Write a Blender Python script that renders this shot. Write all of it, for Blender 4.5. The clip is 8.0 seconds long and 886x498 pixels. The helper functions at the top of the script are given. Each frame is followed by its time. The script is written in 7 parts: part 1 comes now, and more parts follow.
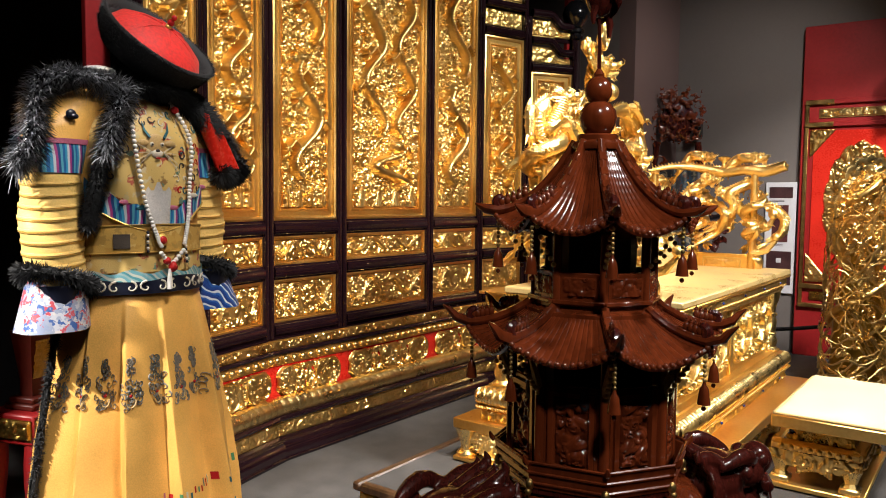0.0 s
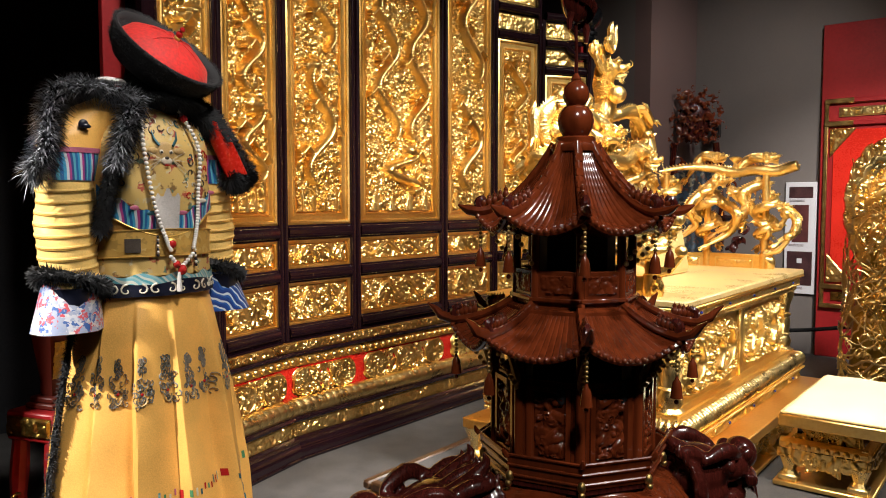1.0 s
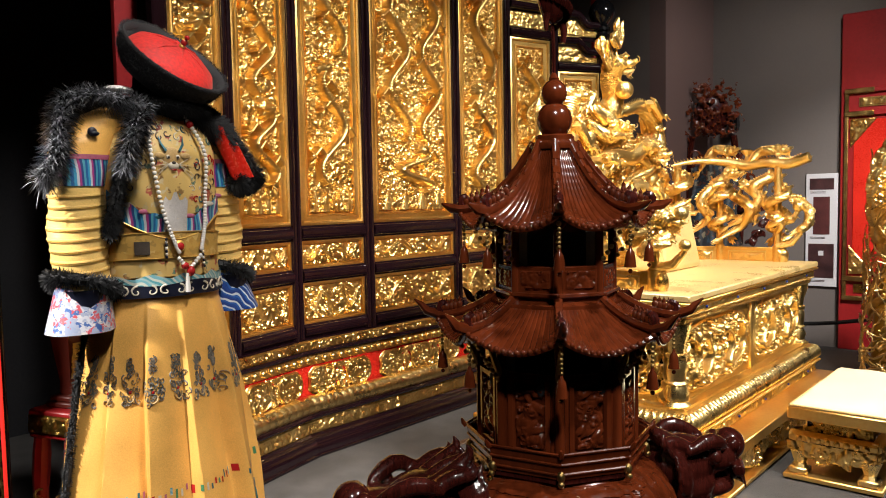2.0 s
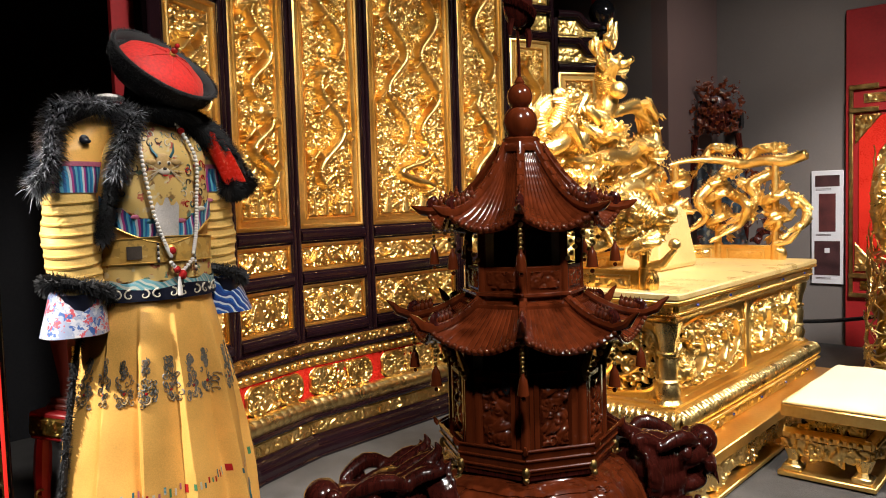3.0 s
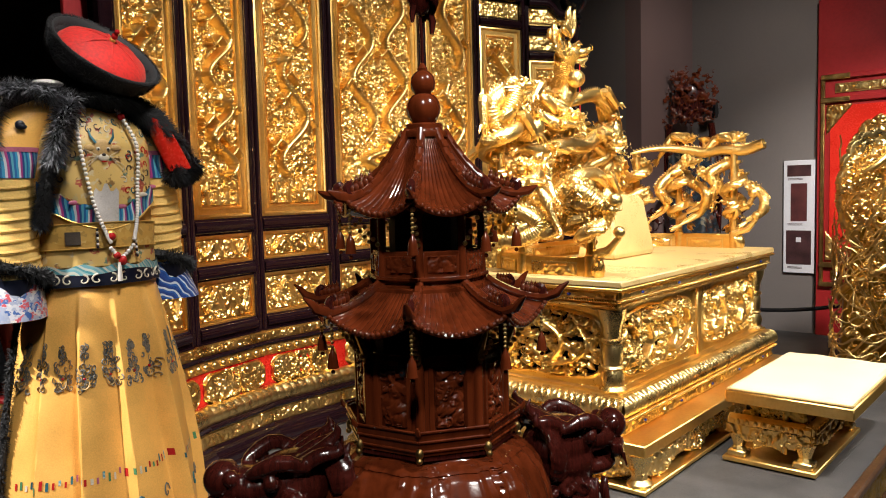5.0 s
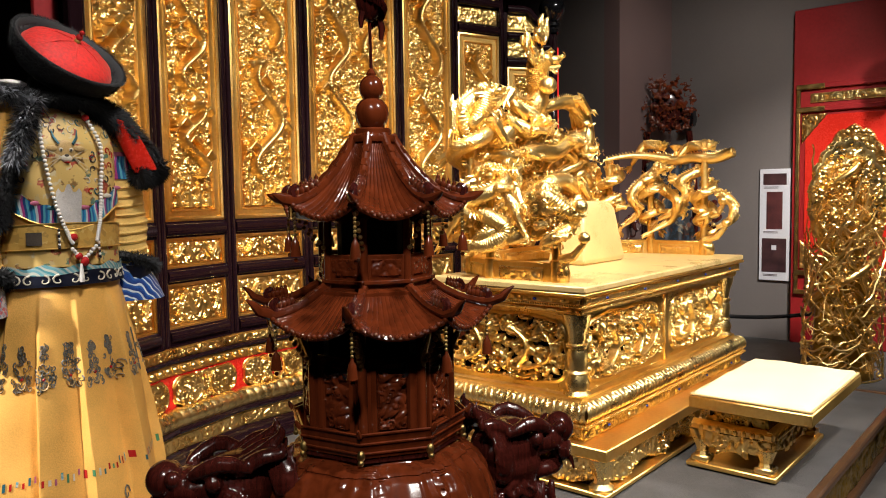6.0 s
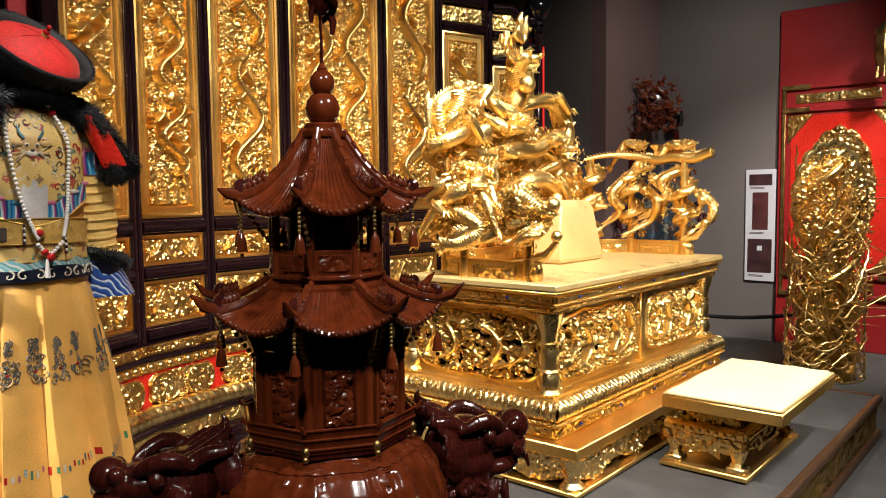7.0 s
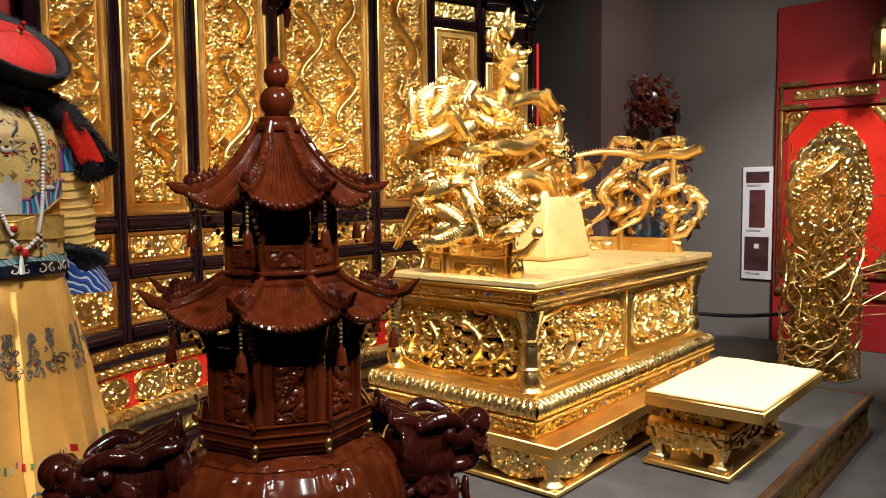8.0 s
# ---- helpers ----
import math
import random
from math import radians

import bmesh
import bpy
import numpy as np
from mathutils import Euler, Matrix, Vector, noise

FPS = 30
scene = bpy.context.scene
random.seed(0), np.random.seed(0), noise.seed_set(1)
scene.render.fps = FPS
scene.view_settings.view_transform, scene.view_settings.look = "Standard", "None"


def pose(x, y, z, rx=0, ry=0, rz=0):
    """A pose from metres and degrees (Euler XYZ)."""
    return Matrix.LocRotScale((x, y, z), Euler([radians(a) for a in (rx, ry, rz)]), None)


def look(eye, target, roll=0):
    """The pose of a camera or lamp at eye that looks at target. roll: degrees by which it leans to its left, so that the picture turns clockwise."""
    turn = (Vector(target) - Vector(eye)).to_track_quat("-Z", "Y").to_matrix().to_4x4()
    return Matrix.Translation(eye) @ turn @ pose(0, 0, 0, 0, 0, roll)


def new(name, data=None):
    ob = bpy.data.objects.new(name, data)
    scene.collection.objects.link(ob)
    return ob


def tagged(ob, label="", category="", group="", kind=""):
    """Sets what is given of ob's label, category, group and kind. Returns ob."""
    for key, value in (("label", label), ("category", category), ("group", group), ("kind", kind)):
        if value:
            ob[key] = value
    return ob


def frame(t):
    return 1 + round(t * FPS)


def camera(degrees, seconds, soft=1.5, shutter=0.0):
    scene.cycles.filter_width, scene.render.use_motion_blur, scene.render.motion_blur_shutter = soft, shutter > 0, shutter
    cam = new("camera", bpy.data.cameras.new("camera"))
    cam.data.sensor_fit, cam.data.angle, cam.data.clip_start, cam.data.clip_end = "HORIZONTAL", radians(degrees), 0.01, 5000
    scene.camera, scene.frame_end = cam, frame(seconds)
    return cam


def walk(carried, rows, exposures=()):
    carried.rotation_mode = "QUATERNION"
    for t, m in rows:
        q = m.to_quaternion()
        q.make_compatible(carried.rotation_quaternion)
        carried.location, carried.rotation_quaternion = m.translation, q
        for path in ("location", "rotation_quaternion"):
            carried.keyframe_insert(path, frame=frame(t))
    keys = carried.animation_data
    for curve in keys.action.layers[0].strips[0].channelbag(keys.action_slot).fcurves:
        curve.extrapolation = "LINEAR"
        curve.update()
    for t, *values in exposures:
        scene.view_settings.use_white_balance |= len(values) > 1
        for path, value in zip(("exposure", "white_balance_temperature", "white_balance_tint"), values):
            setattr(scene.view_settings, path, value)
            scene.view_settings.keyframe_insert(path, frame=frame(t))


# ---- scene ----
cam = camera(61.0, 8.0, 1.0)
PATH = [
    (0, (-2.537, -0.856, 1.089), (-0.933, 0.332, 0.954), 0.6),
    (0.5, (-2.536, -0.901, 1.086), (-0.955, 0.318, 0.957), 0.4),
    (1, (-2.529, -0.947, 1.086), (-0.968, 0.297, 0.961), -0.0),
    (1.5, (-2.52, -0.99, 1.086), (-0.983, 0.283, 0.956), -0.5),
    (3, (-2.475, -1.115, 1.087), (-0.984, 0.212, 0.962), -1.7),
    (3.5, (-2.452, -1.152, 1.082), (-0.963, 0.177, 0.952), -1.7),
    (4, (-2.428, -1.187, 1.082), (-0.932, 0.133, 0.943), -1.6),
    (4.5, (-2.398, -1.22, 1.077), (-0.904, 0.1, 0.923), -1.6),
    (6, (-2.334, -1.323, 1.073), (-0.812, -0.033, 0.931), -0.9),
    (6.5, (-2.305, -1.353, 1.067), (-0.777, -0.071, 0.926), -0.5),
    (7, (-2.273, -1.385, 1.065), (-0.744, -0.103, 0.922), -0.6),
    (7.5, (-2.233, -1.418, 1.062), (-0.711, -0.128, 0.919), -0.7),
    (8, (-2.199, -1.447, 1.057), (-0.681, -0.153, 0.91), -0.6),
]
walk(cam, [(t, look(eye, target, roll)) for t, eye, target, roll in PATH], [(0, 0.1), (4.5, 0.08), (6.5, 0.04), (8, -0.03)])

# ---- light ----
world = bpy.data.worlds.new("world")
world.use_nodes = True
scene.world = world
# faint warm ambient, added as fill
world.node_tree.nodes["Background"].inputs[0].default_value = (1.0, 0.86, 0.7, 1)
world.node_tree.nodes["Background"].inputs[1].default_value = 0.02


def spot(name, eye, target, watts, angle, size=0.08, color=(1.0, 0.945, 0.88), blend=0.5):
    lamp = bpy.data.lights.new(name, "SPOT")
    lamp.energy, lamp.color, lamp.spot_size, lamp.spot_blend, lamp.shadow_soft_size = watts, color, radians(angle), blend, size
    ob = new(name, lamp)
    ob.matrix_world = look(eye, target)
    return ob


# unseen ceiling spotlights: throne, stool and robe follow highlights, others added to brighten
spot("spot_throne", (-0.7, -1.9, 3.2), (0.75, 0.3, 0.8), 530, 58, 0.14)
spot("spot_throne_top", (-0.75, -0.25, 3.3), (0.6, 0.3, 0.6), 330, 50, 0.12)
spot("fill_throne_front", (1.9, -2.4, 2.9), (0.85, 0.05, 0.4), 290, 34, 0.12)
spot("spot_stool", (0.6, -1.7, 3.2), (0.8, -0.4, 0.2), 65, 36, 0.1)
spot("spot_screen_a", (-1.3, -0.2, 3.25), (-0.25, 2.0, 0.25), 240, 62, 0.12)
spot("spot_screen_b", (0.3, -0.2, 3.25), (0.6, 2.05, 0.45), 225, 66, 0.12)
# invented low-angle spot that lifts the screen base
spot("fill_screen_base", (-0.7, -2.4, 3.2), (-0.15, 1.95, 0.12), 330, 24, 0.12, blend=1.0)
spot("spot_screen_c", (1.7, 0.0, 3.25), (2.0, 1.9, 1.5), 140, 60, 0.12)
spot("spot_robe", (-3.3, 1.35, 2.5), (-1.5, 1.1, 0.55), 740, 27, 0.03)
spot("fill_robe_front", (-2.4, -1.5, 3.25), (-1.3, 1.1, 0.85), 85, 30, 0.06)
# two invented spots that lift the censer
spot("fill_censer", (-2.9, -1.7, 3.0), (-1.31, -0.28, 0.7), 175, 30, 0.1)
spot("fill_censer_side", (-0.9, -2.1, 3.1), (-1.3, -0.3, 0.6), 235, 32, 0.1)
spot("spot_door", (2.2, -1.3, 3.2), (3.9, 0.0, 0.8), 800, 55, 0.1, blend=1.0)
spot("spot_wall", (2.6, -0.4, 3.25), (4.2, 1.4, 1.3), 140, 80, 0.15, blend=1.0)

# ---- materials ----


def material(name, base, rough=0.5, metal=0.0, vary=0.15, scale=30.0, bump=0.2, coat=0.0, dark=None, spread=0.12):
    """A surface with colour and gloss varied at two scales, and fine relief."""
    m = bpy.data.materials.new(name)
    m.use_nodes = True
    n, l = m.node_tree.nodes, m.node_tree.links
    b = n["Principled BSDF"]
    b.inputs["Metallic"].default_value = metal
    b.inputs["Coat Weight"].default_value = coat
    b.inputs["Coat Roughness"].default_value = 0.08
    tc = n.new("ShaderNodeTexCoord")
    fine, coarse = n.new("ShaderNodeTexNoise"), n.new("ShaderNodeTexNoise")
    fine.inputs["Scale"].default_value, fine.inputs["Detail"].default_value = scale * 6, 5
    coarse.inputs["Scale"].default_value, coarse.inputs["Detail"].default_value = scale / 5, 4
    for q in (fine, coarse):
        l.new(tc.outputs["Object"], q.inputs["Vector"])
    add = n.new("ShaderNodeMath")
    add.operation = "MULTIPLY_ADD"
    add.inputs[1].default_value = 0.4
    l.new(fine.outputs["Fac"], add.inputs[0])
    half = n.new("ShaderNodeMath")
    half.operation = "MULTIPLY"
    half.inputs[1].default_value = 0.6
    l.new(coarse.outputs["Fac"], half.inputs[0])
    l.new(half.outputs[0], add.inputs[2])
    ramp = n.new("ShaderNodeValToRGB")
    lo = dark or [c * (1 - 2 * vary) for c in base]
    hi = [min(1, c * (1 + vary)) for c in base]
    ramp.color_ramp.elements[0].position, ramp.color_ramp.elements[1].position = 0.32, 0.62
    ramp.color_ramp.elements[0].color, ramp.color_ramp.elements[1].color = (*lo, 1), (*hi, 1)
    l.new(add.outputs[0], ramp.inputs[0])
    l.new(ramp.outputs[0], b.inputs["Base Color"])
    rr = n.new("ShaderNodeMapRange")
    rr.inputs["From Min"].default_value, rr.inputs["From Max"].default_value = 0.3, 0.7
    rr.inputs["To Min"].default_value, rr.inputs["To Max"].default_value = max(0.02, rough - spread), min(1, rough + spread)
    l.new(add.outputs[0], rr.inputs["Value"])
    l.new(rr.outputs[0], b.inputs["Roughness"])
    bp = n.new("ShaderNodeBump")
    bp.inputs["Strength"].default_value, bp.inputs["Distance"].default_value = bump, 0.002
    l.new(fine.outputs["Fac"], bp.inputs["Height"])
    l.new(bp.outputs[0], b.inputs["Normal"])
    return m


def wood(name, base, rough=0.3, coat=0.3, scale=14.0, bump=0.1):
    """Polished timber with long grain."""
    m = material(name, base, rough, 0, 0.2, 20, bump, coat, spread=0.05)
    n, l = m.node_tree.nodes, m.node_tree.links
    tc = n.new("ShaderNodeTexCoord")
    mp = n.new("ShaderNodeMapping")
    mp.inputs["Scale"].default_value = (scale, scale, scale * 0.05)
    grain = n.new("ShaderNodeTexNoise")
    grain.inputs["Scale"].default_value, grain.inputs["Detail"].default_value, grain.inputs["Distortion"].default_value = 5, 6, 0.3
    l.new(tc.outputs["Object"], mp.inputs["Vector"])
    l.new(mp.outputs[0], grain.inputs["Vector"])
    ramp = n.new("ShaderNodeValToRGB")
    ramp.color_ramp.elements[0].position, ramp.color_ramp.elements[1].position = 0.35, 0.65
    ramp.color_ramp.elements[0].color = (*[c * 0.68 for c in base], 1)
    ramp.color_ramp.elements[1].color = (*[min(1, c * 1.16) for c in base], 1)
    l.new(grain.outputs["Fac"], ramp.inputs[0])
    l.new(ramp.outputs[0], n["Principled BSDF"].inputs["Base Color"])
    return m


def stripes(name, colors, scale, axis="X", rough=0.35, distortion=1.5):
    """Woven or embroidered stripes."""
    m = material(name, colors[0], rough, 0, 0.1, 60, 0.3)
    n, l = m.node_tree.nodes, m.node_tree.links
    tc = n.new("ShaderNodeTexCoord")
    wave = n.new("ShaderNodeTexWave")
    wave.wave_type, wave.bands_direction, wave.wave_profile = "BANDS", axis, "SAW"
    wave.inputs["Scale"].default_value, wave.inputs["Distortion"].default_value = scale, distortion
    wave.inputs["Detail"].default_value = 1
    l.new(tc.outputs["Object"], wave.inputs["Vector"])
    ramp = n.new("ShaderNodeValToRGB")
    ramp.color_ramp.interpolation = "CONSTANT"
    while len(ramp.color_ramp.elements) < len(colors):
        ramp.color_ramp.elements.new(0.5)
    for k, c in enumerate(colors):
        ramp.color_ramp.elements[k].position = k / len(colors)
        ramp.color_ramp.elements[k].color = (*c, 1)
    l.new(wave.outputs["Fac"], ramp.inputs[0])
    l.new(ramp.outputs[0], n["Principled BSDF"].inputs["Base Color"])
    return m


def brocade(name, ground, colors, scale, rough=0.4, amount=0.5):
    """Silk ground with small embroidered patches in several colours."""
    m = material(name, ground, rough, 0, 0.1, 60, 0.35)
    n, l = m.node_tree.nodes, m.node_tree.links
    tc = n.new("ShaderNodeTexCoord")
    warp = n.new("ShaderNodeTexNoise")
    warp.inputs["Scale"].default_value = scale * 0.8
    l.new(tc.outputs["Object"], warp.inputs["Vector"])
    mix = n.new("ShaderNodeVectorMath")
    mix.operation = "MULTIPLY_ADD"
    mix.inputs[1].default_value = (0.05, 0.05, 0.05)
    l.new(warp.outputs["Color"], mix.inputs[0])
    l.new(tc.outputs["Object"], mix.inputs[2])
    vor = n.new("ShaderNodeTexVoronoi")
    vor.inputs["Scale"].default_value = scale
    l.new(mix.outputs[0], vor.inputs["Vector"])
    ramp = n.new("ShaderNodeValToRGB")
    ramp.color_ramp.interpolation = "CONSTANT"
    while len(ramp.color_ramp.elements) < len(colors):
        ramp.color_ramp.elements.new(0.5)
    for k, c in enumerate(colors):
        ramp.color_ramp.elements[k].position = k / len(colors)
        ramp.color_ramp.elements[k].color = (*c, 1)
    sep = n.new("ShaderNodeSeparateColor")
    l.new(vor.outputs["Color"], sep.inputs[0])
    l.new(sep.outputs[0], ramp.inputs[0])
    edge = n.new("ShaderNodeTexNoise")
    edge.inputs["Scale"].default_value, edge.inputs["Detail"].default_value = scale * 1.3, 3
    l.new(tc.outputs["Object"], edge.inputs["Vector"])
    step = n.new("ShaderNodeMapRange")
    step.inputs["From Min"].default_value, step.inputs["From Max"].default_value = 1 - amount - 0.03, 1 - amount + 0.03
    l.new(edge.outputs["Fac"], step.inputs["Value"])
    mx = n.new("ShaderNodeMix")
    mx.data_type = "RGBA"
    mx.inputs[6].default_value = (*ground, 1)
    l.new(step.outputs[0], mx.inputs[0])
    l.new(ramp.outputs[0], mx.inputs[7])
    l.new(mx.outputs[2], n["Principled BSDF"].inputs["Base Color"])
    return m


GOLD = material("gold_leaf", (0.95, 0.66, 0.25), 0.32, 1.0, 0.06, 40, 0.05, dark=(0.84, 0.50, 0.13), spread=0.08)
GOLD_FLAT = material("gold_burnished", (0.95, 0.64, 0.22), 0.38, 1.0, 0.06, 12, 0.08, dark=(0.86, 0.48, 0.1))
GOLD_SOFT = material("gold_leaf_soft", (0.97, 0.70, 0.28), 0.36, 1.0, 0.05, 40, 0.2, dark=(0.9, 0.59, 0.2), spread=0.08)
def scales(m, scale, depth):
    """Rounded overlapping scales in relief."""
    n, l = m.node_tree.nodes, m.node_tree.links
    tc, vor, bp = n.new("ShaderNodeTexCoord"), n.new("ShaderNodeTexVoronoi"), n.new("ShaderNodeBump")
    vor.inputs["Scale"].default_value = scale
    l.new(tc.outputs["Object"], vor.inputs["Vector"])
    bp.invert = True
    bp.inputs["Strength"].default_value, bp.inputs["Distance"].default_value = 0.8, depth
    l.new(vor.outputs["Distance"], bp.inputs["Height"])
    l.new(bp.outputs[0], n["Principled BSDF"].inputs["Normal"])


scales(GOLD_SOFT, 105.0, 0.0025)
GOLD_PALE = material("gold_pale", (0.96, 0.68, 0.28), 0.31, 1.0, 0.08, 40, 0.2)
GOLD_DEEP = material("gold_aged", (0.62, 0.40, 0.10), 0.34, 1.0, 0.2, 40, 0.3)
# black lacquered wood, and painted shade in the throne and stool cores
EBONY = wood("black_lacquer_and_shade", (0.014, 0.005, 0.007), 0.14, 0.35, 14.0, 0.015)
ROSEWOOD = wood("polished_rosewood", (0.14, 0.026, 0.0075), 0.16, 0.5, 9.0, 0.03)
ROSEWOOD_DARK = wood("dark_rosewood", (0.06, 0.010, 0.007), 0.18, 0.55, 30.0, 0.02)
OAK = wood("brown_timber", (0.085, 0.04, 0.018), 0.4, 0.1)
RED = material("red_lacquer", (0.62, 0.022, 0.012), 0.3, 0, 0.12, 14, 0.05, coat=0.3)
# orange lacquer with the shade behind the robe darkened into its colour
ORANGE_SHADED = material("orange_lacquer_shaded", (0.10, 0.014, 0.008), 0.45, 0, 0.15, 30, 0.2)
RED_DARK = material("dark_red_paint", (0.30, 0.012, 0.014), 0.42, 0, 0.12, 8, 0.05)
CARPET = material("grey_carpet", (0.075, 0.07, 0.068), 0.95, 0, 0.18, 40, 1.0)
WALLGREY = material("grey_wall_paint", (0.155, 0.135, 0.127), 0.8, 0, 0.05, 10, 0.1)
# grey wall with bounced red light mixed into its colour
WALLGREY_BOUNCE = material("grey_wall_red_bounce", (0.17, 0.11, 0.103), 0.8, 0, 0.05, 10, 0.1)
# black paint, and the painted shade inside the pagoda
BLACK = material("black_paint_and_shade", (0.008, 0.008, 0.011), 0.8, 0, 0.1, 10, 0.2)
WHITE = material("white_board", (0.62, 0.62, 0.66), 0.6, 0, 0.04, 10, 0.02)
PRINT = material("photo_print", (0.05, 0.02, 0.022), 0.4, 0, 0.6, 40, 0.0, dark=(0.015, 0.008, 0.01))
PRINTRED = material("photo_print_red", (0.075, 0.02, 0.02), 0.4, 0, 0.5, 40, 0.0, dark=(0.03, 0.012, 0.014))
CREAM = material("cream_silk", (0.64, 0.45, 0.18), 0.33, 0, 0.10, 30, 0.3)
CREAM_PALE = material("pale_cream_silk", (0.82, 0.72, 0.46), 0.65, 0, 0.04, 30, 0.3)
YELLOW = material("imperial_yellow_silk", (0.82, 0.44, 0.105), 0.42, 0, 0.10, 40, 0.35)
YELLOW_SLEEVE = material("gold_yellow_satin", (0.84, 0.56, 0.18), 0.34, 0, 0.10, 40, 0.25)
GOLDTHREAD = material("gold_thread", (0.75, 0.48, 0.12), 0.4, 0.6, 0.2, 80, 0.3)
FUR = material("black_fur", (0.012, 0.012, 0.014), 0.75, 0, 0.4, 60, 0.2)
FURGREY = material("grey_tipped_fur", (0.30, 0.31, 0.36), 0.5, 0, 0.5, 34, 0.2, dark=(0.025, 0.026, 0.032))
for fur_mat, lo, hi in ((FURGREY, 0.012, 0.42), (FUR, 0.004, 0.035)):
    nt = fur_mat.node_tree
    geo_node, tone = nt.nodes.new("ShaderNodeNewGeometry"), nt.nodes.new("ShaderNodeValToRGB")
    tone.color_ramp.elements[0].position, tone.color_ramp.elements[1].position = 0.25, 1.0
    tone.color_ramp.elements[0].color, tone.color_ramp.elements[1].color = (lo, lo, lo * 1.1, 1), (hi, hi * 1.03, hi * 1.14, 1)
    nt.links.new(geo_node.outputs["Random Per Island"], tone.inputs[0])
    nt.links.new(tone.outputs[0], nt.nodes["Principled BSDF"].inputs["Base Color"])
VELVET = material("red_velvet", (0.62, 0.018, 0.014), 0.7, 0, 0.25, 16, 0.9)
VELVET.node_tree.nodes["Principled BSDF"].inputs["Sheen Weight"].default_value = 0.5
VELVET.node_tree.nodes["Principled BSDF"].inputs["Sheen Tint"].default_value = (1, 0.25, 0.2, 1)
PEARL = material("pearl_white", (0.82, 0.78, 0.74), 0.22, 0, 0.04, 40, 0.0)
CORAL = material("red_coral", (0.45, 0.02, 0.02), 0.2, 0, 0.1, 40, 0.0)
TEAL = material("teal_thread", (0.02, 0.12, 0.16), 0.5, 0, 0.3, 60, 0.2)
INK = material("dark_thread", (0.06, 0.045, 0.035), 0.5, 0, 0.4, 60, 0.2)
NAVY = material("navy_silk", (0.006, 0.008, 0.022), 0.4, 0, 0.2, 60, 0.2)
PALETHREAD = material("pale_thread", (0.62, 0.56, 0.45), 0.5, 0, 0.15, 60, 0.2)
WAVEBLUE = stripes("wave_embroidery", [(0.02, 0.12, 0.32), (0.05, 0.3, 0.5), (0.55, 0.6, 0.62), (0.35, 0.05, 0.2), (0.02, 0.06, 0.2), (0.1, 0.35, 0.45)], 9, "X", distortion=3)
CUFFBLUE = stripes("blue_wave_cuff", [(0.01, 0.05, 0.24), (0.02, 0.1, 0.36), (0.55, 0.6, 0.65), (0.012, 0.04, 0.2)], 18, "DIAGONAL", distortion=6)
CUFFPALE = brocade("pale_wave_cuff", (0.34, 0.38, 0.5), [(0.55, 0.56, 0.62), (0.3, 0.35, 0.5), (0.55, 0.08, 0.1), (0.65, 0.62, 0.6), (0.05, 0.12, 0.35)], 60, amount=0.55)
BROCADE = brocade("dragon_brocade", (0.62, 0.42, 0.14), [(0.55, 0.42, 0.2), (0.4, 0.08, 0.05), (0.12, 0.2, 0.14), (0.6, 0.5, 0.3), (0.25, 0.14, 0.05)], 34, amount=0.42)
BROCADE_BELT = brocade("belt_brocade", (0.55, 0.33, 0.08), [(0.5, 0.28, 0.06), (0.62, 0.42, 0.14), (0.4, 0.24, 0.06)], 40, amount=0.5)
ROSE = material("rose_thread", (0.45, 0.12, 0.2), 0.5, 0, 0.2, 60, 0.2)
TAN = material("tan_thread", (0.48, 0.31, 0.12), 0.5, 0, 0.2, 60, 0.3)
GREEN = material("green_thread", (0.06, 0.22, 0.10), 0.5, 0, 0.2, 60, 0.2)
SILVERTHREAD = material("silver_thread", (0.6, 0.57, 0.55), 0.45, 0, 0.2, 60, 0.3)
THREADGREY = material("grey_brown_thread", (0.16, 0.13, 0.10), 0.5, 0, 0.5, 60, 0.2, dark=(0.04, 0.06, 0.06))
WAVEPALE = stripes("pale_wave_embroidery", [(0.3, 0.42, 0.42), (0.08, 0.28, 0.32), (0.5, 0.52, 0.45), (0.15, 0.35, 0.4)], 16, "DIAGONAL", distortion=4)
PATCHWORK = brocade("patterned_cloth", (0.02, 0.025, 0.03), [(0.03, 0.06, 0.09), (0.20, 0.17, 0.11), (0.02, 0.025, 0.03), (0.12, 0.04, 0.02)], 22, amount=0.5)
BLUEGEM = material("blue_enamel", (0.02, 0.04, 0.25), 0.2, 0, 0.1, 40, 0)
BLACKGLOSS = material("black_gloss", (0.006, 0.006, 0.007), 0.12, 0, 0.1, 20, 0.02, coat=0.5)
BRONZE = material("antique_brass", (0.42, 0.28, 0.1), 0.4, 1.0, 0.3, 60, 0.3)
# glow of the right-hand light tube, and of the painted reflection at left
GLOWRED = bpy.data.materials.new("red_glow_strip")
GLOWRED.use_nodes = True
GLOWRED.node_tree.nodes["Principled BSDF"].inputs["Base Color"].default_value = (0.6, 0.02, 0.02, 1)
GLOWRED.node_tree.nodes["Principled BSDF"].inputs["Emission Color"].default_value = (1, 0.03, 0.02, 1)
GLOWRED.node_tree.nodes["Principled BSDF"].inputs["Emission Strength"].default_value = 0.55

# ---- mesh tools ----
FLOOR = -0.22
BASE_Z = {}


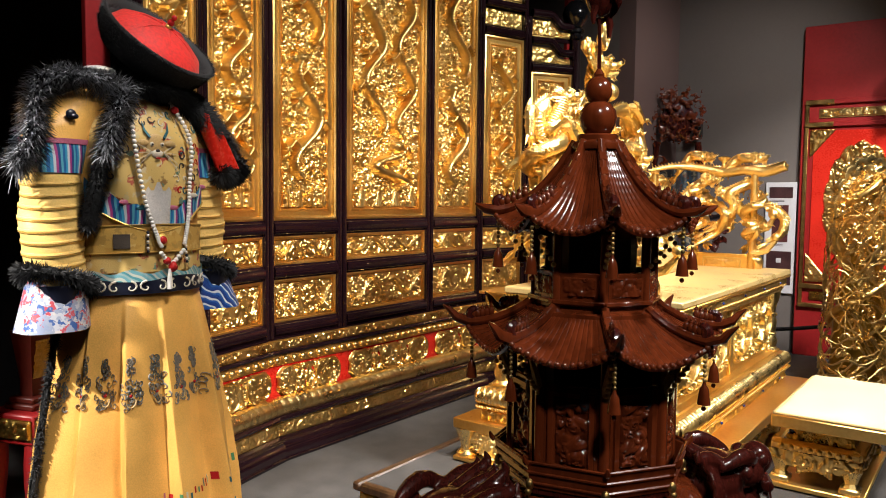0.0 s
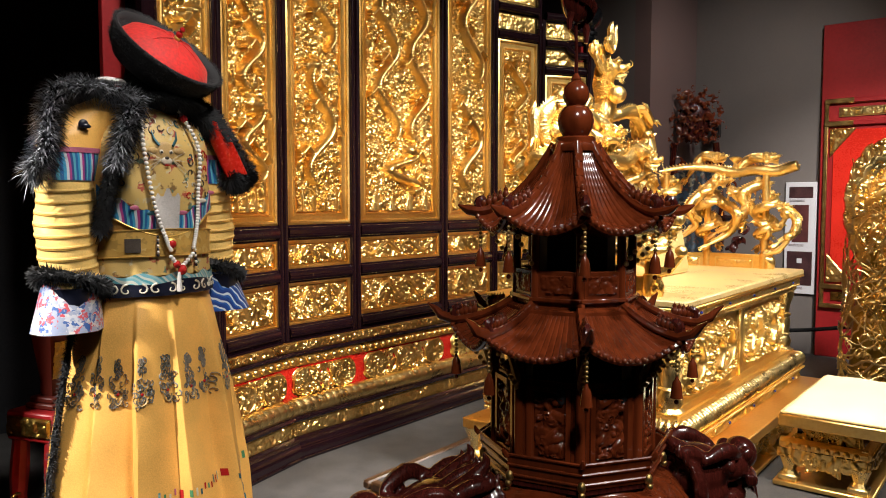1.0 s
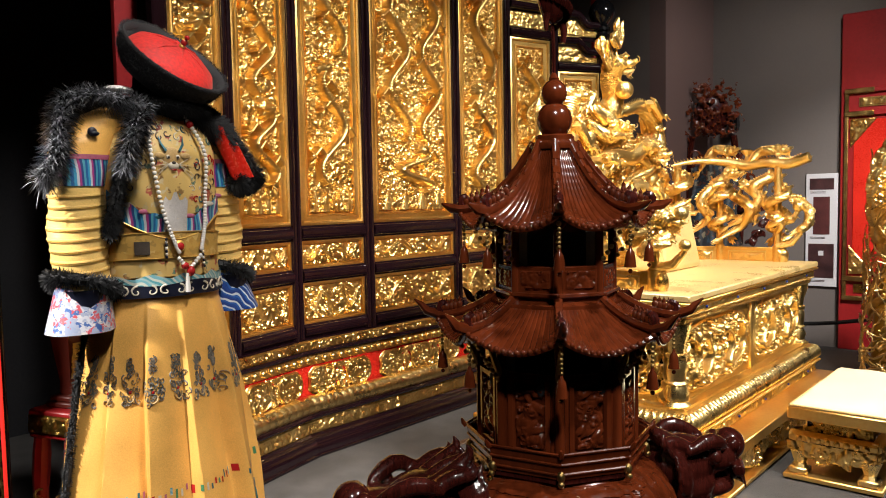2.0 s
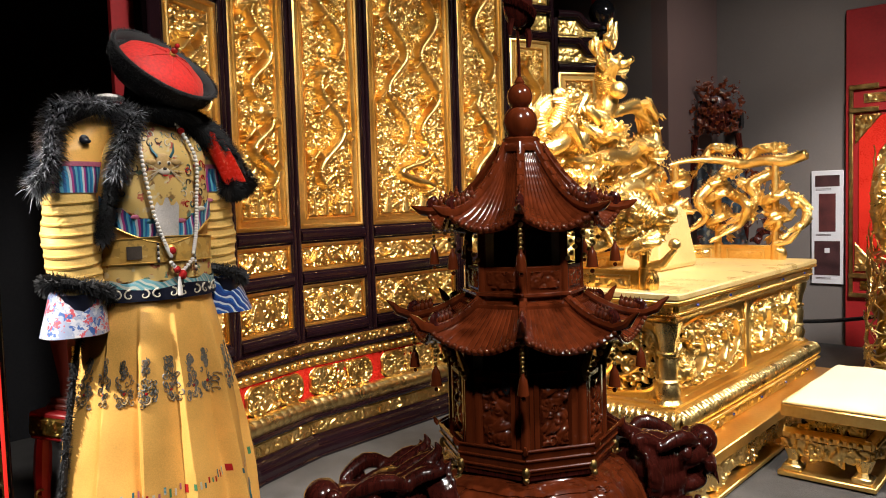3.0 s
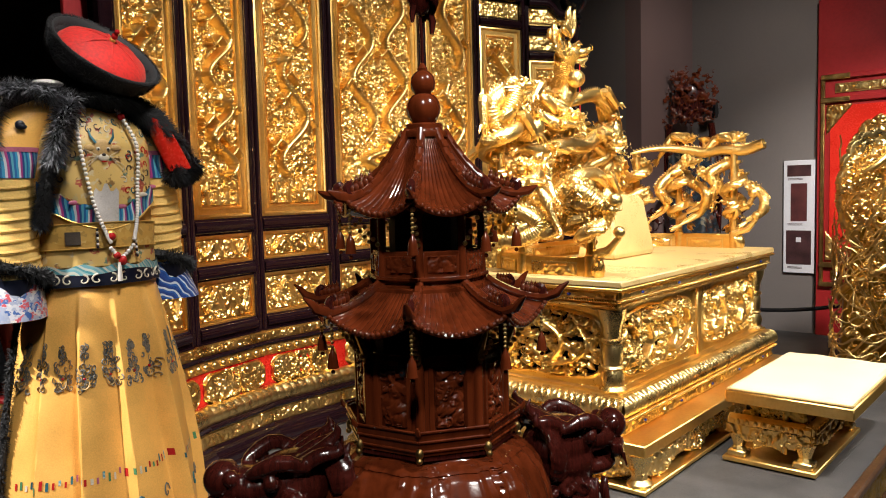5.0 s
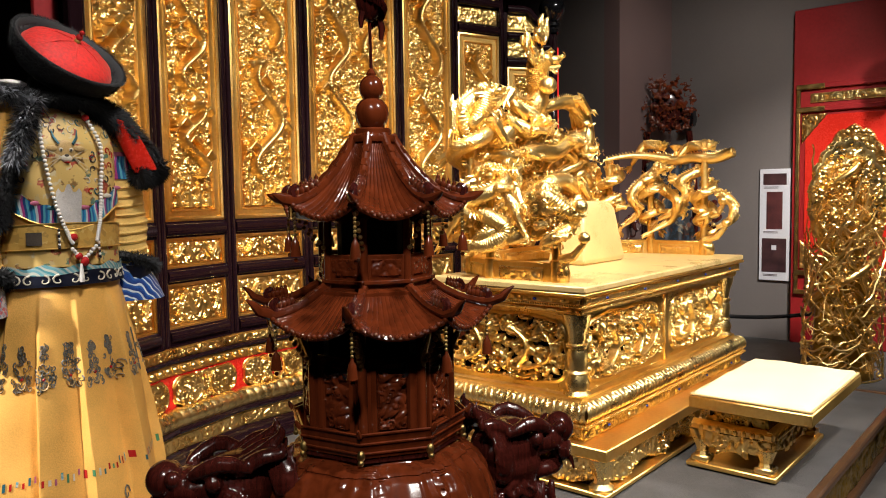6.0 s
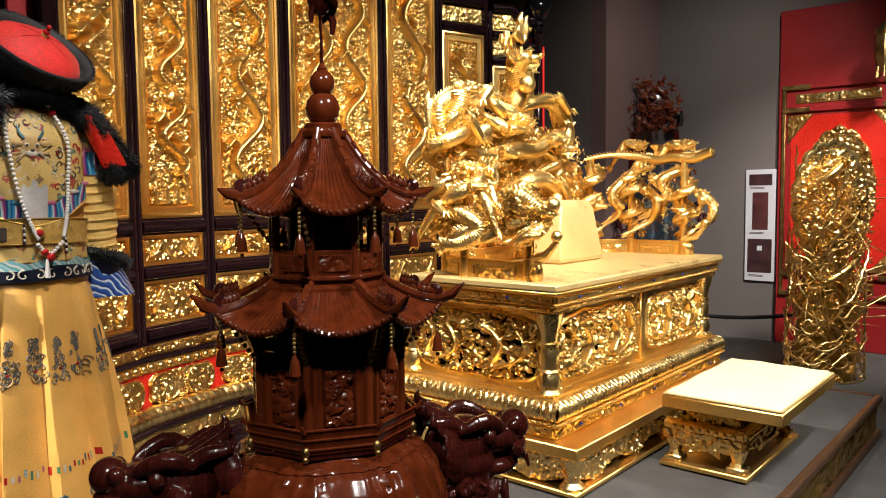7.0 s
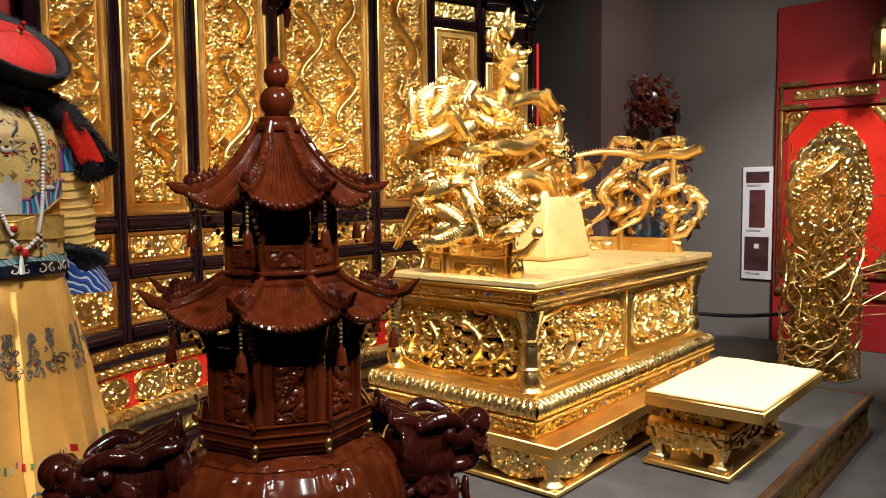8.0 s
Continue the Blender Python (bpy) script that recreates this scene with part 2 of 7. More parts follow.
class Geo:
    """Vertices and faces that grow piece by piece."""

    def __init__(self):
        self.v, self.f = [], []

    def add(self, verts, faces, m=None):
        k = len(self.v)
        self.v += [tuple(m @ Vector(p)) for p in verts] if m is not None else [tuple(p) for p in verts]
        self.f += [tuple(i + k for i in f) for f in faces]
        return self

    def box(self, x0, x1, y0, y1, z0, z1, c=0.004, m=None):
        """A box with chamfered edges."""
        mid = ((x0 + x1) / 2, (y0 + y1) / 2, (z0 + z1) / 2)
        h = (abs(x1 - x0) / 2, abs(y1 - y0) / 2, abs(z1 - z0) / 2)
        c = min(c, min(h) * 0.45)
        vs, at = [], {}
        for s in [(a, b, d) for a in (-1, 1) for b in (-1, 1) for d in (-1, 1)]:
            for k in range(3):
                at[s, k] = len(vs)
                vs.append([mid[i] + s[i] * (h[i] - (0 if i == k else c)) for i in range(3)])
        fs = []
        for k in range(3):
            i, j = [a for a in range(3) if a != k]
            for sg in (-1, 1):
                q = []
                for a, b in ((-1, -1), (1, -1), (1, 1), (-1, 1)):
                    s = [0, 0, 0]
                    s[k], s[i], s[j] = sg, a, b
                    q.append(at[tuple(s), k])
                fs.append(q)
            for a in (-1, 1):
                for b in (-1, 1):
                    s, t = [0, 0, 0], [0, 0, 0]
                    s[i], s[j], s[k] = a, b, -1
                    t[i], t[j], t[k] = a, b, 1
                    fs.append([at[tuple(s), i], at[tuple(t), i], at[tuple(t), j], at[tuple(s), j]])
        for s in [(a, b, d) for a in (-1, 1) for b in (-1, 1) for d in (-1, 1)]:
            fs.append([at[s, 0], at[s, 1], at[s, 2]])
        out = []
        for f in fs:
            p = [Vector(vs[i]) for i in f]
            nrm = (p[1] - p[0]).cross(p[2] - p[0])
            out.append(tuple(f) if nrm.dot(sum(p, Vector()) / len(p) - Vector(mid)) > 0 else tuple(reversed(f)))
        return self.add(vs, out, m)

    def lathe(self, prof, n=24, m=None, turn=0.0, sx=1.0, sy=1.0):
        """A turned form about z from (radius, height) pairs, bottom to top."""
        vs, fs = [], []
        for r, z in prof:
            for k in range(n):
                a = turn + 2 * math.pi * k / n
                vs.append((r * math.cos(a) * sx, r * math.sin(a) * sy, z))
        for i in range(len(prof) - 1):
            for k in range(n):
                fs.append((i * n + k, i * n + (k + 1) % n, (i + 1) * n + (k + 1) % n, (i + 1) * n + k))
        fs.append(tuple(reversed(range(n))))
        fs.append(tuple(range((len(prof) - 1) * n, len(prof) * n)))
        return self.add(vs, fs, m)

    def sweep(self, pts, radius, n=8, flat=1.0, m=None):
        """A round bar along points; radius is a number or one per point."""
        pts = [Vector(p) for p in pts]
        rad = radius if hasattr(radius, "__len__") else [radius] * len(pts)
        vs, fs = [], []
        side = None
        for i, p in enumerate(pts):
            t = (pts[min(i + 1, len(pts) - 1)] - pts[max(i - 1, 0)]).normalized()
            if side is None:
                side = t.orthogonal().normalized()
            side = (side - t * side.dot(t))
            side = side.normalized() if side.length > 1e-6 else t.orthogonal().normalized()
            up = t.cross(side)
            for k in range(n):
                a = 2 * math.pi * k / n
                vs.append(p + rad[i] * (math.cos(a) * side + flat * math.sin(a) * up))
        for i in range(len(pts) - 1):
            for k in range(n):
                fs.append((i * n + k, i * n + (k + 1) % n, (i + 1) * n + (k + 1) % n, (i + 1) * n + k))
        fs.append(tuple(reversed(range(n))))
        fs.append(tuple(range((len(pts) - 1) * n, len(pts) * n)))
        return self.add(vs, fs, m)

    def ball(self, c, r, n=10, sx=1, sy=1, sz=1, m=None):
        prof = [(max(1e-4, r * math.cos(a)), r * math.sin(a) * sz) for a in [math.pi * (k / n - 0.5) for k in range(n + 1)]]
        mm = Matrix.Translation(c)
        return self.lathe(prof, n + 2, mm if m is None else m @ mm, 0, sx, sy)

    def sheet(self, grid, m=None, flip=False):
        """A surface from rows of points (array rows x columns x 3)."""
        a = np.asarray(grid, float)
        r, c = a.shape[:2]
        i = np.arange(r * c).reshape(r, c)
        q = np.stack([i[:-1, :-1], i[:-1, 1:], i[1:, 1:], i[1:, :-1]], -1).reshape(-1, 4)
        if flip:
            q = q[:, ::-1]
        return self.add(a.reshape(-1, 3).tolist(), q.tolist(), m)

    def mesh(self, name, drop=0.0):
        me = bpy.data.meshes.new(name)
        me.from_pydata([(x, y, z - drop) for x, y, z in self.v], [], self.f)
        me.validate()
        return me


def part(name, geo, mat, parent=None, label="", smooth=True):
    """One mesh object under a thing or under a part; heights are those of the room."""
    me = geo if isinstance(geo, bpy.types.Mesh) else geo.mesh(name, BASE_Z.get(parent.name, 0.0) if parent else 0.0)
    if not me.materials:
        me.materials.append(mat)
    if smooth and not isinstance(geo, bpy.types.Mesh):
        me.shade_smooth()
        me.set_sharp_from_angle(angle=radians(38))
    ob = new(name, me)
    if parent:
        ob.parent = parent
        BASE_Z[ob.name] = BASE_Z.get(parent.name, 0.0)
    if label:
        ob["label"] = label
    return ob


def pieces(name, mesh, places, parent, scales=None):
    """Alike pieces, each an object of its own on one mesh."""
    for k, p in enumerate(places):
        ob = new(name, mesh)
        ob.parent = parent
        ob.location = (p[0], p[1], p[2] - BASE_Z.get(parent.name, 0.0))
        if scales:
            ob.scale = scales[k] if hasattr(scales[k], "__len__") else (scales[k],) * 3


def unit_ball(name, mat, n=8):
    me = Geo().ball((0, 0, 0), 1.0, n).mesh(name)
    me.materials.append(mat)
    me.shade_smooth()
    return me


def fused(ob, voxel, smooth=3):
    """Joins the forms of a carving into one skin."""
    r = ob.modifiers.new("fuse", "REMESH")
    r.mode, r.voxel_size, r.use_smooth_shade = "VOXEL", voxel, True
    s = ob.modifiers.new("soften", "SMOOTH")
    s.factor, s.iterations = 0.5, smooth
    return ob


def thing(name, x, y, z, turn, label, category, group="", kind=""):
    ob = new(name)
    ob.empty_display_size = 0.05
    ob.matrix_basis = pose(x, y, z, 0, 0, turn)
    BASE_Z[ob.name] = z
    return tagged(ob, label, category, group, kind)


def structure(name, geo, mat, label, smooth=False):
    return tagged(part(name, geo, mat, None, "", smooth), label, name.split("_")[0], "", "structure")


# ---- carving ----


def stamp(h, cx, cy, rx, fn):
    """Lays a small form, fn(dx, dy) in units of its radius, into a height field; the higher wins."""
    ny, nx = h.shape
    x0, x1, y0, y1 = max(0, int(cx - rx)), min(nx, int(cx + rx) + 2), max(0, int(cy - rx)), min(ny, int(cy + rx) + 2)
    if x0 >= x1 or y0 >= y1:
        return
    yy, xx = np.mgrid[y0:y1, x0:x1]
    v = fn((xx - cx) / rx, (yy - cy) / rx)
    h[y0:y1, x0:x1] = np.maximum(h[y0:y1, x0:x1], v)


def curl(amp, turn, hand):
    def f(dx, dy):
        r = np.sqrt(dx * dx + dy * dy) + 1e-6
        a = np.arctan2(dy, dx) * hand + turn
        return amp * np.clip(1 - r, 0, 1) ** 0.4 * (0.62 + 0.38 * np.cos(a - r * 9)) * (r < 1)
    return f


def leaf(amp, turn):
    ca, sa = math.cos(turn), math.sin(turn)

    def f(dx, dy):
        u, v = dx * ca + dy * sa, (-dx * sa + dy * ca) * 2.4
        d = u * u + v * v * (1 + 0.8 * u)
        return amp * np.sqrt(np.clip(1 - d, 0, 1)) * (0.75 + 0.25 * np.abs(np.clip(v, -1, 1)))
    return f


def dome(amp):
    return lambda dx, dy: amp * np.sqrt(np.clip(1 - dx * dx - dy * dy, 0, 1))


def carve(w, hgt, cell, rng, size=0.03, fill=1.0, amp=(0.35, 0.75)):
    """A height field of scrolls, leaves and bosses, cells of that many metres."""
    nx, ny = max(6, int(w / cell)), max(6, int(hgt / cell))
    h = np.zeros((ny, nx))
    count = int(fill * 2.6 * w * hgt / (size * size))
    for k in range(count):
        cx, cy, r = rng.uniform(0, nx), rng.uniform(0, ny), size / cell * rng.uniform(0.5, 1.0)
        a = rng.uniform(*amp)
        kind = rng.random()
        if kind < 0.45:
            stamp(h, cx, cy, r, curl(a, rng.uniform(0, 6.3), rng.choice((-1, 1))))
        elif kind < 0.85:
            stamp(h, cx, cy, r * 1.2, leaf(a, rng.uniform(0, 6.3)))
        else:
            stamp(h, cx, cy, r * 0.6, dome(a))
    return h


def body(h, cell, pts, radii, amp=1.25, scale=0.016):
    """A scaly winding body laid over a height field; points and radii in metres."""
    s = 0.0
    for k in range(len(pts)):
        if k:
            s += math.dist(pts[k], pts[k - 1])
        ring = 0.9 + 0.1 * (1 - (s / scale) % 1)
        stamp(h, pts[k][0] / cell, pts[k][1] / cell, max(1.2, radii[k] / cell), dome(amp * ring))


def dragon_in_panel(h, cell, w, z0, z1, rng, hand, width=0.3):
    """A rising dragon: winding body, four legs with claws, head with mane and horns."""
    n = 260
    pts, rad = [], []
    r0 = min(0.031, w * 0.09)
    for k in range(n):
        u = k / (n - 1)
        x = w / 2 + hand * w * width * math.sin(u * 2 * math.pi * max(1.3, (z1 - z0) / w * 0.65) + 0.6) * (1 - 0.3 * u)
        pts.append((x, z0 + (z1 - z0) * u))
        rad.append(r0 * (0.25 + 0.75 * math.sin(math.pi * min(1, 0.12 + u * 0.8)) ** 0.6))
    body(h, cell, pts, rad)
    for k in (60, 110, 170, 215):
        x, z = pts[k]
        d = rng.choice((-1, 1))
        for j in range(14):
            stamp(h, (x + d * j * 0.006) / cell, (z + (0.006 * j if j < 7 else 0.084 - 0.006 * j)) / cell, 0.015 / cell, dome(1.1))
        for a in (-0.9, 0, 0.9):
            for j in range(6):
                stamp(h, (x + d * (0.084 + 0.006 * j * math.cos(a))) / cell, (z + 0.006 * j * math.sin(a)) / cell, 0.0075 / cell, dome(1.0))
    x, z = pts[-1]
    for k in range(16):
        a = rng.uniform(0, 6.3)
        stamp(h, (x + 0.03 * math.cos(a)) / cell, (z + 0.03 * math.sin(a)) / cell, 0.03 / cell, leaf(0.95, a))
    stamp(h, x / cell, z / cell, r0 * 1.5 / cell, dome(1.4))
    for d in (-1, 1):
        stamp(h, (x + d * 0.012) / cell, (z + 0.012) / cell, 0.009 / cell, dome(1.6))


def relief(h, w, hgt, depth, pierce=None, m=None, geo=None, bend=None):
    """The carved sheet: x along, z up, carving towards -y. pierce: heights below it are cut through."""
    soft = np.pad(h, 1, mode="edge")
    soft = (10 * soft[1:-1, 1:-1] + soft[:-2, 1:-1] + soft[2:, 1:-1] + soft[1:-1, :-2] + soft[1:-1, 2:]) / 14
    h = np.where(h > 0, soft, 0)
    if pierce is None:
        h[:2], h[-2:], h[:, :2], h[:, -2:] = 0, 0, 0, 0
    ny, nx = h.shape
    x, z = np.meshgrid(np.linspace(0, w, nx), np.linspace(0, hgt, ny))
    y = -depth * h
    if bend is not None:
        y = y + bend(z)
    a = np.stack([x, y, z], -1)
    geo = geo or Geo()
    if pierce is None:
        return geo.sheet(a, m)
    i = np.arange(ny * nx).reshape(ny, nx)
    q = np.stack([i[:-1, :-1], i[:-1, 1:], i[1:, 1:], i[1:, :-1]], -1).reshape(-1, 4)
    top = np.maximum.reduce([h[:-1, :-1], h[:-1, 1:], h[1:, 1:], h[1:, :-1]]).ravel()
    return geo.add(a.reshape(-1, 3).tolist(), q[top > pierce].tolist(), m)


def frame_geo(w, h, width, steps, m=None, geo=None):
    """A mitred moulding round an opening; steps are (inset 0..1, depth) pairs from the outer edge inwards."""
    geo = geo or Geo()
    rings = []
    for u, d in steps:
        i = width * u
        rings.append([(i, -d, i), (w - i, -d, i), (w - i, -d, h - i), (i, -d, h - i)])
    vs = [p for r in rings for p in r]
    fs = []
    for k in range(len(rings) - 1):
        for j in range(4):
            a, b = k * 4 + j, k * 4 + (j + 1) % 4
            fs.append((a, b, b + 4, a + 4))
    return geo.add(vs, fs, m)


def bar_profile(w, prof, m=None, geo=None):
    """A moulding that runs along x for w metres; prof are (out, z) pairs, bottom to top."""
    geo = geo or Geo()
    vs = [(x, -o, z) for x in (0, w) for o, z in prof]
    n = len(prof)
    fs = [(k, n + k, n + k + 1, k + 1) for k in range(n - 1)]
    fs += [tuple(range(n - 1, -1, -1)), tuple(range(n, 2 * n))]
    return geo.add(vs, fs, m)

# ---- the room ----
CEIL = 3.45
structure("floor", Geo().box(-5.2, 4.7, -5.2, 4.2, FLOOR - 0.15, FLOOR, 0), CARPET, "dark grey carpet of the gallery")
structure("ceiling", Geo().box(-5.2, 4.7, -5.2, 4.2, CEIL, CEIL + 0.15, 0), BLACK, "black painted gallery ceiling")
structure("wall_east", Geo().box(4.46, 4.6, -5.0, 1.62, FLOOR, CEIL, 0), WALLGREY, "grey painted gallery wall")
structure("wall_north_east", Geo().box(3.43, 4.6, 1.62, 1.76, FLOOR, CEIL, 0), WALLGREY_BOUNCE, "grey wall return, tinted with painted red bounce light")
structure("wall_recess", Geo().box(3.43, 3.57, 1.76, 4.0, FLOOR, CEIL, 0), WALLGREY, "grey side wall beside the screen")
structure("wall_north", Geo().box(-5.0, 3.43, 3.6, 3.75, FLOOR, CEIL, 0), BLACK, "black wall behind the screen")
structure("wall_west", Geo().box(-5.1, -4.95, -5.0, 3.75, FLOOR, CEIL, 0), BLACK, "black gallery wall")
structure("wall_south", Geo().box(-5.1, 4.6, -5.15, -5.0, FLOOR, CEIL, 0), BLACK, "black gallery wall")


# dais with a timber rim and carved gilded sides
def build_dais():
    x0, x1, y0, y1 = -0.47, 2.15, -0.66, 1.10
    d = thing("dais", 0, 0, FLOOR, 0, "low carpeted dais with brown timber rim and carved gilded sides", "dais", "", "structure")
    part("deck", Geo().box(x0 + 0.035, x1 - 0.035, y0 + 0.035, y1 - 0.035, FLOOR, -0.006, 0.001), CARPET, d, "dark grey carpet top")
    for a in ((x0, x1, y0, y0 + 0.04), (x0, x1, y1 - 0.04, y1), (x0, x0 + 0.04, y0 + 0.04, y1 - 0.04), (x1 - 0.04, x1, y0 + 0.04, y1 - 0.04)):
        part("rim", Geo().box(*a, -0.035, 0.0, 0.008), OAK, d, "brown timber rim")
        part("foot_rail", Geo().box(a[0], a[1], a[2], a[3], FLOOR, FLOOR + 0.035, 0.008), OAK, d)
    rng = random.Random(5)
    hh = 0.15
    h = carve(x1 - x0, hh, 0.006, rng, 0.034)
    part("carved_side", relief(h, x1 - x0 - 0.03, hh, 0.02, None, pose(x0 + 0.015, y0 + 0.03, FLOOR + 0.035)), GOLD_DEEP, d, "carved gilded side")
    h = carve(y1 - y0, hh, 0.006, rng, 0.034)
    part("carved_side", relief(h, y1 - y0 - 0.03, hh, 0.02, None, pose(x0 + 0.03, y1 - 0.015, FLOOR + 0.035, 0, 0, -90)), GOLD_DEEP, d, "carved gilded side")


build_dais()

# ---- the screen behind the throne ----
JOINTS = [(-0.93, 1.80), (-0.51, 1.985), (-0.06, 2.08), (0.455, 2.075), (1.24, 2.07), (1.79, 2.06), (2.20, 1.93), (2.55, 1.72)]
TOPS = [2.02, 2.21, 2.75, 2.75, 2.75, 2.21, 2.0]


def rounded(w0, w1, out, n=12):
    """Half-round section with small fillets: (across, out) pairs."""
    d = w1 - w0
    pts = [(w0, 0.0), (w0, out * 0.45), (w0 + d * 0.1, out * 0.5)]
    for i in range(n + 1):
        a = math.pi * i / n
        pts.append((w0 + d * (0.5 - 0.38 * math.cos(a)), out * (0.52 + 0.5 * math.sin(a) ** 0.8)))
    return pts + [(w1 - d * 0.1, out * 0.5), (w1, out * 0.45), (w1, 0.0)]


def dark_rail(w, z0, z1, m, out=0.03):
    """A glossy rail with a rounded face."""
    return bar_profile(w, [(o, z) for z, o in rounded(z0, z1, out)], m)


def build_leaf(screen, k, a, b, top, rng):
    """One leaf: uprights, rails, a tall carved panel over two low ones, and the stepped crest of the outer leaves."""
    L = math.dist(a, b)
    m = Matrix.Translation((a[0], a[1], 0)) @ Matrix.Rotation(math.atan2(b[1] - a[1], b[0] - a[0]), 4, "Z")
    u = 0.038
    high = top + (0.1 if top < 2.5 else 0.07)
    leaf_ob = part("leaf", Geo().box(0.005, L - 0.005, 0.012, 0.04, 0.37, high, 0.002, m), EBONY, screen)
    for x0 in (0, L - u):
        d = 0.032
        prof = [(x, -o) for x, o in rounded(x0, x0 + u, d * 1.05)]
        g, n = Geo(), len(prof)
        vs = [(x, y, z) for z in (0.375, high) for x, y in prof]
        g.add(vs, [(i, i + 1, n + i + 1, n + i) for i in range(n - 1)] + [tuple(range(n - 1, -1, -1)), tuple(range(n, 2 * n))], m)
        part("upright", g, EBONY, leaf_ob)
    for z0, z1 in ((0.888, 0.968), (0.668, 0.742), (0.375, 0.45)):
        part("rail", dark_rail(L - 2 * u, z0, z1, m @ pose(u, 0, 0), 0.034), EBONY, leaf_ob)
    part("rail", dark_rail(L - 2 * u, top, top + 0.07, m @ pose(u, 0, 0), 0.034), EBONY, leaf_ob)
    w = L - 2 * u
    for z0, z1, cell in ((0.742, 0.888, 0.004), (0.45, 0.668, 0.004)):
        f = 0.016
        part("panel_frame", frame_geo(w, z1 - z0, f, [(0, 0.0), (0, 0.014), (0.5, 0.014), (0.6, 0.008), (1, 0.008), (1, -0.008)], m @ pose(u, 0, z0)), GOLD_FLAT, leaf_ob)
        pw, ph = w - 2 * f, z1 - z0 - 2 * f
        h = carve(pw, ph, cell, rng, 0.028, 1.2)
        n = 120
        for hand in ((-1, 1) if pw > 0.3 else (1,)):
            pts = [(pw / 2 + hand * (0.02 + (pw / 2 - 0.04) * i / n), ph / 2 + ph * 0.26 * math.sin(i / n * 7 + hand)) for i in range(n)]
            body(h, cell, pts, [0.014 * (1 - 0.7 * i / n) for i in range(n)], 0.95)
        part("carved_panel", relief(h, pw, ph, 0.034, None, m @ pose(u + f, 0.01, z0 + f)), GOLD, leaf_ob, "carved gilded panel with small dragons")
    z0, z1 = 0.968, top
    f = 0.062
    part("panel_frame", frame_geo(w, z1 - z0, f, [(0, 0.0), (0, 0.018), (0.16, 0.022), (0.3, 0.018), (0.36, 0.008), (0.72, 0.006), (0.78, 0.012), (0.9, 0.012), (1, 0.0), (1, -0.012)], m @ pose(u, 0, z0)), GOLD_FLAT, leaf_ob, "stepped gilded panel frame")
    pw, ph = w - 2 * f, z1 - z0 - 2 * f
    cell = 0.0034
    h = carve(pw, ph, cell, rng, 0.028, 1.0, (0.15, 0.55))
    for c in range(4):
        x = pw * (c + 0.5) / 4
        for j in range(40):
            stamp(h, x / cell, (0.005 + 0.003 * j) / cell, (0.026 - 0.0005 * j) * (pw / 0.35) / cell, lambda dx, dy: 0.6 * np.sqrt(np.clip(1 - dx * dx - dy * dy * 0.3, 0, 1)) * (0.8 + 0.2 * np.cos(dx * 9)))
    if pw > 0.45:
        for x, hand in ((0.27, 1), (0.73, -1)):
            sub = np.zeros_like(h)
            dragon_in_panel(sub, cell, pw * 0.5, 0.42, ph - 0.2, rng, hand)
            h = np.maximum(h, np.roll(sub, int(pw * (x - 0.25) / cell), 1))
        dragon_in_panel(h, cell, pw, 0.12, 0.36, rng, 1, 0.25)
    else:
        dragon_in_panel(h, cell, pw, 0.16, ph * 0.46, rng, 1 if k % 2 else -1)
        dragon_in_panel(h, cell, pw, ph * 0.52, ph - 0.08, rng, -1 if k % 2 else 1)
    part("carved_panel", relief(h, pw, ph, 0.058, None, m @ pose(u + f, 0.010, z0 + f)), GOLD, leaf_ob, "tall carved gilded panel with writhing dragons among clouds")
    if top < 2.5:
        right = k > 3
        # stepped crest: two small panels under rails that drop in an ogee towards the end of the screen
        z = top + 0.07
        for j in range(2):
            lo, hi = z + j * 0.19, z + j * 0.19 + 0.12
            drop = 0.0 if k in (1, 5) else 0.075
            nseg = 14
            xs = [u + w * i / nseg for i in range(nseg + 1)]

            def off(x, drop=drop):
                q = min(1, max(0, ((x - u) / w - 0.45) / 0.3))
                q = q if right else 1 - min(1, max(0, ((x - u) / w - 0.25) / 0.3))
                return -drop * (3 * q * q - 2 * q ** 3)
            ph2 = hi - lo
            h = carve(w, ph2, 0.005, rng, 0.026, 1.2)
            g = relief(h, w, ph2, 0.022)
            g.v = [(x + u, y + 0.008, zz + lo + off(x + u) * (zz / ph2)) for x, y, zz in g.v]
            g.v = [tuple(m @ Vector(p)) for p in g.v]
            part("crest_panel", g, GOLD, leaf_ob, "small carved gilded crest panel")
            part("crest_rail", Geo().sweep([m @ Vector((x, -0.014, hi + 0.035 + off(x))) for x in xs], 0.03, 10), EBONY, leaf_ob)
            part("crest_backing", Geo().box(u, L - u, 0.012, 0.04, lo - 0.03, hi - (drop if drop else 0), 0.002, m), EBONY, leaf_ob)
        for x0 in (0, L - u):
            hh = z + 0.4 - (0 if k in (1, 5) else 0.08)
            part("upright", Geo().box(x0, x0 + u, -0.03, 0.03, high, hh, 0.008, m), EBONY, leaf_ob)


BOSS = unit_ball("boss", GOLD)


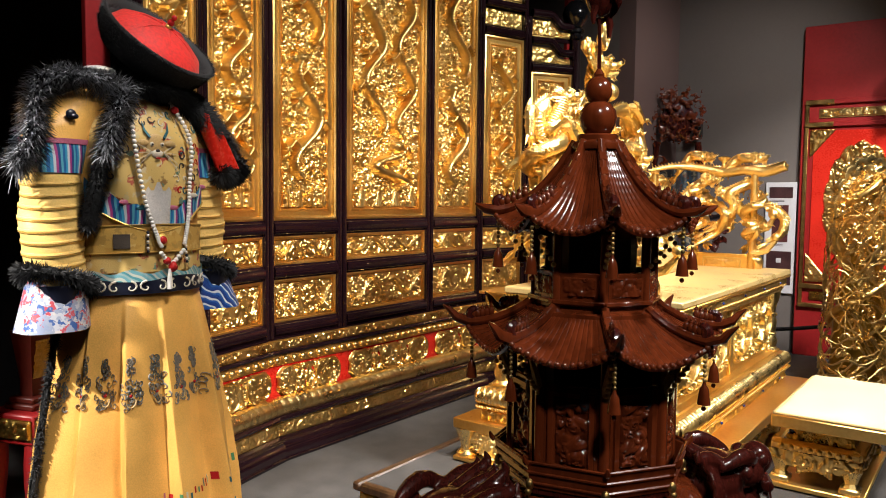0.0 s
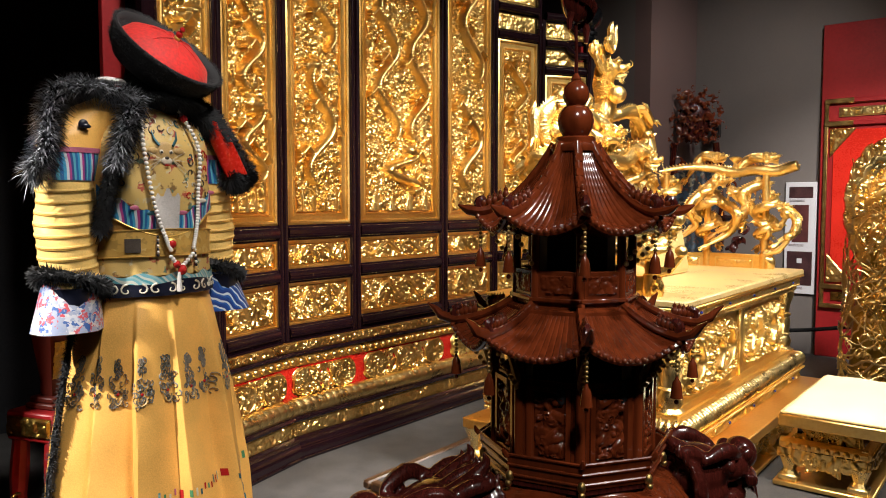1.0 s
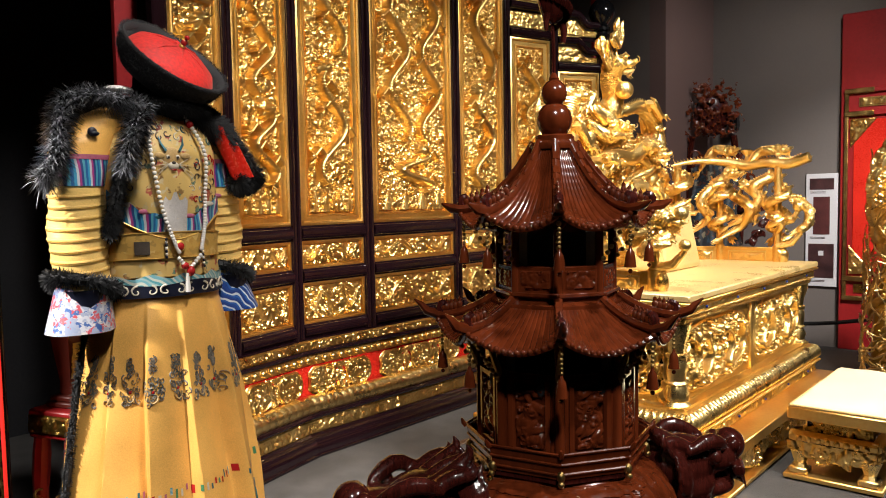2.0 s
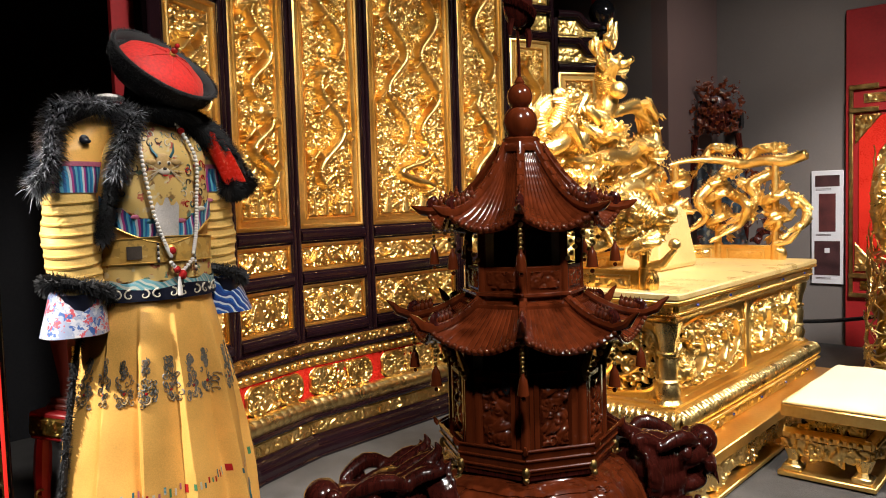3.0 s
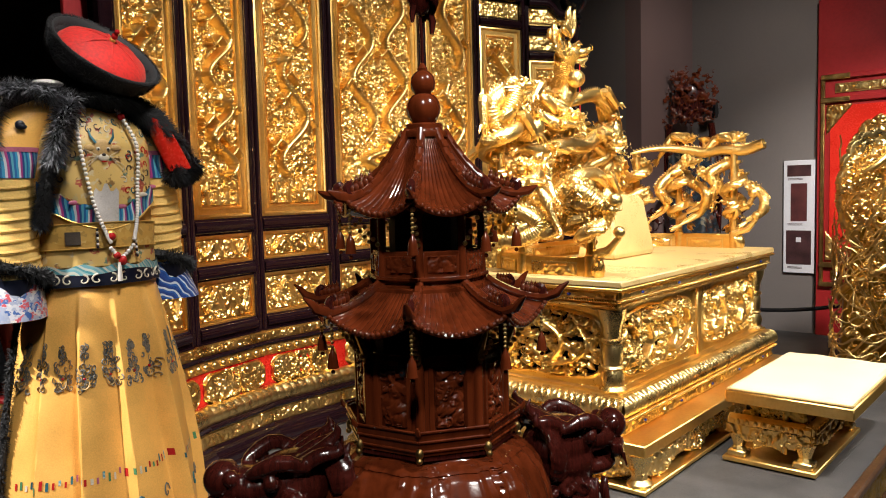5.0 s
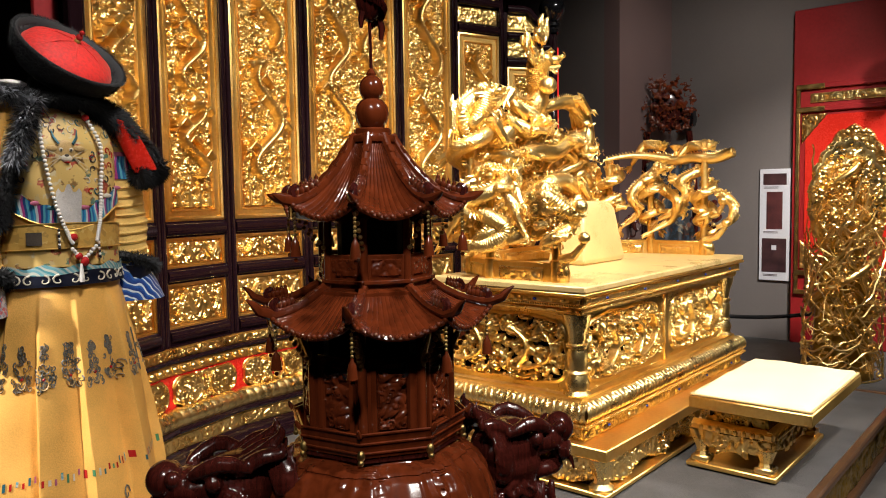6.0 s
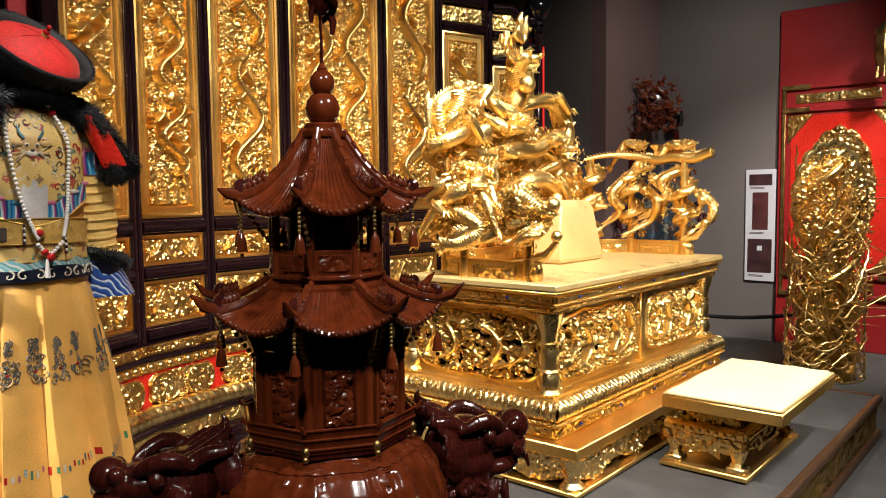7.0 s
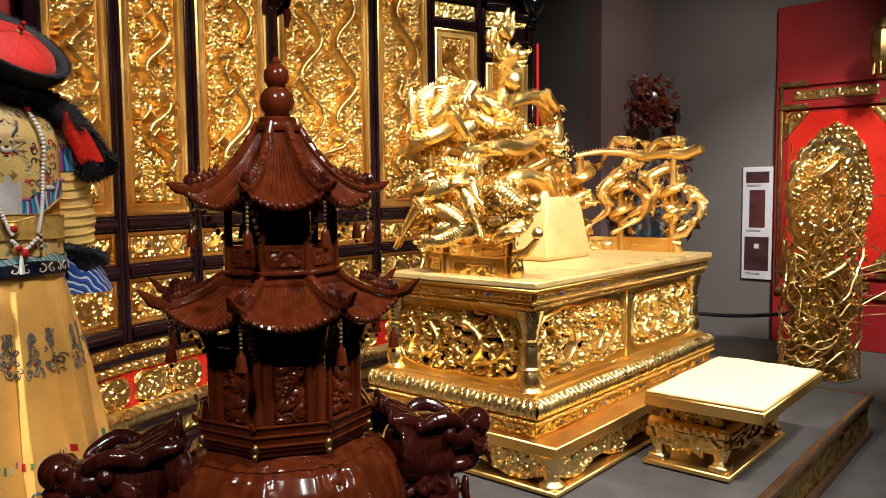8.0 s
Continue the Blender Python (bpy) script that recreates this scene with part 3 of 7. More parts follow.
def build_screen_base(screen, k, a, b, rng):
    """The moulded plinth under one leaf: carved bands, a red frieze with gilded medallions, a fluted roll and a black sill."""
    L = math.dist(a, b)
    m = Matrix.Translation((a[0], a[1], 0)) @ Matrix.Rotation(math.atan2(b[1] - a[1], b[0] - a[0]), 4, "Z")
    part("core", Geo().box(0, L, -0.03, 0.1, FLOOR, 0.374, 0, m), EBONY, screen)
    e = 0.03

    def band(z0, z1, out, depth, size, mat=GOLD, lab="carved gilded band"):
        h = carve(L + 2 * e, z1 - z0, 0.0045, rng, size, 1.3)
        part("gilded_band", relief(h, L + 2 * e, z1 - z0, depth, None, m @ pose(-e, -out, z0)), mat, screen, lab)

    band(0.318, 0.372, 0.055, 0.026, 0.022)
    part("dark_bead", Geo().sweep([m @ Vector((-e, -0.05, 0.306)), m @ Vector((L + e, -0.05, 0.306))], 0.014, 8), EBONY, screen)
    # row of bosses
    g = bar_profile(L + 2 * e, [(0.03, 0.232), (0.045, 0.24), (0.05, 0.26), (0.05, 0.275), (0.04, 0.292), (0.03, 0.296)], m @ pose(-e, 0, 0))
    part("gilded_cove", g, GOLD_FLAT, screen)
    n = max(3, int(L / 0.052))
    pieces("boss", BOSS, [m @ Vector((L * (i + 0.5) / n, -0.05, 0.264)) for i in range(n)], screen, [(0.021, 0.017, 0.018)] * n)
    # red frieze
    part("red_frieze", Geo().box(-0.01, L + 0.01, -0.034, 0.05, 0.07, 0.232, 0, m), RED, screen, "red lacquered frieze")
    count = max(1, round(L / 0.27))
    for i in range(count):
        c = L * (i + 0.5) / count
        h = carve(0.185, 0.15, 0.004, rng, 0.024, 1.4)
        yy, xx = np.mgrid[-1:1:h.shape[0] * 1j, -1:1:h.shape[1] * 1j]
        oval = np.clip((1 - np.abs(xx) ** 2.6 - np.abs(yy) ** 2.6) * 5, 0, 1)
        rim = np.exp(-((np.abs(xx) ** 2.6 + np.abs(yy) ** 2.6 - 0.86) / 0.12) ** 2)
        h = np.maximum(h * oval, rim * 0.7)
        part("medallion", relief(h, 0.185, 0.15, 0.03, 0.02, m @ pose(c - 0.0925, -0.036, 0.076)), GOLD, screen, "carved gilded medallion")
        h = carve(0.13, 0.14, 0.004, rng, 0.02, 1.0)
        yy, xx = np.mgrid[-1:1:h.shape[0] * 1j, -1:1:h.shape[1] * 1j]
        cross = ((np.abs(xx) < 0.28) | (np.abs(yy) > 0.55 + 0.3 * np.cos(xx * 3)) | (xx ** 2 + yy ** 2 < 0.25))
        x = c + L / count / 2
        if x < L - 0.05:
            part("scroll_ornament", relief(h * cross, 0.13, 0.15, 0.028, 0.05, m @ pose(x - 0.065, -0.035, 0.076)), GOLD, screen, "gilded scroll ornament")
    # fluted roll
    nx, ny = int((L + 2 * e) / 0.005), 14
    u, v = np.meshgrid(np.linspace(-e, L + e, nx), np.linspace(0, 1, ny))
    ang = math.pi * (v * 1.15 - 0.6)
    tw = 1 + 0.10 * np.abs(np.sin((u / 0.05 + v * 0.8) * math.pi)) ** 0.6
    part("fluted_roll", Geo().sheet(np.stack([u, -0.055 - 0.042 * np.cos(ang) * tw, 0.03 + 0.046 * np.sin(ang) * tw], -1), m), GOLD_PALE, screen, "gilded roll with twisted flutes")
    part("dark_bead", Geo().sweep([m @ Vector((-e, -0.08, -0.026)), m @ Vector((L + e, -0.08, -0.026))], 0.016, 8), EBONY, screen)
    band(-0.115, -0.04, 0.078, 0.024, 0.022)
    part("sill", bar_profile(L + 2 * e, [(0.0, FLOOR), (0.15, FLOOR), (0.152, FLOOR + 0.012), (0.137, FLOOR + 0.018), (0.136, FLOOR + 0.03), (0.134, FLOOR + 0.042), (0.131, FLOOR + 0.053), (0.127, FLOOR + 0.063), (0.121, FLOOR + 0.073), (0.113, FLOOR + 0.081), (0.103, FLOOR + 0.087), (0.092, FLOOR + 0.091), (0.085, FLOOR + 0.104), (0.0, FLOOR + 0.104)], m @ pose(-e, 0, 0)), EBONY, screen, "black lacquered sill")


def build_screen():
    s = thing("folding_screen", 0.86, 2.0, FLOOR, 0, "tall black-lacquered screen with carved gilded dragon panels and moulded plinth", "screen")
    s.matrix_basis = pose(0, 0, FLOOR)
    rng = random.Random(11)
    for k in range(7):
        build_leaf(s, k, JOINTS[k], JOINTS[k + 1], TOPS[k], rng)
        build_screen_base(s, k, JOINTS[k], JOINTS[k + 1], rng)
    # end post with a round finial
    for (x, y), d in ((JOINTS[-1], 1), (JOINTS[0], -1)):
        part("end_post", Geo().box(x - 0.03, x + 0.03, y - 0.03, y + 0.03, FLOOR, 2.26, 0.008), EBONY, s)
        g = Geo().lathe([(0.05, 2.26), (0.055, 2.28), (0.04, 2.29), (0.04, 2.30), (0.06, 2.31), (0.06, 2.33), (0.035, 2.335), (0.05, 2.35), (0.085, 2.39), (0.1, 2.44), (0.085, 2.49), (0.05, 2.53), (0.02, 2.55)], 20, pose(x, y, 0))
        part("finial", g, BLACKGLOSS, s, "round black lacquered finial")


build_screen()

# red backing boards behind both ends of the screen, and a light tube at the right end
for x, y in ((-0.95, 2.0), (2.74, 1.86)):
    b = thing("backing_board", x, y, FLOOR, 0, "dark red board standing behind the screen", "board", "boards behind the screen")
    part("board", Geo().box(-0.05, 0.05, 0.0, 0.03, FLOOR, 2.75, 0.003), RED_DARK, b)
    if x > 0:
        part("glow_strip", Geo().sweep([(0.03, -0.05, FLOOR), (0.03, -0.05, 2.2)], 0.009, 8), GLOWRED, b, "thin glowing red strip")
    else:
        # no lamp here: an added glow that paints a red reflection
        part("glow_strip", Geo().sweep([(-0.70, -0.46, FLOOR), (-0.70, -0.46, 0.95)], 0.006, 8), GLOWRED, b, "thin glowing red strip")


# ---- dragons in the round ----


def dragon_head(scale, m, rng, mane=16):
    """A dragon's head that looks along +x: snout, jaws, eyes, horns, mane and whiskers."""
    g = Geo()
    mm = m @ Matrix.Scale(scale, 4)
    g.ball((0, 0, 0), 0.5, 9, 1.05, 0.85, 0.85, mm)
    g.ball((0.55, 0, -0.02), 0.34, 8, 1.35, 0.85, 0.7, mm)
    g.ball((0.92, 0, 0.06), 0.19, 8, 0.9, 1.3, 0.9, mm)
    for s in (-1, 1):
        g.ball((0.98, 0.13 * s, 0.14), 0.1, 7, 1, 1, 1, mm)
        g.ball((0.3, 0.3 * s, 0.3), 0.15, 8, 1, 1, 1, mm)
        g.sweep([(0.05, 0.34 * s, 0.38), (0.3, 0.36 * s, 0.5), (0.55, 0.28 * s, 0.36)], [0.05, 0.11, 0.03], 6, 1, mm)
        g.sweep([(-0.1, 0.2 * s, 0.4), (-0.35, 0.26 * s, 0.54), (-0.55, 0.28 * s, 0.58), (-0.65, 0.26 * s, 0.68)], [0.11, 0.09, 0.07, 0.025], 6, 1, mm)
        g.sweep([(-0.35, 0.26 * s, 0.54), (-0.4, 0.3 * s, 0.66), (-0.46, 0.3 * s, 0.72)], [0.07, 0.05, 0.02], 5, 1, mm)
        g.sweep([(0.95, 0.2 * s, -0.02), (1.08, 0.36 * s, 0.05), (1.05, 0.48 * s, 0.2), (0.9, 0.5 * s, 0.32)], [0.035, 0.03, 0.022, 0.008], 5, 1, mm)
        g.sweep([(-0.15, 0.42 * s, 0.12), (-0.35, 0.62 * s, 0.2), (-0.5, 0.66 * s, 0.1)], [0.1, 0.09, 0.01], 5, 0.5, mm)
        for k in range(4):
            g.sweep([(0.55 + 0.1 * k, 0.22 * s, -0.22), (0.56 + 0.1 * k, 0.22 * s, -0.34)], [0.035, 0.004], 5, 1, mm)
    g.sweep([(-0.1, 0, -0.36), (0.35, 0, -0.46), (0.75, 0, -0.42), (0.88, 0, -0.34)], [0.26, 0.22, 0.16, 0.06], 8, 0.6, mm)
    for k in range(7):
        a = rng.uniform(-0.6, 0.6)
        g.sweep([(0.4 + 0.06 * k, a * 0.3, -0.5), (0.35 + 0.05 * k, a * 0.5, -0.7), (0.5 + 0.05 * k, a * 0.6, -0.86)], [0.06, 0.05, 0.008], 5, 0.6, mm)
    for k in range(mane):
        a = 2 * math.pi * k / mane
        y, z = math.cos(a), math.sin(a)
        b = rng.uniform(0.8, 1.25)
        g.sweep([(-0.2, 0.4 * y, 0.38 * z), (-0.36 * b, 0.6 * y, 0.56 * z + 0.03), (-0.52 * b, 0.64 * y, 0.6 * z + 0.08), (-0.62 * b, 0.54 * y, 0.5 * z + 0.2)], [0.18, 0.2, 0.16, 0.05], 6, 0.5, mm)
    return g


def aim(p, d, up=(0, 0, 1)):
    """A turn that brings +x to d, at p."""
    x = Vector(d).normalized()
    y = Vector(up).cross(x)
    y = y.normalized() if y.length > 1e-4 else Vector((0, 1, 0))
    z = x.cross(y)
    return Matrix.Translation(p) @ Matrix((x, y, z)).transposed().to_4x4()


def smooth_path(pts, n):
    """Points on a smooth curve through the given ones."""
    p = [Vector(q) for q in pts]
    p = [2 * p[0] - p[1], *p, 2 * p[-1] - p[-2]]
    out = []
    segs = len(p) - 3
    for i in range(n):
        t = i / (n - 1) * segs
        k = min(int(t), segs - 1)
        f = t - k
        a, b, c, d = p[k:k + 4]
        out.append(0.5 * ((2 * b) + (c - a) * f + (2 * a - 5 * b + 4 * c - d) * f * f + (3 * b - a - 3 * c + d) * f ** 3))
    return out


def dragon(pts, r0, head, rng, n=110, legs=(0.25, 0.4, 0.62, 0.8), gaze=None, tuft=True):
    """A scaly dragon along a path, tail first."""
    p = smooth_path(pts, n)
    rad = []
    for i in range(n):
        u = i / (n - 1)
        rad.append(r0 * (0.2 + 0.8 * min(1, u * 2.2) * (1 - 0.15 * u)) * (1 + 0.17 * (1 - (i * 0.5) % 1)))
    g = Geo().sweep(p, rad, 10)
    for i in range(3, n - 3, 2):
        t = (p[i + 1] - p[i - 1]).normalized()
        out = Vector((0, 0, 1)) - t * t.z
        out = out.normalized() if out.length > 0.15 else Vector((0.3, -1, 0.2)).normalized()
        b = p[i] + out * rad[i] * 0.85
        g.add([b - t * r0 * 0.35, b + t * r0 * 0.35, b + out * r0 * 0.6 - t * r0 * 0.35, b + t.cross(out) * r0 * 0.16, b - t.cross(out) * r0 * 0.16], [(0, 3, 2), (3, 1, 2), (1, 4, 2), (4, 0, 2)])
    for j, u in enumerate(legs):
        i = int(u * (n - 1))
        t = (p[min(i + 1, n - 1)] - p[i - 1]).normalized()
        s = t.cross(Vector((0, 0, 1)))
        s = (s if s.length > 0.2 else Vector((1, 0, 0))).normalized() * (1 if j % 2 else -1)
        knee, foot = p[i] + s * r0 * 1.3 - t * r0 * 0.8 + Vector((0, 0, r0 * 0.4)), p[i] + s * r0 * 1.5 + t * r0 * 1.2 - Vector((0, 0, r0 * 0.5))
        g.sweep(smooth_path([p[i], knee, foot], 9), [r0 * (0.85 - 0.05 * q) for q in range(9)], 7)
        g.ball(foot, r0 * 0.5, 6)
        for a in (-0.9, -0.3, 0.3, 0.9):
            d = (t * math.cos(a) + s * math.sin(a)).normalized()
            g.sweep([foot, foot + d * r0 * 0.8 + Vector((0, 0, r0 * 0.2)), foot + d * r0 * 1.3 - Vector((0, 0, r0 * 0.3))], [r0 * 0.3, r0 * 0.22, r0 * 0.04], 5)
        for a in range(4):
            g.sweep([knee, knee + s * r0 * (0.3 + 0.1 * a) + Vector((0, 0, r0 * (0.5 - 0.2 * a))), knee - t * r0 * 0.5 + s * r0 * a * 0.2 + Vector((0, 0, r0 * (0.7 - 0.2 * a)))], [r0 * 0.35, r0 * 0.3, r0 * 0.06], 5)
    if tuft:
        t = (p[0] - p[3]).normalized()
        for a in range(9):
            d = (t + 0.5 * Vector((rng.uniform(-1, 1), rng.uniform(-1, 1), rng.uniform(-1, 1)))).normalized()
            g.sweep([p[0], p[0] + d * r0 * 1.2, p[0] + (d + t * 0.5) * r0 * 1.7], [r0 * 0.3, r0 * 0.4, r0 * 0.05], 5, 0.5)
    d = Vector(gaze) if gaze else (p[-1] - p[-6])
    hg = dragon_head(head, aim(p[-1] + d.normalized() * head * 0.2, d), rng)
    g.add(hg.v, hg.f)
    return g


def cloud(c, size, n, rng, flat=0.5):
    """A knot of curling cloud scrolls."""
    g = Geo()
    for k in range(n):
        p = Vector(c) + Vector((rng.uniform(-1, 1), rng.uniform(-flat, flat), rng.uniform(-1, 1))) * size
        a0, hand, r = rng.uniform(0, 6.3), rng.choice((-1, 1)), size * rng.uniform(0.28, 0.5)
        q = [p + Vector((math.cos(a0 + hand * t * 0.55) * r * (1 - t / 11), rng.uniform(-0.02, 0.02) * size + 0.012 * t * size, math.sin(a0 + hand * t * 0.55) * r * (1 - t / 11))) for t in range(10)]
        g.sweep(q, [size * 0.135 * (0.5 + 0.5 * t / 9) for t in range(10)], 6)
    return g


# ---- the throne ----


def build_throne():
    t = thing("throne", 0, 0, 0, 0, "wide gilded imperial throne carved all over with dragons", "throne")
    rng = random.Random(21)
    W, D = 1.64, 0.84
    # plinth with carved skirt and feet
    px0, px1, py0, py1 = -0.03, 1.68, -0.10, 0.94
    part("plinth_board", Geo().box(px0, px1, py0, py1, 0.135, 0.178, 0.004), GOLD_FLAT, t, "plain gilded plinth board")
    part("ground_board", Geo().box(px0, px1, py0, py1, 0.0, 0.018, 0.004), GOLD_FLAT, t)
    # black core paints the shade seen through the skirt
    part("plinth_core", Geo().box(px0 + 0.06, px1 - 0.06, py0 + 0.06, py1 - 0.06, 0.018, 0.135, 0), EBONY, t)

    def skirt(m, length):
        n = 0.0042
        h = carve(length, 0.117, n, rng, 0.028, 1.7, (0.45, 0.95))
        ny, nx = h.shape
        zz, xx = np.mgrid[0:1:ny * 1j, 0:length:nx * 1j]
        arch = 0.18 + 0.16 * np.cos(xx * 2 * math.pi / 0.33)
        h = np.where(zz < arch, 0, np.maximum(h, 0.2))
        part("pierced_skirt", relief(h, length, 0.117, 0.036, 0.1, m), GOLD_PALE, t, "pierced gilded skirt of scrolls")

    skirt(pose(px0 + 0.02, py0 + 0.045, 0.018), px1 - px0 - 0.04)
    skirt(pose(px0 + 0.045, py1 - 0.02, 0.018, 0, 0, -90), py1 - py0 - 0.04)
    for x in (px0 + 0.045, 0.8, px1 - 0.045):
        for y in (py0 + 0.045, py1 - 0.045):
            part("foot", Geo().lathe([(0.044, 0.018), (0.047, 0.03), (0.03, 0.045), (0.028, 0.06), (0.034, 0.085), (0.046, 0.11), (0.052, 0.135)], 8, pose(x, y, 0)), GOLD_PALE, t)

    def course(z0, z1, x0, x1, y0, y1, prof, mat, name, lab=""):
        """A moulding that runs round the body; prof are (out, height 0..1) pairs."""
        g, rings = Geo(), []
        for o, u in prof:
            z = z0 + (z1 - z0) * u
            rings.append([(x0 - o, y0 - o, z), (x1 + o, y0 - o, z), (x1 + o, y1 + o, z), (x0 - o, y1 + o, z)])
        vs = [p for r in rings for p in r]
        fs = [(k * 4 + j, k * 4 + (j + 1) % 4, k * 4 + 4 + (j + 1) % 4, k * 4 + 4 + j) for k in range(len(rings) - 1) for j in range(4)]
        fs += [(3, 2, 1, 0), tuple(len(vs) - 4 + j for j in range(4))]
        part(name, g.add(vs, fs), mat, t, lab, True)

    x0, x1, y0, y1 = 0.035, W - 0.03, 0.035, D - 0.035

    def strips(z0, z1, out, depth, size, mat, name, lab, gems=False):
        for m, L in ((pose(x0 - out, y0 - out, z0), x1 - x0 + 2 * out), (pose(x0 - out, y1 + out, z0, 0, 0, -90), y1 - y0 + 2 * out)):
            h = carve(L, z1 - z0, 0.0042, rng, size, 1.35)
            o = part(name, relief(h, L, z1 - z0, depth, None, m), mat, t, lab)
            if gems:
                n = int(L / 0.3)
                for i in range(n):
                    part("enamel", Geo().ball((L * (i + 0.5) / n, -depth * 0.7, (z1 - z0) / 2), 0.0065, 8, 1.4, 0.7, 0.9, m), BLUEGEM, o, "small blue enamel inset")

    # lower mouldings: carved band, bead row, fluted torus
    course(0.178, 0.232, x0, x1, y0, y1, [(0.02, 0), (0.02, 1)], GOLD_DEEP, "lower_core")
    strips(0.178, 0.232, 0.022, 0.02, 0.02, GOLD, "carved_band", "carved gilded band with enamel insets", True)

    def beads(z, out, r, step):
        g = Geo()
        for i in range(int((x1 - x0 + 2 * out) / step)):
            g.ball((x0 - out + step * (i + 0.5), y0 - out, z), r, 5)
        for i in range(int((y1 - y0 + 2 * out) / step)):
            g.ball((x0 - out, y0 - out + step * (i + 0.5), z), r, 5)
        tagged(part("beading", g, GOLD, t, "line of tiny gilded beads"), kind="stuff")

    beads(0.238, 0.044, 0.006, 0.0125)
    course(0.232, 0.244, x0, x1, y0, y1, [(0.04, 0), (0.04, 1)], GOLD_FLAT, "fillet")
    for m, L in ((pose(x0, y0, 0), x1 - x0), (pose(x0, y1, 0, 0, 0, -90), y1 - y0)):
        nx, ny = int((L + 0.08) / 0.0045), 16
        u, v = np.meshgrid(np.linspace(-0.04, L + 0.04, nx), np.linspace(0, 1, ny))
        a = math.pi * (v * 1.1 - 0.52)
        tw = 1 + 0.13 * np.abs(np.sin((u / 0.026 + v * 1.1) * math.pi)) ** 0.7 + 0.06 * np.sin(u * 420) * np.sin(v * 14)
        o = 0.006 + 0.04 * np.cos(a) * tw
        miter = np.clip(u, -o, L + o)
        part("lotus_roll", Geo().sheet(np.stack([miter, -o, 0.278 + 0.036 * np.sin(a) * tw], -1), m), GOLD_PALE, t, "gilded lotus-petal roll")
    course(0.306, 0.33, x0, x1, y0, y1, [(0.02, 0), (0.02, 0.4), (0.0, 0.6), (0.0, 1)], GOLD_FLAT, "fillet")
    # waist with pierced dragon panels and corner columns
    wx0, wx1, wy0, wy1 = x0 + 0.035, x1 - 0.035, y0 + 0.035, y1 - 0.035
    # black core makes the pierced panels' holes dark, as painted shade
    part("waist_core", Geo().box(wx0 + 0.05, wx1 - 0.05, wy0 + 0.05, wy1 - 0.05, 0.32, 0.66, 0), EBONY, t, "black core painted for the shade inside the throne body")

    def waist_panel(m, L):
        hz = 0.30
        fr = Geo()
        # flat gilded ground with a shaped opening
        n = 0.0034
        ny, nx = int(hz / n), int(L / n)
        zz, xx = np.mgrid[-1:1:ny * 1j, -1:1:nx * 1j]
        ax, az = xx * (L / 2) / (L / 2 - 0.05), zz * (hz / 2) / (hz / 2 - 0.025)
        shape = np.abs(ax) ** 7 + np.abs(az) ** 3.0 + 0.10 * np.cos(ax * 9) * (np.abs(az) > 0.5)
        h = carve(L, hz, n, rng, 0.027, 0.55, (0.4, 0.95))
        for hand in (-1, 1):
            q = 150
            pts = [(L / 2 + hand * (0.05 + (L / 2 - 0.13) * i / q + 0.045 * math.sin(i / q * 12)), hz / 2 + hz * 0.27 * math.cos(i / q * 6.2 + 0.5 * hand)) for i in range(q)]
            body(h, n, pts, [0.0145 * (1 - 0.6 * i / q) for i in range(q)], 1.05, 0.011)
            hx, hy = pts[0]
            for j in range(12):
                stamp(h, (hx + 0.02 * math.cos(j * 0.52)) / n, (hy + 0.02 * math.sin(j * 0.52)) / n, 0.02 / n, leaf(0.95, j * 0.52))
            stamp(h, hx / n, hy / n, 0.02 / n, dome(1.2))
        inside = shape < 0.92
        rim = np.exp(-((shape - 1.0) / 0.13) ** 2)
        ground = np.where(shape > 0.95, 0.22, 0)
        corner = carve(L, hz, n, rng, 0.034, 0.5, (0.3, 0.6)) * (shape > 1.9)
        h = np.where(inside, h, np.maximum(ground + 0.25 * rim, corner))
        part("pierced_panel", relief(h, L, hz, 0.04, 0.16, m), GOLD, t, "pierced gilded panel with dragons among clouds")

    span = (wx1 - wx0) / 2
    for i in range(2):
        waist_panel(pose(wx0 + span * i + (0.01 if i else 0), wy0 + 0.012, 0.33), span - 0.01)
    waist_panel(pose(wx0 + 0.012, wy1, 0.33, 0, 0, -90), wy1 - wy0)
    part("divider", Geo().box(wx0 + span - 0.02, wx0 + span + 0.02, wy0 - 0.012, wy0 + 0.02, 0.33, 0.63, 0.006), GOLD_FLAT, t)
    col = [(0.036, 0.322), (0.04, 0.332), (0.03, 0.345), (0.036, 0.375), (0.026, 0.405), (0.032, 0.412), (0.026, 0.42), (0.029, 0.45), (0.03, 0.48), (0.025, 0.5), (0.031, 0.506), (0.031, 0.516), (0.024, 0.522), (0.028, 0.56), (0.038, 0.6), (0.042, 0.63)]
    for x, y in ((wx0 + 0.012, wy0 + 0.012), (wx1 - 0.012, wy0 + 0.012), (wx0 + 0.012, wy1 - 0.012), (wx1 - 0.012, wy1 - 0.012)):
        part("corner_column", Geo().lathe([(r * 1.3, z) for r, z in col], 16, pose(x, y, 0)), GOLD_PALE, t, "turned gilded corner column")
    # cornice
    course(0.63, 0.705, x0, x1, y0, y1, [(-0.03, 0), (-0.01, 0.12), (0.0, 0.3), (0.012, 0.5), (0.012, 1)], GOLD_FLAT, "cornice_core")
    strips(0.633, 0.662, 0.002, 0.016, 0.016, GOLD, "carved_band", "carved gilded band")
    strips(0.666, 0.702, 0.014, 0.016, 0.018, GOLD, "carved_band", "carved gilded band with enamel insets", True)
    beads(0.664, 0.016, 0.005, 0.0105)
    part("seat_edge", Geo().box(0.0, W, 0.0, D, 0.703, 0.714, 0.003), GOLD_FLAT, t)
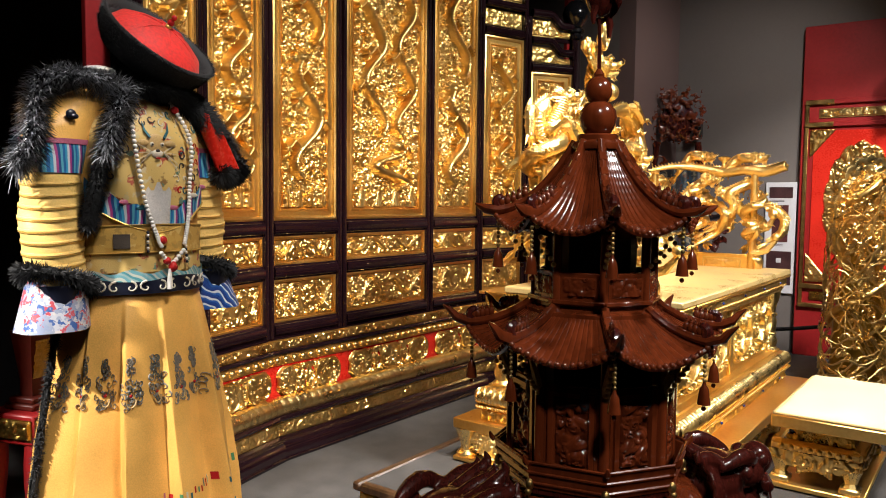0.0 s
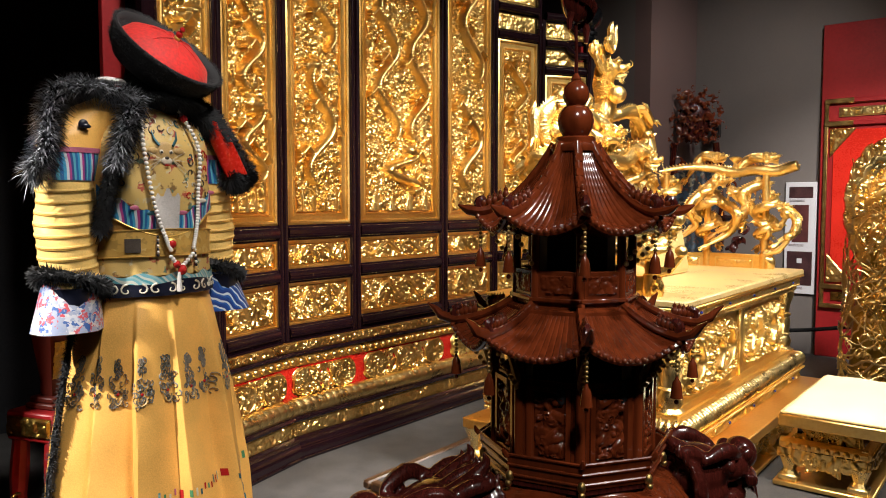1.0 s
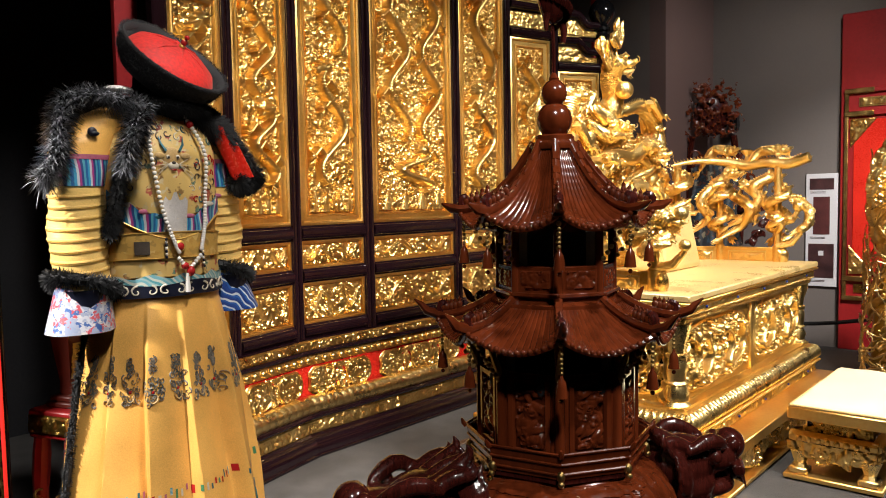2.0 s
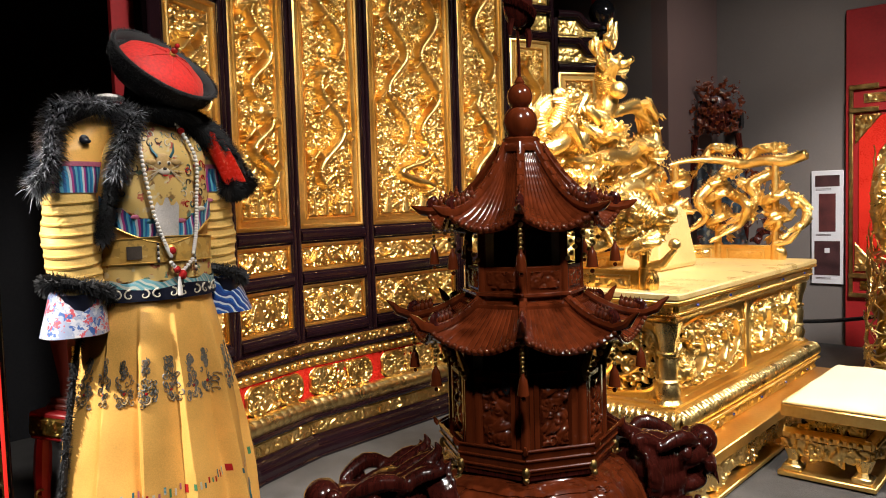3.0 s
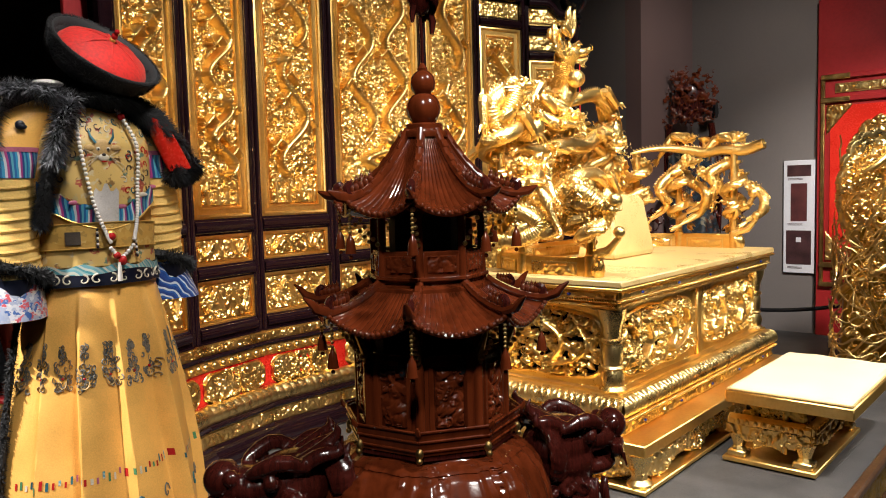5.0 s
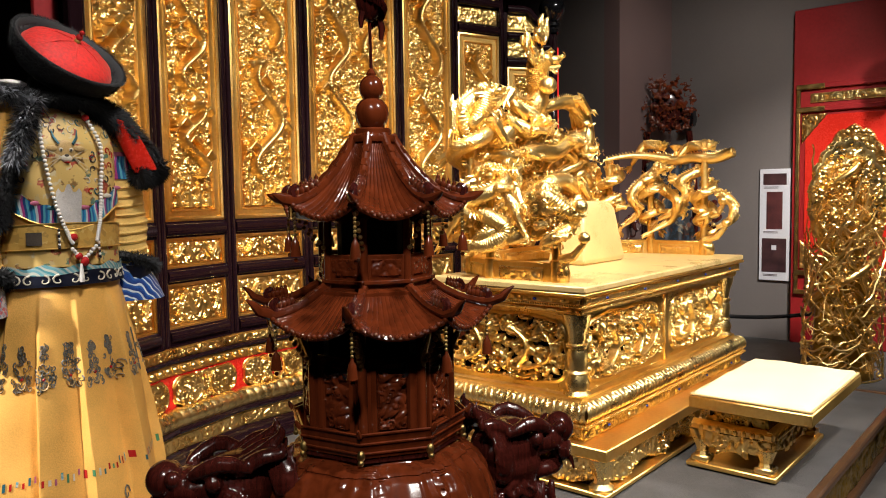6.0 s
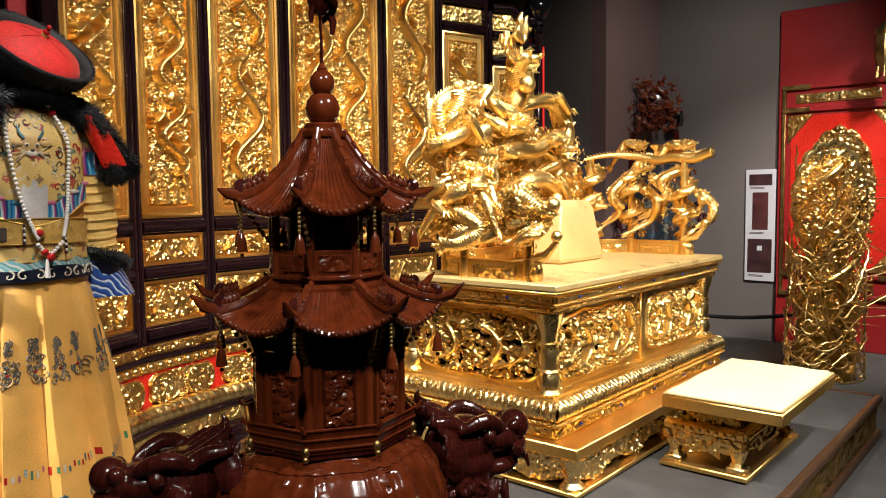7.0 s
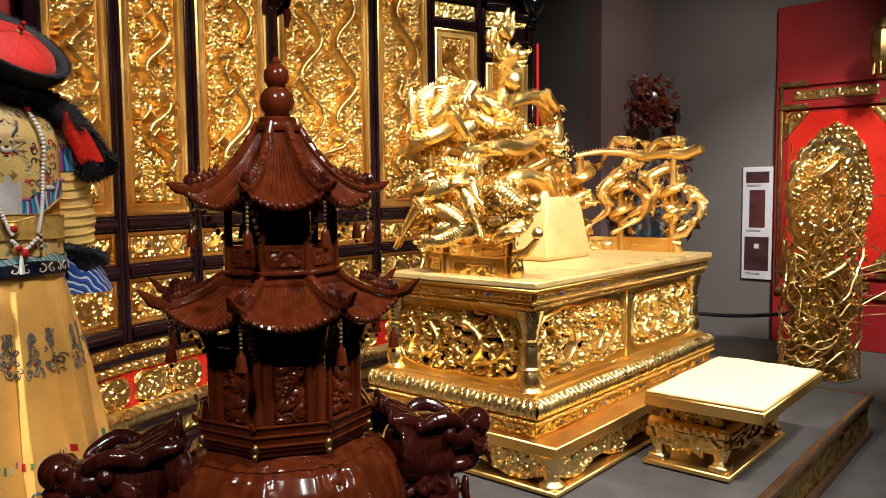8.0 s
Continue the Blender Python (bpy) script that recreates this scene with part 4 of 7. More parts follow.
    # rails round the seat
    def rail(m, L, hz=0.10):
        f = Geo().box(0, L, -0.012, 0.012, 0.714, 0.714 + hz, 0.003, m)
        o = part("rail_panel", f, GOLD_FLAT, t, "plain gilded rail panel")
        h = carve(L * 0.6, hz * 0.5, 0.004, rng, 0.018, 1.1)
        part("inlay", relief(h, L * 0.6, hz * 0.5, 0.012, None, m @ pose(L * 0.2, -0.0125, 0.714 + hz * 0.25)), GOLD, o, "carved scroll inlay")
        back = m @ pose(L, 0, 0, 0, 0, 180)
        part("inlay", relief(h, L * 0.6, hz * 0.5, 0.012, None, back @ pose(L * 0.2, -0.0125, 0.714 + hz * 0.25)), GOLD, o, "carved scroll inlay")
        part("inlay_frame", frame_geo(L * 0.66, hz * 0.62, 0.006, [(0, 0), (0, 0.006), (1, 0.006), (1, 0)], back @ pose(L * 0.17, -0.012, 0.714 + hz * 0.19)), GOLD_PALE, o)
        part("inlay_frame", frame_geo(L * 0.66, hz * 0.62, 0.006, [(0, 0), (0, 0.006), (1, 0.006), (1, 0)], m @ pose(L * 0.17, -0.012, 0.714 + hz * 0.19)), GOLD_PALE, o)

    ring = [(0.085, 0.17), (0.075, 0.47), (0.19, 0.66), (0.42, 0.76), (1.20, 0.76), (1.43, 0.66), (1.545, 0.47), (1.535, 0.17)]
    for a, b in zip(ring, ring[1:]):
        L = math.dist(a, b)
        m = Matrix.Translation((b[0], b[1], 0)) @ Matrix.Rotation(math.atan2(a[1] - b[1], a[0] - b[0]), 4, "Z")
        rail(m, L)
    heights = [1.10, 1.16, 1.26, 1.42, 1.42, 1.26, 1.16, 1.26]
    for (x, y), z in zip(ring, heights):
        part("post", Geo().lathe([(0.024, 0.712), (0.024, 0.82), (0.018, 0.825), (0.018, z - 0.03), (0.023, z - 0.025), (0.023, z - 0.012), (0.018, z - 0.008), (0.01, z)], 14, pose(x, y, 0)), GOLD_FLAT, t, "round gilded post")
    for i, s in ((0, 1), (7, -1)):
        x, y = ring[i]
        fused(part("post_bracket", cloud((x, y - 0.03, 0.77), 0.036, 14, rng).ball((x, y - 0.03, 0.77), 0.032, 10, 1, 0.8, 1.4), GOLD, t, "carved scroll bracket"), 0.007, 1)

    # openwork carving that fills the back behind the dragons
    tall = {1: 1.02, 2: 1.24, 3: 1.42, 4: 1.40, 5: 1.14}
    for i in range(1, 5):
        a, b = ring[i], ring[i + 1]
        L = math.dist(a, b)
        m = Matrix.Translation((b[0], b[1] + 0.03, 0.815)) @ Matrix.Rotation(math.atan2(a[1] - b[1], a[0] - b[0]), 4, "Z")
        za, zb = tall[i + 1] - 0.815, tall[i] - 0.815
        H, n = max(za, zb) + 0.05, 0.005
        h = carve(L, H, n, rng, 0.055, 0.5, (0.4, 1.0))
        zz, xx = np.mgrid[0:H:h.shape[0] * 1j, 0:1:h.shape[1] * 1j]
        h = np.where(zz < za + (zb - za) * xx + 0.03 * np.sin(xx * L * 60 + i), h, 0)
        for mm, hh in ((m, h), (m @ pose(L, 0.002, 0, 0, 0, 180), h[:, ::-1])):
            part("openwork_panel", relief(hh, L, H, 0.05, 0.14, mm), GOLD, t, "openwork of gilded clouds")

    # dragons: one great head on the crest, others that coil round the posts
    def put(name, g, lab):
        o = part(name, g, GOLD_SOFT, t, lab)
        if "cloud" in name:
            fused(tagged(o, kind="stuff"), 0.006, 1)

    def coil(cx, cy, r, za, zb, turns, start, n=9):
        return [(cx + r * math.cos(start + 2 * math.pi * turns * i / n), cy + r * math.sin(start + 2 * math.pi * turns * i / n), za + (zb - za) * i / n) for i in range(n + 1)]

    put("crest_dragon", dragon([(0.60, 0.78, 1.30), (0.64, 0.72, 1.40), (0.74, 0.71, 1.47), (0.82, 0.72, 1.56), (0.83, 0.74, 1.66), (0.86, 0.73, 1.73)], 0.05, 0.088, rng, 110, (0.45, 0.7), gaze=(0.75, -0.65, 0.08)), "great gilded dragon that crowns the throne back")
    for k in range(30):
        a = -0.35 + 1.7 * ((k * 0.618) % 1)
        b = Vector((0.83 - 0.05 * (k / 29), 0.72 + 0.03 * math.sin(k * 2.1), 1.70 + 0.05 * (k % 3)))
        d = Vector((-math.sin(a) * 0.75, 0.15 * math.sin(k * 2.1), math.cos(a)))
        L = 0.075 + 0.03 * math.sin(k * 1.7)
        put("mane_lock", Geo().sweep(smooth_path([b, b + d * L * 0.5 + Vector((0.012, 0, 0.0)), b + d * L + Vector((-0.006, 0, 0.012)), b + d * L * 1.1 + Vector((0.012, 0, 0.02))], 10), [0.014, 0.017, 0.019, 0.02, 0.02, 0.018, 0.016, 0.013, 0.009, 0.003], 7, 0.7), "flaming gilded mane lock")
    few, more = (0.35, 0.7), (0.2, 0.4, 0.6, 0.8)
    # coils round every post, with a head that looks out
    for (px, py), za, zb, r, body_r, head, gaze in (
            (ring[0], 0.85, 1.02, 0.05, 0.032, 0.07, (-0.35, -1, -0.15)), (ring[1], 0.85, 1.16, 0.06, 0.036, 0.062, (-0.5, -0.8, 0)),
            (ring[2], 0.86, 1.38, 0.07, 0.04, 0.066, (-0.5, -0.8, 0.1)), (ring[3], 0.86, 1.44, 0.075, 0.042, 0.07, (-0.3, -0.9, 0)),
            (ring[4], 0.88, 1.26, 0.07, 0.036, 0.062, (-0.2, -0.9, 0)), (ring[5], 0.86, 1.2, 0.06, 0.034, 0.056, (0, -0.9, 0)),
            (ring[6], 0.86, 1.14, 0.05, 0.029, 0.05, (-0.3, -0.9, 0)), (ring[7], 0.86, 1.12, 0.045, 0.027, 0.048, (0, -1, 0))):
        turns = (zb - za) / (body_r * 4.4)
        put("post_dragon", dragon(coil(px, py, r, za, zb, turns, 0.6 + px * 3, int(9 * turns)), body_r * 0.8, head, rng, 110, more, gaze), "scaly gilded dragon coiled round a post")
    # thick dragons that link the posts in level waves
    for path, body_r, head, gaze in (
            ([(0.67, 0.70, 1.52), (0.48, 0.68, 1.52), (0.36, 0.67, 1.48), (0.24, 0.66, 1.48), (0.15, 0.67, 1.42), (0.18, 0.66, 1.34), (0.22, 0.62, 1.42), (0.24, 0.60, 1.50)], 0.05, 0.066, (0.2, -0.9, 0.1)),
            ([(0.16, 0.72, 1.26), (0.19, 0.66, 1.31), (0.25, 0.63, 1.36), (0.34, 0.63, 1.32), (0.46, 0.66, 1.35), (0.44, 0.70, 1.42), (0.36, 0.70, 1.43)], 0.055, 0.06, (-0.3, -0.9, -0.1)),
            ([(0.75, 0.70, 1.45), (0.87, 0.68, 1.50), (1.03, 0.68, 1.53), (1.16, 0.68, 1.49), (1.21, 0.68, 1.41), (1.14, 0.64, 1.34), (1.02, 0.62, 1.33)], 0.055, 0.062, (-0.5, -0.8, -0.1)),
            ([(0.28, 0.70, 1.18), (0.33, 0.66, 1.25), (0.48, 0.63, 1.24), (0.64, 0.62, 1.27), (0.81, 0.62, 1.27), (0.96, 0.62, 1.33), (1.06, 0.62, 1.30)], 0.048, 0.066, (0.5, -0.9, -0.1)),
            ([(0.50, 0.72, 0.92), (0.58, 0.66, 1.02), (0.61, 0.62, 1.07), (0.72, 0.60, 1.12), (0.87, 0.60, 1.13), (0.99, 0.60, 1.07), (0.92, 0.58, 1.0)], 0.05, 0.066, (-0.5, -0.8, -0.2)),
            ([(0.30, 0.70, 0.94), (0.36, 0.62, 1.02), (0.44, 0.60, 1.12), (0.36, 0.58, 1.18), (0.26, 0.58, 1.12), (0.20, 0.56, 1.05)], 0.044, 0.062, (-0.4, -0.9, 0)),
            ([(0.08, 0.72, 0.88), (0.06, 0.66, 0.94), (0.05, 0.58, 1.01), (0.04, 0.46, 0.99), (0.05, 0.37, 0.93), (0.03, 0.44, 0.88), (0.03, 0.52, 0.875)], 0.042, 0.052, (-0.5, 0.7, -0.2)),
            ([(0.10, 0.42, 1.10), (0.06, 0.36, 1.05), (0.08, 0.28, 0.93), (0.08, 0.22, 0.95), (0.09, 0.17, 0.99)], 0.042, 0.074, (0.3, -1, -0.1)),
            ([(0.34, 0.74, 1.42), (0.42, 0.70, 1.40), (0.54, 0.66, 1.38), (0.62, 0.64, 1.36), (0.68, 0.62, 1.40)], 0.046, 0.068, (-0.2, -0.9, 0)),
            ([(1.20, 0.70, 0.94), (1.24, 0.64, 0.88), (1.30, 0.62, 0.92), (1.28, 0.62, 1.0), (1.36, 0.60, 1.04)], 0.034, 0.04, (0.5, -0.5, 0.4))):
        put("back_dragon", dragon(path, body_r * 0.72, head, rng, 120, more, gaze), "thick scaly gilded dragon in the throne back")
    for path, body_r, head, gaze in (
            ([(1.40, 0.68, 1.25), (1.48, 0.58, 1.27), (1.53, 0.46, 1.265), (1.545, 0.34, 1.24), (1.54, 0.22, 1.25), (1.535, 0.12, 1.24), (1.53, 0.02, 1.27)], 0.026, 0.01, (0, -1, 0.2)),
            ([(1.54, 0.34, 1.22), (1.54, 0.26, 1.30), (1.54, 0.16, 1.31)], 0.022, 0.046, (-0.2, -0.9, 0.1)),
            ([(1.54, 0.58, 1.22), (1.53, 0.50, 1.32), (1.54, 0.42, 1.32)], 0.022, 0.046, (-0.3, -0.9, 0.1)),
            ([(1.53, 0.42, 0.92), (1.55, 0.32, 0.98), (1.52, 0.26, 1.08), (1.55, 0.34, 1.14)], 0.024, 0.044, (-0.3, -0.9, 0)),
            ([(1.50, 0.44, 0.86), (1.56, 0.36, 0.92), (1.50, 0.30, 1.02), (1.56, 0.40, 1.08), (1.52, 0.48, 1.14)], 0.026, 0.05, (-0.4, -0.9, 0)),
            ([(1.56, 0.20, 0.86), (1.50, 0.14, 0.94), (1.56, 0.22, 1.02), (1.50, 0.28, 1.12), (1.55, 0.20, 1.18)], 0.026, 0.05, (-0.2, -0.9, 0)),
            ([(1.46, 0.60, 0.88), (1.50, 0.52, 0.96), (1.46, 0.54, 1.06), (1.52, 0.46, 1.16), (1.50, 0.40, 1.20)], 0.026, 0.05, (-0.4, -0.9, 0)),
            ([(1.53, 0.10, 0.88), (1.55, 0.04, 0.92), (1.53, 0.02, 1.0), (1.55, 0.09, 1.06)], 0.022, 0.04, (-0.3, -0.9, 0)),
            ([(0.07, 0.44, 0.92), (0.05, 0.34, 0.90), (0.10, 0.26, 0.98), (0.05, 0.20, 1.06), (0.09, 0.12, 1.0)], 0.032, 0.055, (-0.2, -1, -0.2))):
        put("arm_dragon", dragon(path, body_r, head, rng, 90, few if head > 0.02 else (), gaze, head > 0.02), "scaly gilded dragon on the arm of the throne")
    for s in (-1, 1):
        c = 0.81
        for y, z, r in ((0.07, 1.025, 0.027), (0.055, 0.91, 0.022)):
            put("ball_ornament", Geo().sweep([(c + s * 0.72, 0.17, z - 0.09), (c + s * 0.72, 0.10, z - 0.07), (c + s * 0.72, y, z - 0.02)], [0.02, 0.017, 0.011], 8).ball((c + s * 0.72, y, z), r, 14), "gilded ball on a curled stem")
    put("cup_ornament", Geo().lathe([(0.012, 1.24), (0.01, 1.29), (0.03, 1.31), (0.032, 1.318), (0.012, 1.325)], 12, pose(1.545, 0.33, 0)), "small gilded cup on the arm")
    for x, y, z, r in ((0.78, 0.64, 1.59, 0.042), (0.36, 0.52, 0.98, 0.026), (0.62, 0.56, 1.10, 0.03), (0.24, 0.50, 1.2, 0.024)):
        put("dragon_pearl", Geo().ball((x, y, z), r, 18), "smooth gilded pearl")
    for k in range(46):
        x = 0.14 + 1.2 * ((k * 0.618) % 1)
        z = 0.88 + (1.56 - 0.3 * abs(x - 0.7) - 0.93) * rng.random()
        put("cloud_scroll", cloud((x, 0.74 - 0.55 * max(0, abs(x - 0.81) - 0.33) + rng.uniform(-0.07, 0.05), z), rng.uniform(0.035, 0.06), 9, rng, 0.6), "gilded cloud scrolls")
    for k in range(14):
        x = 0.22 + 1.05 * ((k * 0.618 + 0.3) % 1)
        z = 0.92 + 0.52 * ((k * 0.382) % 1)
        y = 0.68 - 0.55 * max(0, abs(x - 0.81) - 0.36)
        q = [(x + 0.06 * math.sin(i * 1.3 + k), y + 0.04 * math.cos(i * 1.3), z - 0.05 + 0.035 * i) for i in range(5)]
        put("small_dragon", dragon(q, 0.022, 0.048, rng, 60, few, (rng.uniform(-0.8, 0.3), -0.9, rng.uniform(-0.3, 0.3))), "small gilded dragon among the clouds")
    for s in (-1, 1):
        for k in range(7):
            put("cloud_scroll", cloud((0.81 + s * 0.73, 0.16 + 0.055 * k, 0.90 + 0.34 * ((k * 0.618) % 1)), 0.05, 10, rng, 0.7), "gilded cloud scrolls")
    return t


build_throne()

s = part("seat_mat", Geo().box(0.0, 1.635, 0.0, 0.72, 0.7145, 0.742, 0.006), CREAM, None)
tagged(s, "thin gold-cream silk mat covering the throne seat", "seat mat")
g = Geo()
rows = []
for z, hw, y0, y1 in ((0.742, 0.19, 0.40, 0.58), (0.76, 0.2, 0.39, 0.585), (0.9, 0.175, 0.41, 0.57), (1.0, 0.15, 0.42, 0.55), (1.035, 0.12, 0.44, 0.53)):
    rows.append([(0.88 - hw, y0, z), (0.88 + hw, y0, z), (0.88 + hw, y1, z), (0.88 - hw, y1, z)])
vs = [p for r in rows for p in r]
g.add(vs, [(k * 4 + j, k * 4 + (j + 1) % 4, k * 4 + 4 + (j + 1) % 4, k * 4 + 4 + j) for k in range(4) for j in range(4)] + [(3, 2, 1, 0), (16, 17, 18, 19)])
s = part("back_cushion", g, CREAM, None)
bv = s.modifiers.new("soft", "BEVEL")
bv.width, bv.segments = 0.012, 3
tagged(s, "gold-cream silk back cushion on the throne seat", "cushion")


# ---- the footstool ----
def build_stool():
    x0, x1, y0, y1 = 0.445, 1.195, -0.64, -0.195
    t = thing("footstool", (x0 + x1) / 2, (y0 + y1) / 2, 0, 0, "gilded carved footstool on the dais before the throne", "footstool")
    t.matrix_basis = pose(0, 0, 0)
    rng = random.Random(31)
    part("top_board", Geo().box(x0, x1, y0, y1, 0.245, 0.29, 0.004), GOLD_FLAT, t)
    part("ground_board", Geo().box(x0 + 0.04, x1 - 0.04, y0 + 0.13, y1 + 0.025, 0.0, 0.02, 0.004), GOLD_FLAT, t)
    a0, a1, b0, b1 = x0 + 0.075, x1 - 0.075, y0 + 0.17, y1 - 0.015
    # black core, painted shade behind the stool's pierced band
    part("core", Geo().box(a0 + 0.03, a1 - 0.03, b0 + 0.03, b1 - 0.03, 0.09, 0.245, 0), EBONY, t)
    for m, L in ((pose(a0, b0, 0), a1 - a0), (pose(a0, b1, 0, 0, 0, -90), b1 - b0), (pose(a1, b0, 0, 0, 0, 90), b1 - b0)):
        h = carve(L, 0.06, 0.004, rng, 0.024, 1.0)
        part("pierced_band", relief(h, L, 0.06, 0.02, 0.12, m @ pose(0, 0.012, 0.185)), GOLD_DEEP, t, "pierced scroll band")
        n = int(L / 0.03)
        g = bar_profile(L + 0.04, [(0.0, 0.145), (0.018, 0.147), (0.03, 0.155), (0.03, 0.172), (0.016, 0.184), (0, 0.186)], m @ pose(-0.02, 0, 0))
        o = part("moulding", g, GOLD_FLAT, t)
        g = Geo()
        for i in range(n):
            g.ball((L * (i + 0.5) / n, -0.03, 0.163), 0.013, 7, 0.9, 0.6, 1, m)
        tagged(part("petal_moulding", g, GOLD, o), kind="stuff")
        h = carve(L + 0.06, 0.085, 0.004, rng, 0.03, 1.1)
        ny, nx = h.shape
        zz, xx = np.mgrid[0:1:ny * 1j, 0:1:nx * 1j]
        cut = 0.25 + 0.33 * np.abs(np.cos(xx * math.pi * 2)) ** 1.2 - 0.35 * (np.abs(xx - 0.5) < 0.18)
        h = np.where(zz > cut, np.maximum(h, 0.25), 0)
        part("apron", relief(h, L + 0.06, 0.085, 0.03, 0.1, m @ pose(-0.03, -0.01, 0.062)), GOLD, t, "scalloped carved apron")
    for x in (a0 + 0.01, a1 - 0.01):
        for y in (b0 + 0.01, b1 - 0.01):
            part("foot", Geo().box(x - 0.035, x + 0.035, y - 0.035, y + 0.035, 0.02, 0.045, 0.008).lathe([(0.03, 0.045), (0.022, 0.06), (0.03, 0.085), (0.04, 0.11)], 8, pose(x, y, 0)), GOLD_PALE, t)
    nx, ny = 36, 26
    u, v = np.meshgrid(np.linspace(-1, 1, nx), np.linspace(-1, 1, ny))
    d = np.clip((1 - np.maximum(np.abs(u) ** 8, np.abs(v) ** 8)), 0, 1) ** 0.35
    wob = 0.002 * np.sin(u * 7 + v * 3) + 0.002 * np.sin(v * 9 - u * 2)
    g = Geo().sheet(np.stack([(x0 + x1) / 2 + u * ((x1 - x0) / 2 - 0.006), (y0 + y1) / 2 + v * ((y1 - y0) / 2 - 0.006), 0.2905 + d * (0.026 + wob)], -1))
    pad = part("stool_pad", g, CREAM_PALE, None)
    e = 0.008
    edge = [(x0 + e, y0 + e), (x1 - e, y0 + e), (x1 - e, y1 - e), (x0 + e, y1 - e), (x0 + e, y0 + e)]
    for (xa, ya), (xb, yb) in zip(edge, edge[1:]):
        part("piping", Geo().sweep([(xa, ya, 0.2955), (xb, yb, 0.2955)], 0.005, 8), CREAM, pad, "gold-cream piped edge")
    tagged(pad, "pale cream silk pad lying on the footstool", "cushion")


build_stool()

# ---- the pagoda censer ----


END = unit_ball("tile_end", ROSEWOOD, 6)
BEAST = Geo().ball((0, 0, 0.002), 0.0062, 7, 1, 1, 1.3).ball((0.002, 0, 0.011), 0.0042, 6).sweep([(0, 0, 0.013), (0.001, 0, 0.019)], [0.002, 0.0006], 4).mesh("ridge_beast")
BEAST.materials.append(ROSEWOOD)
BEAST.shade_smooth()


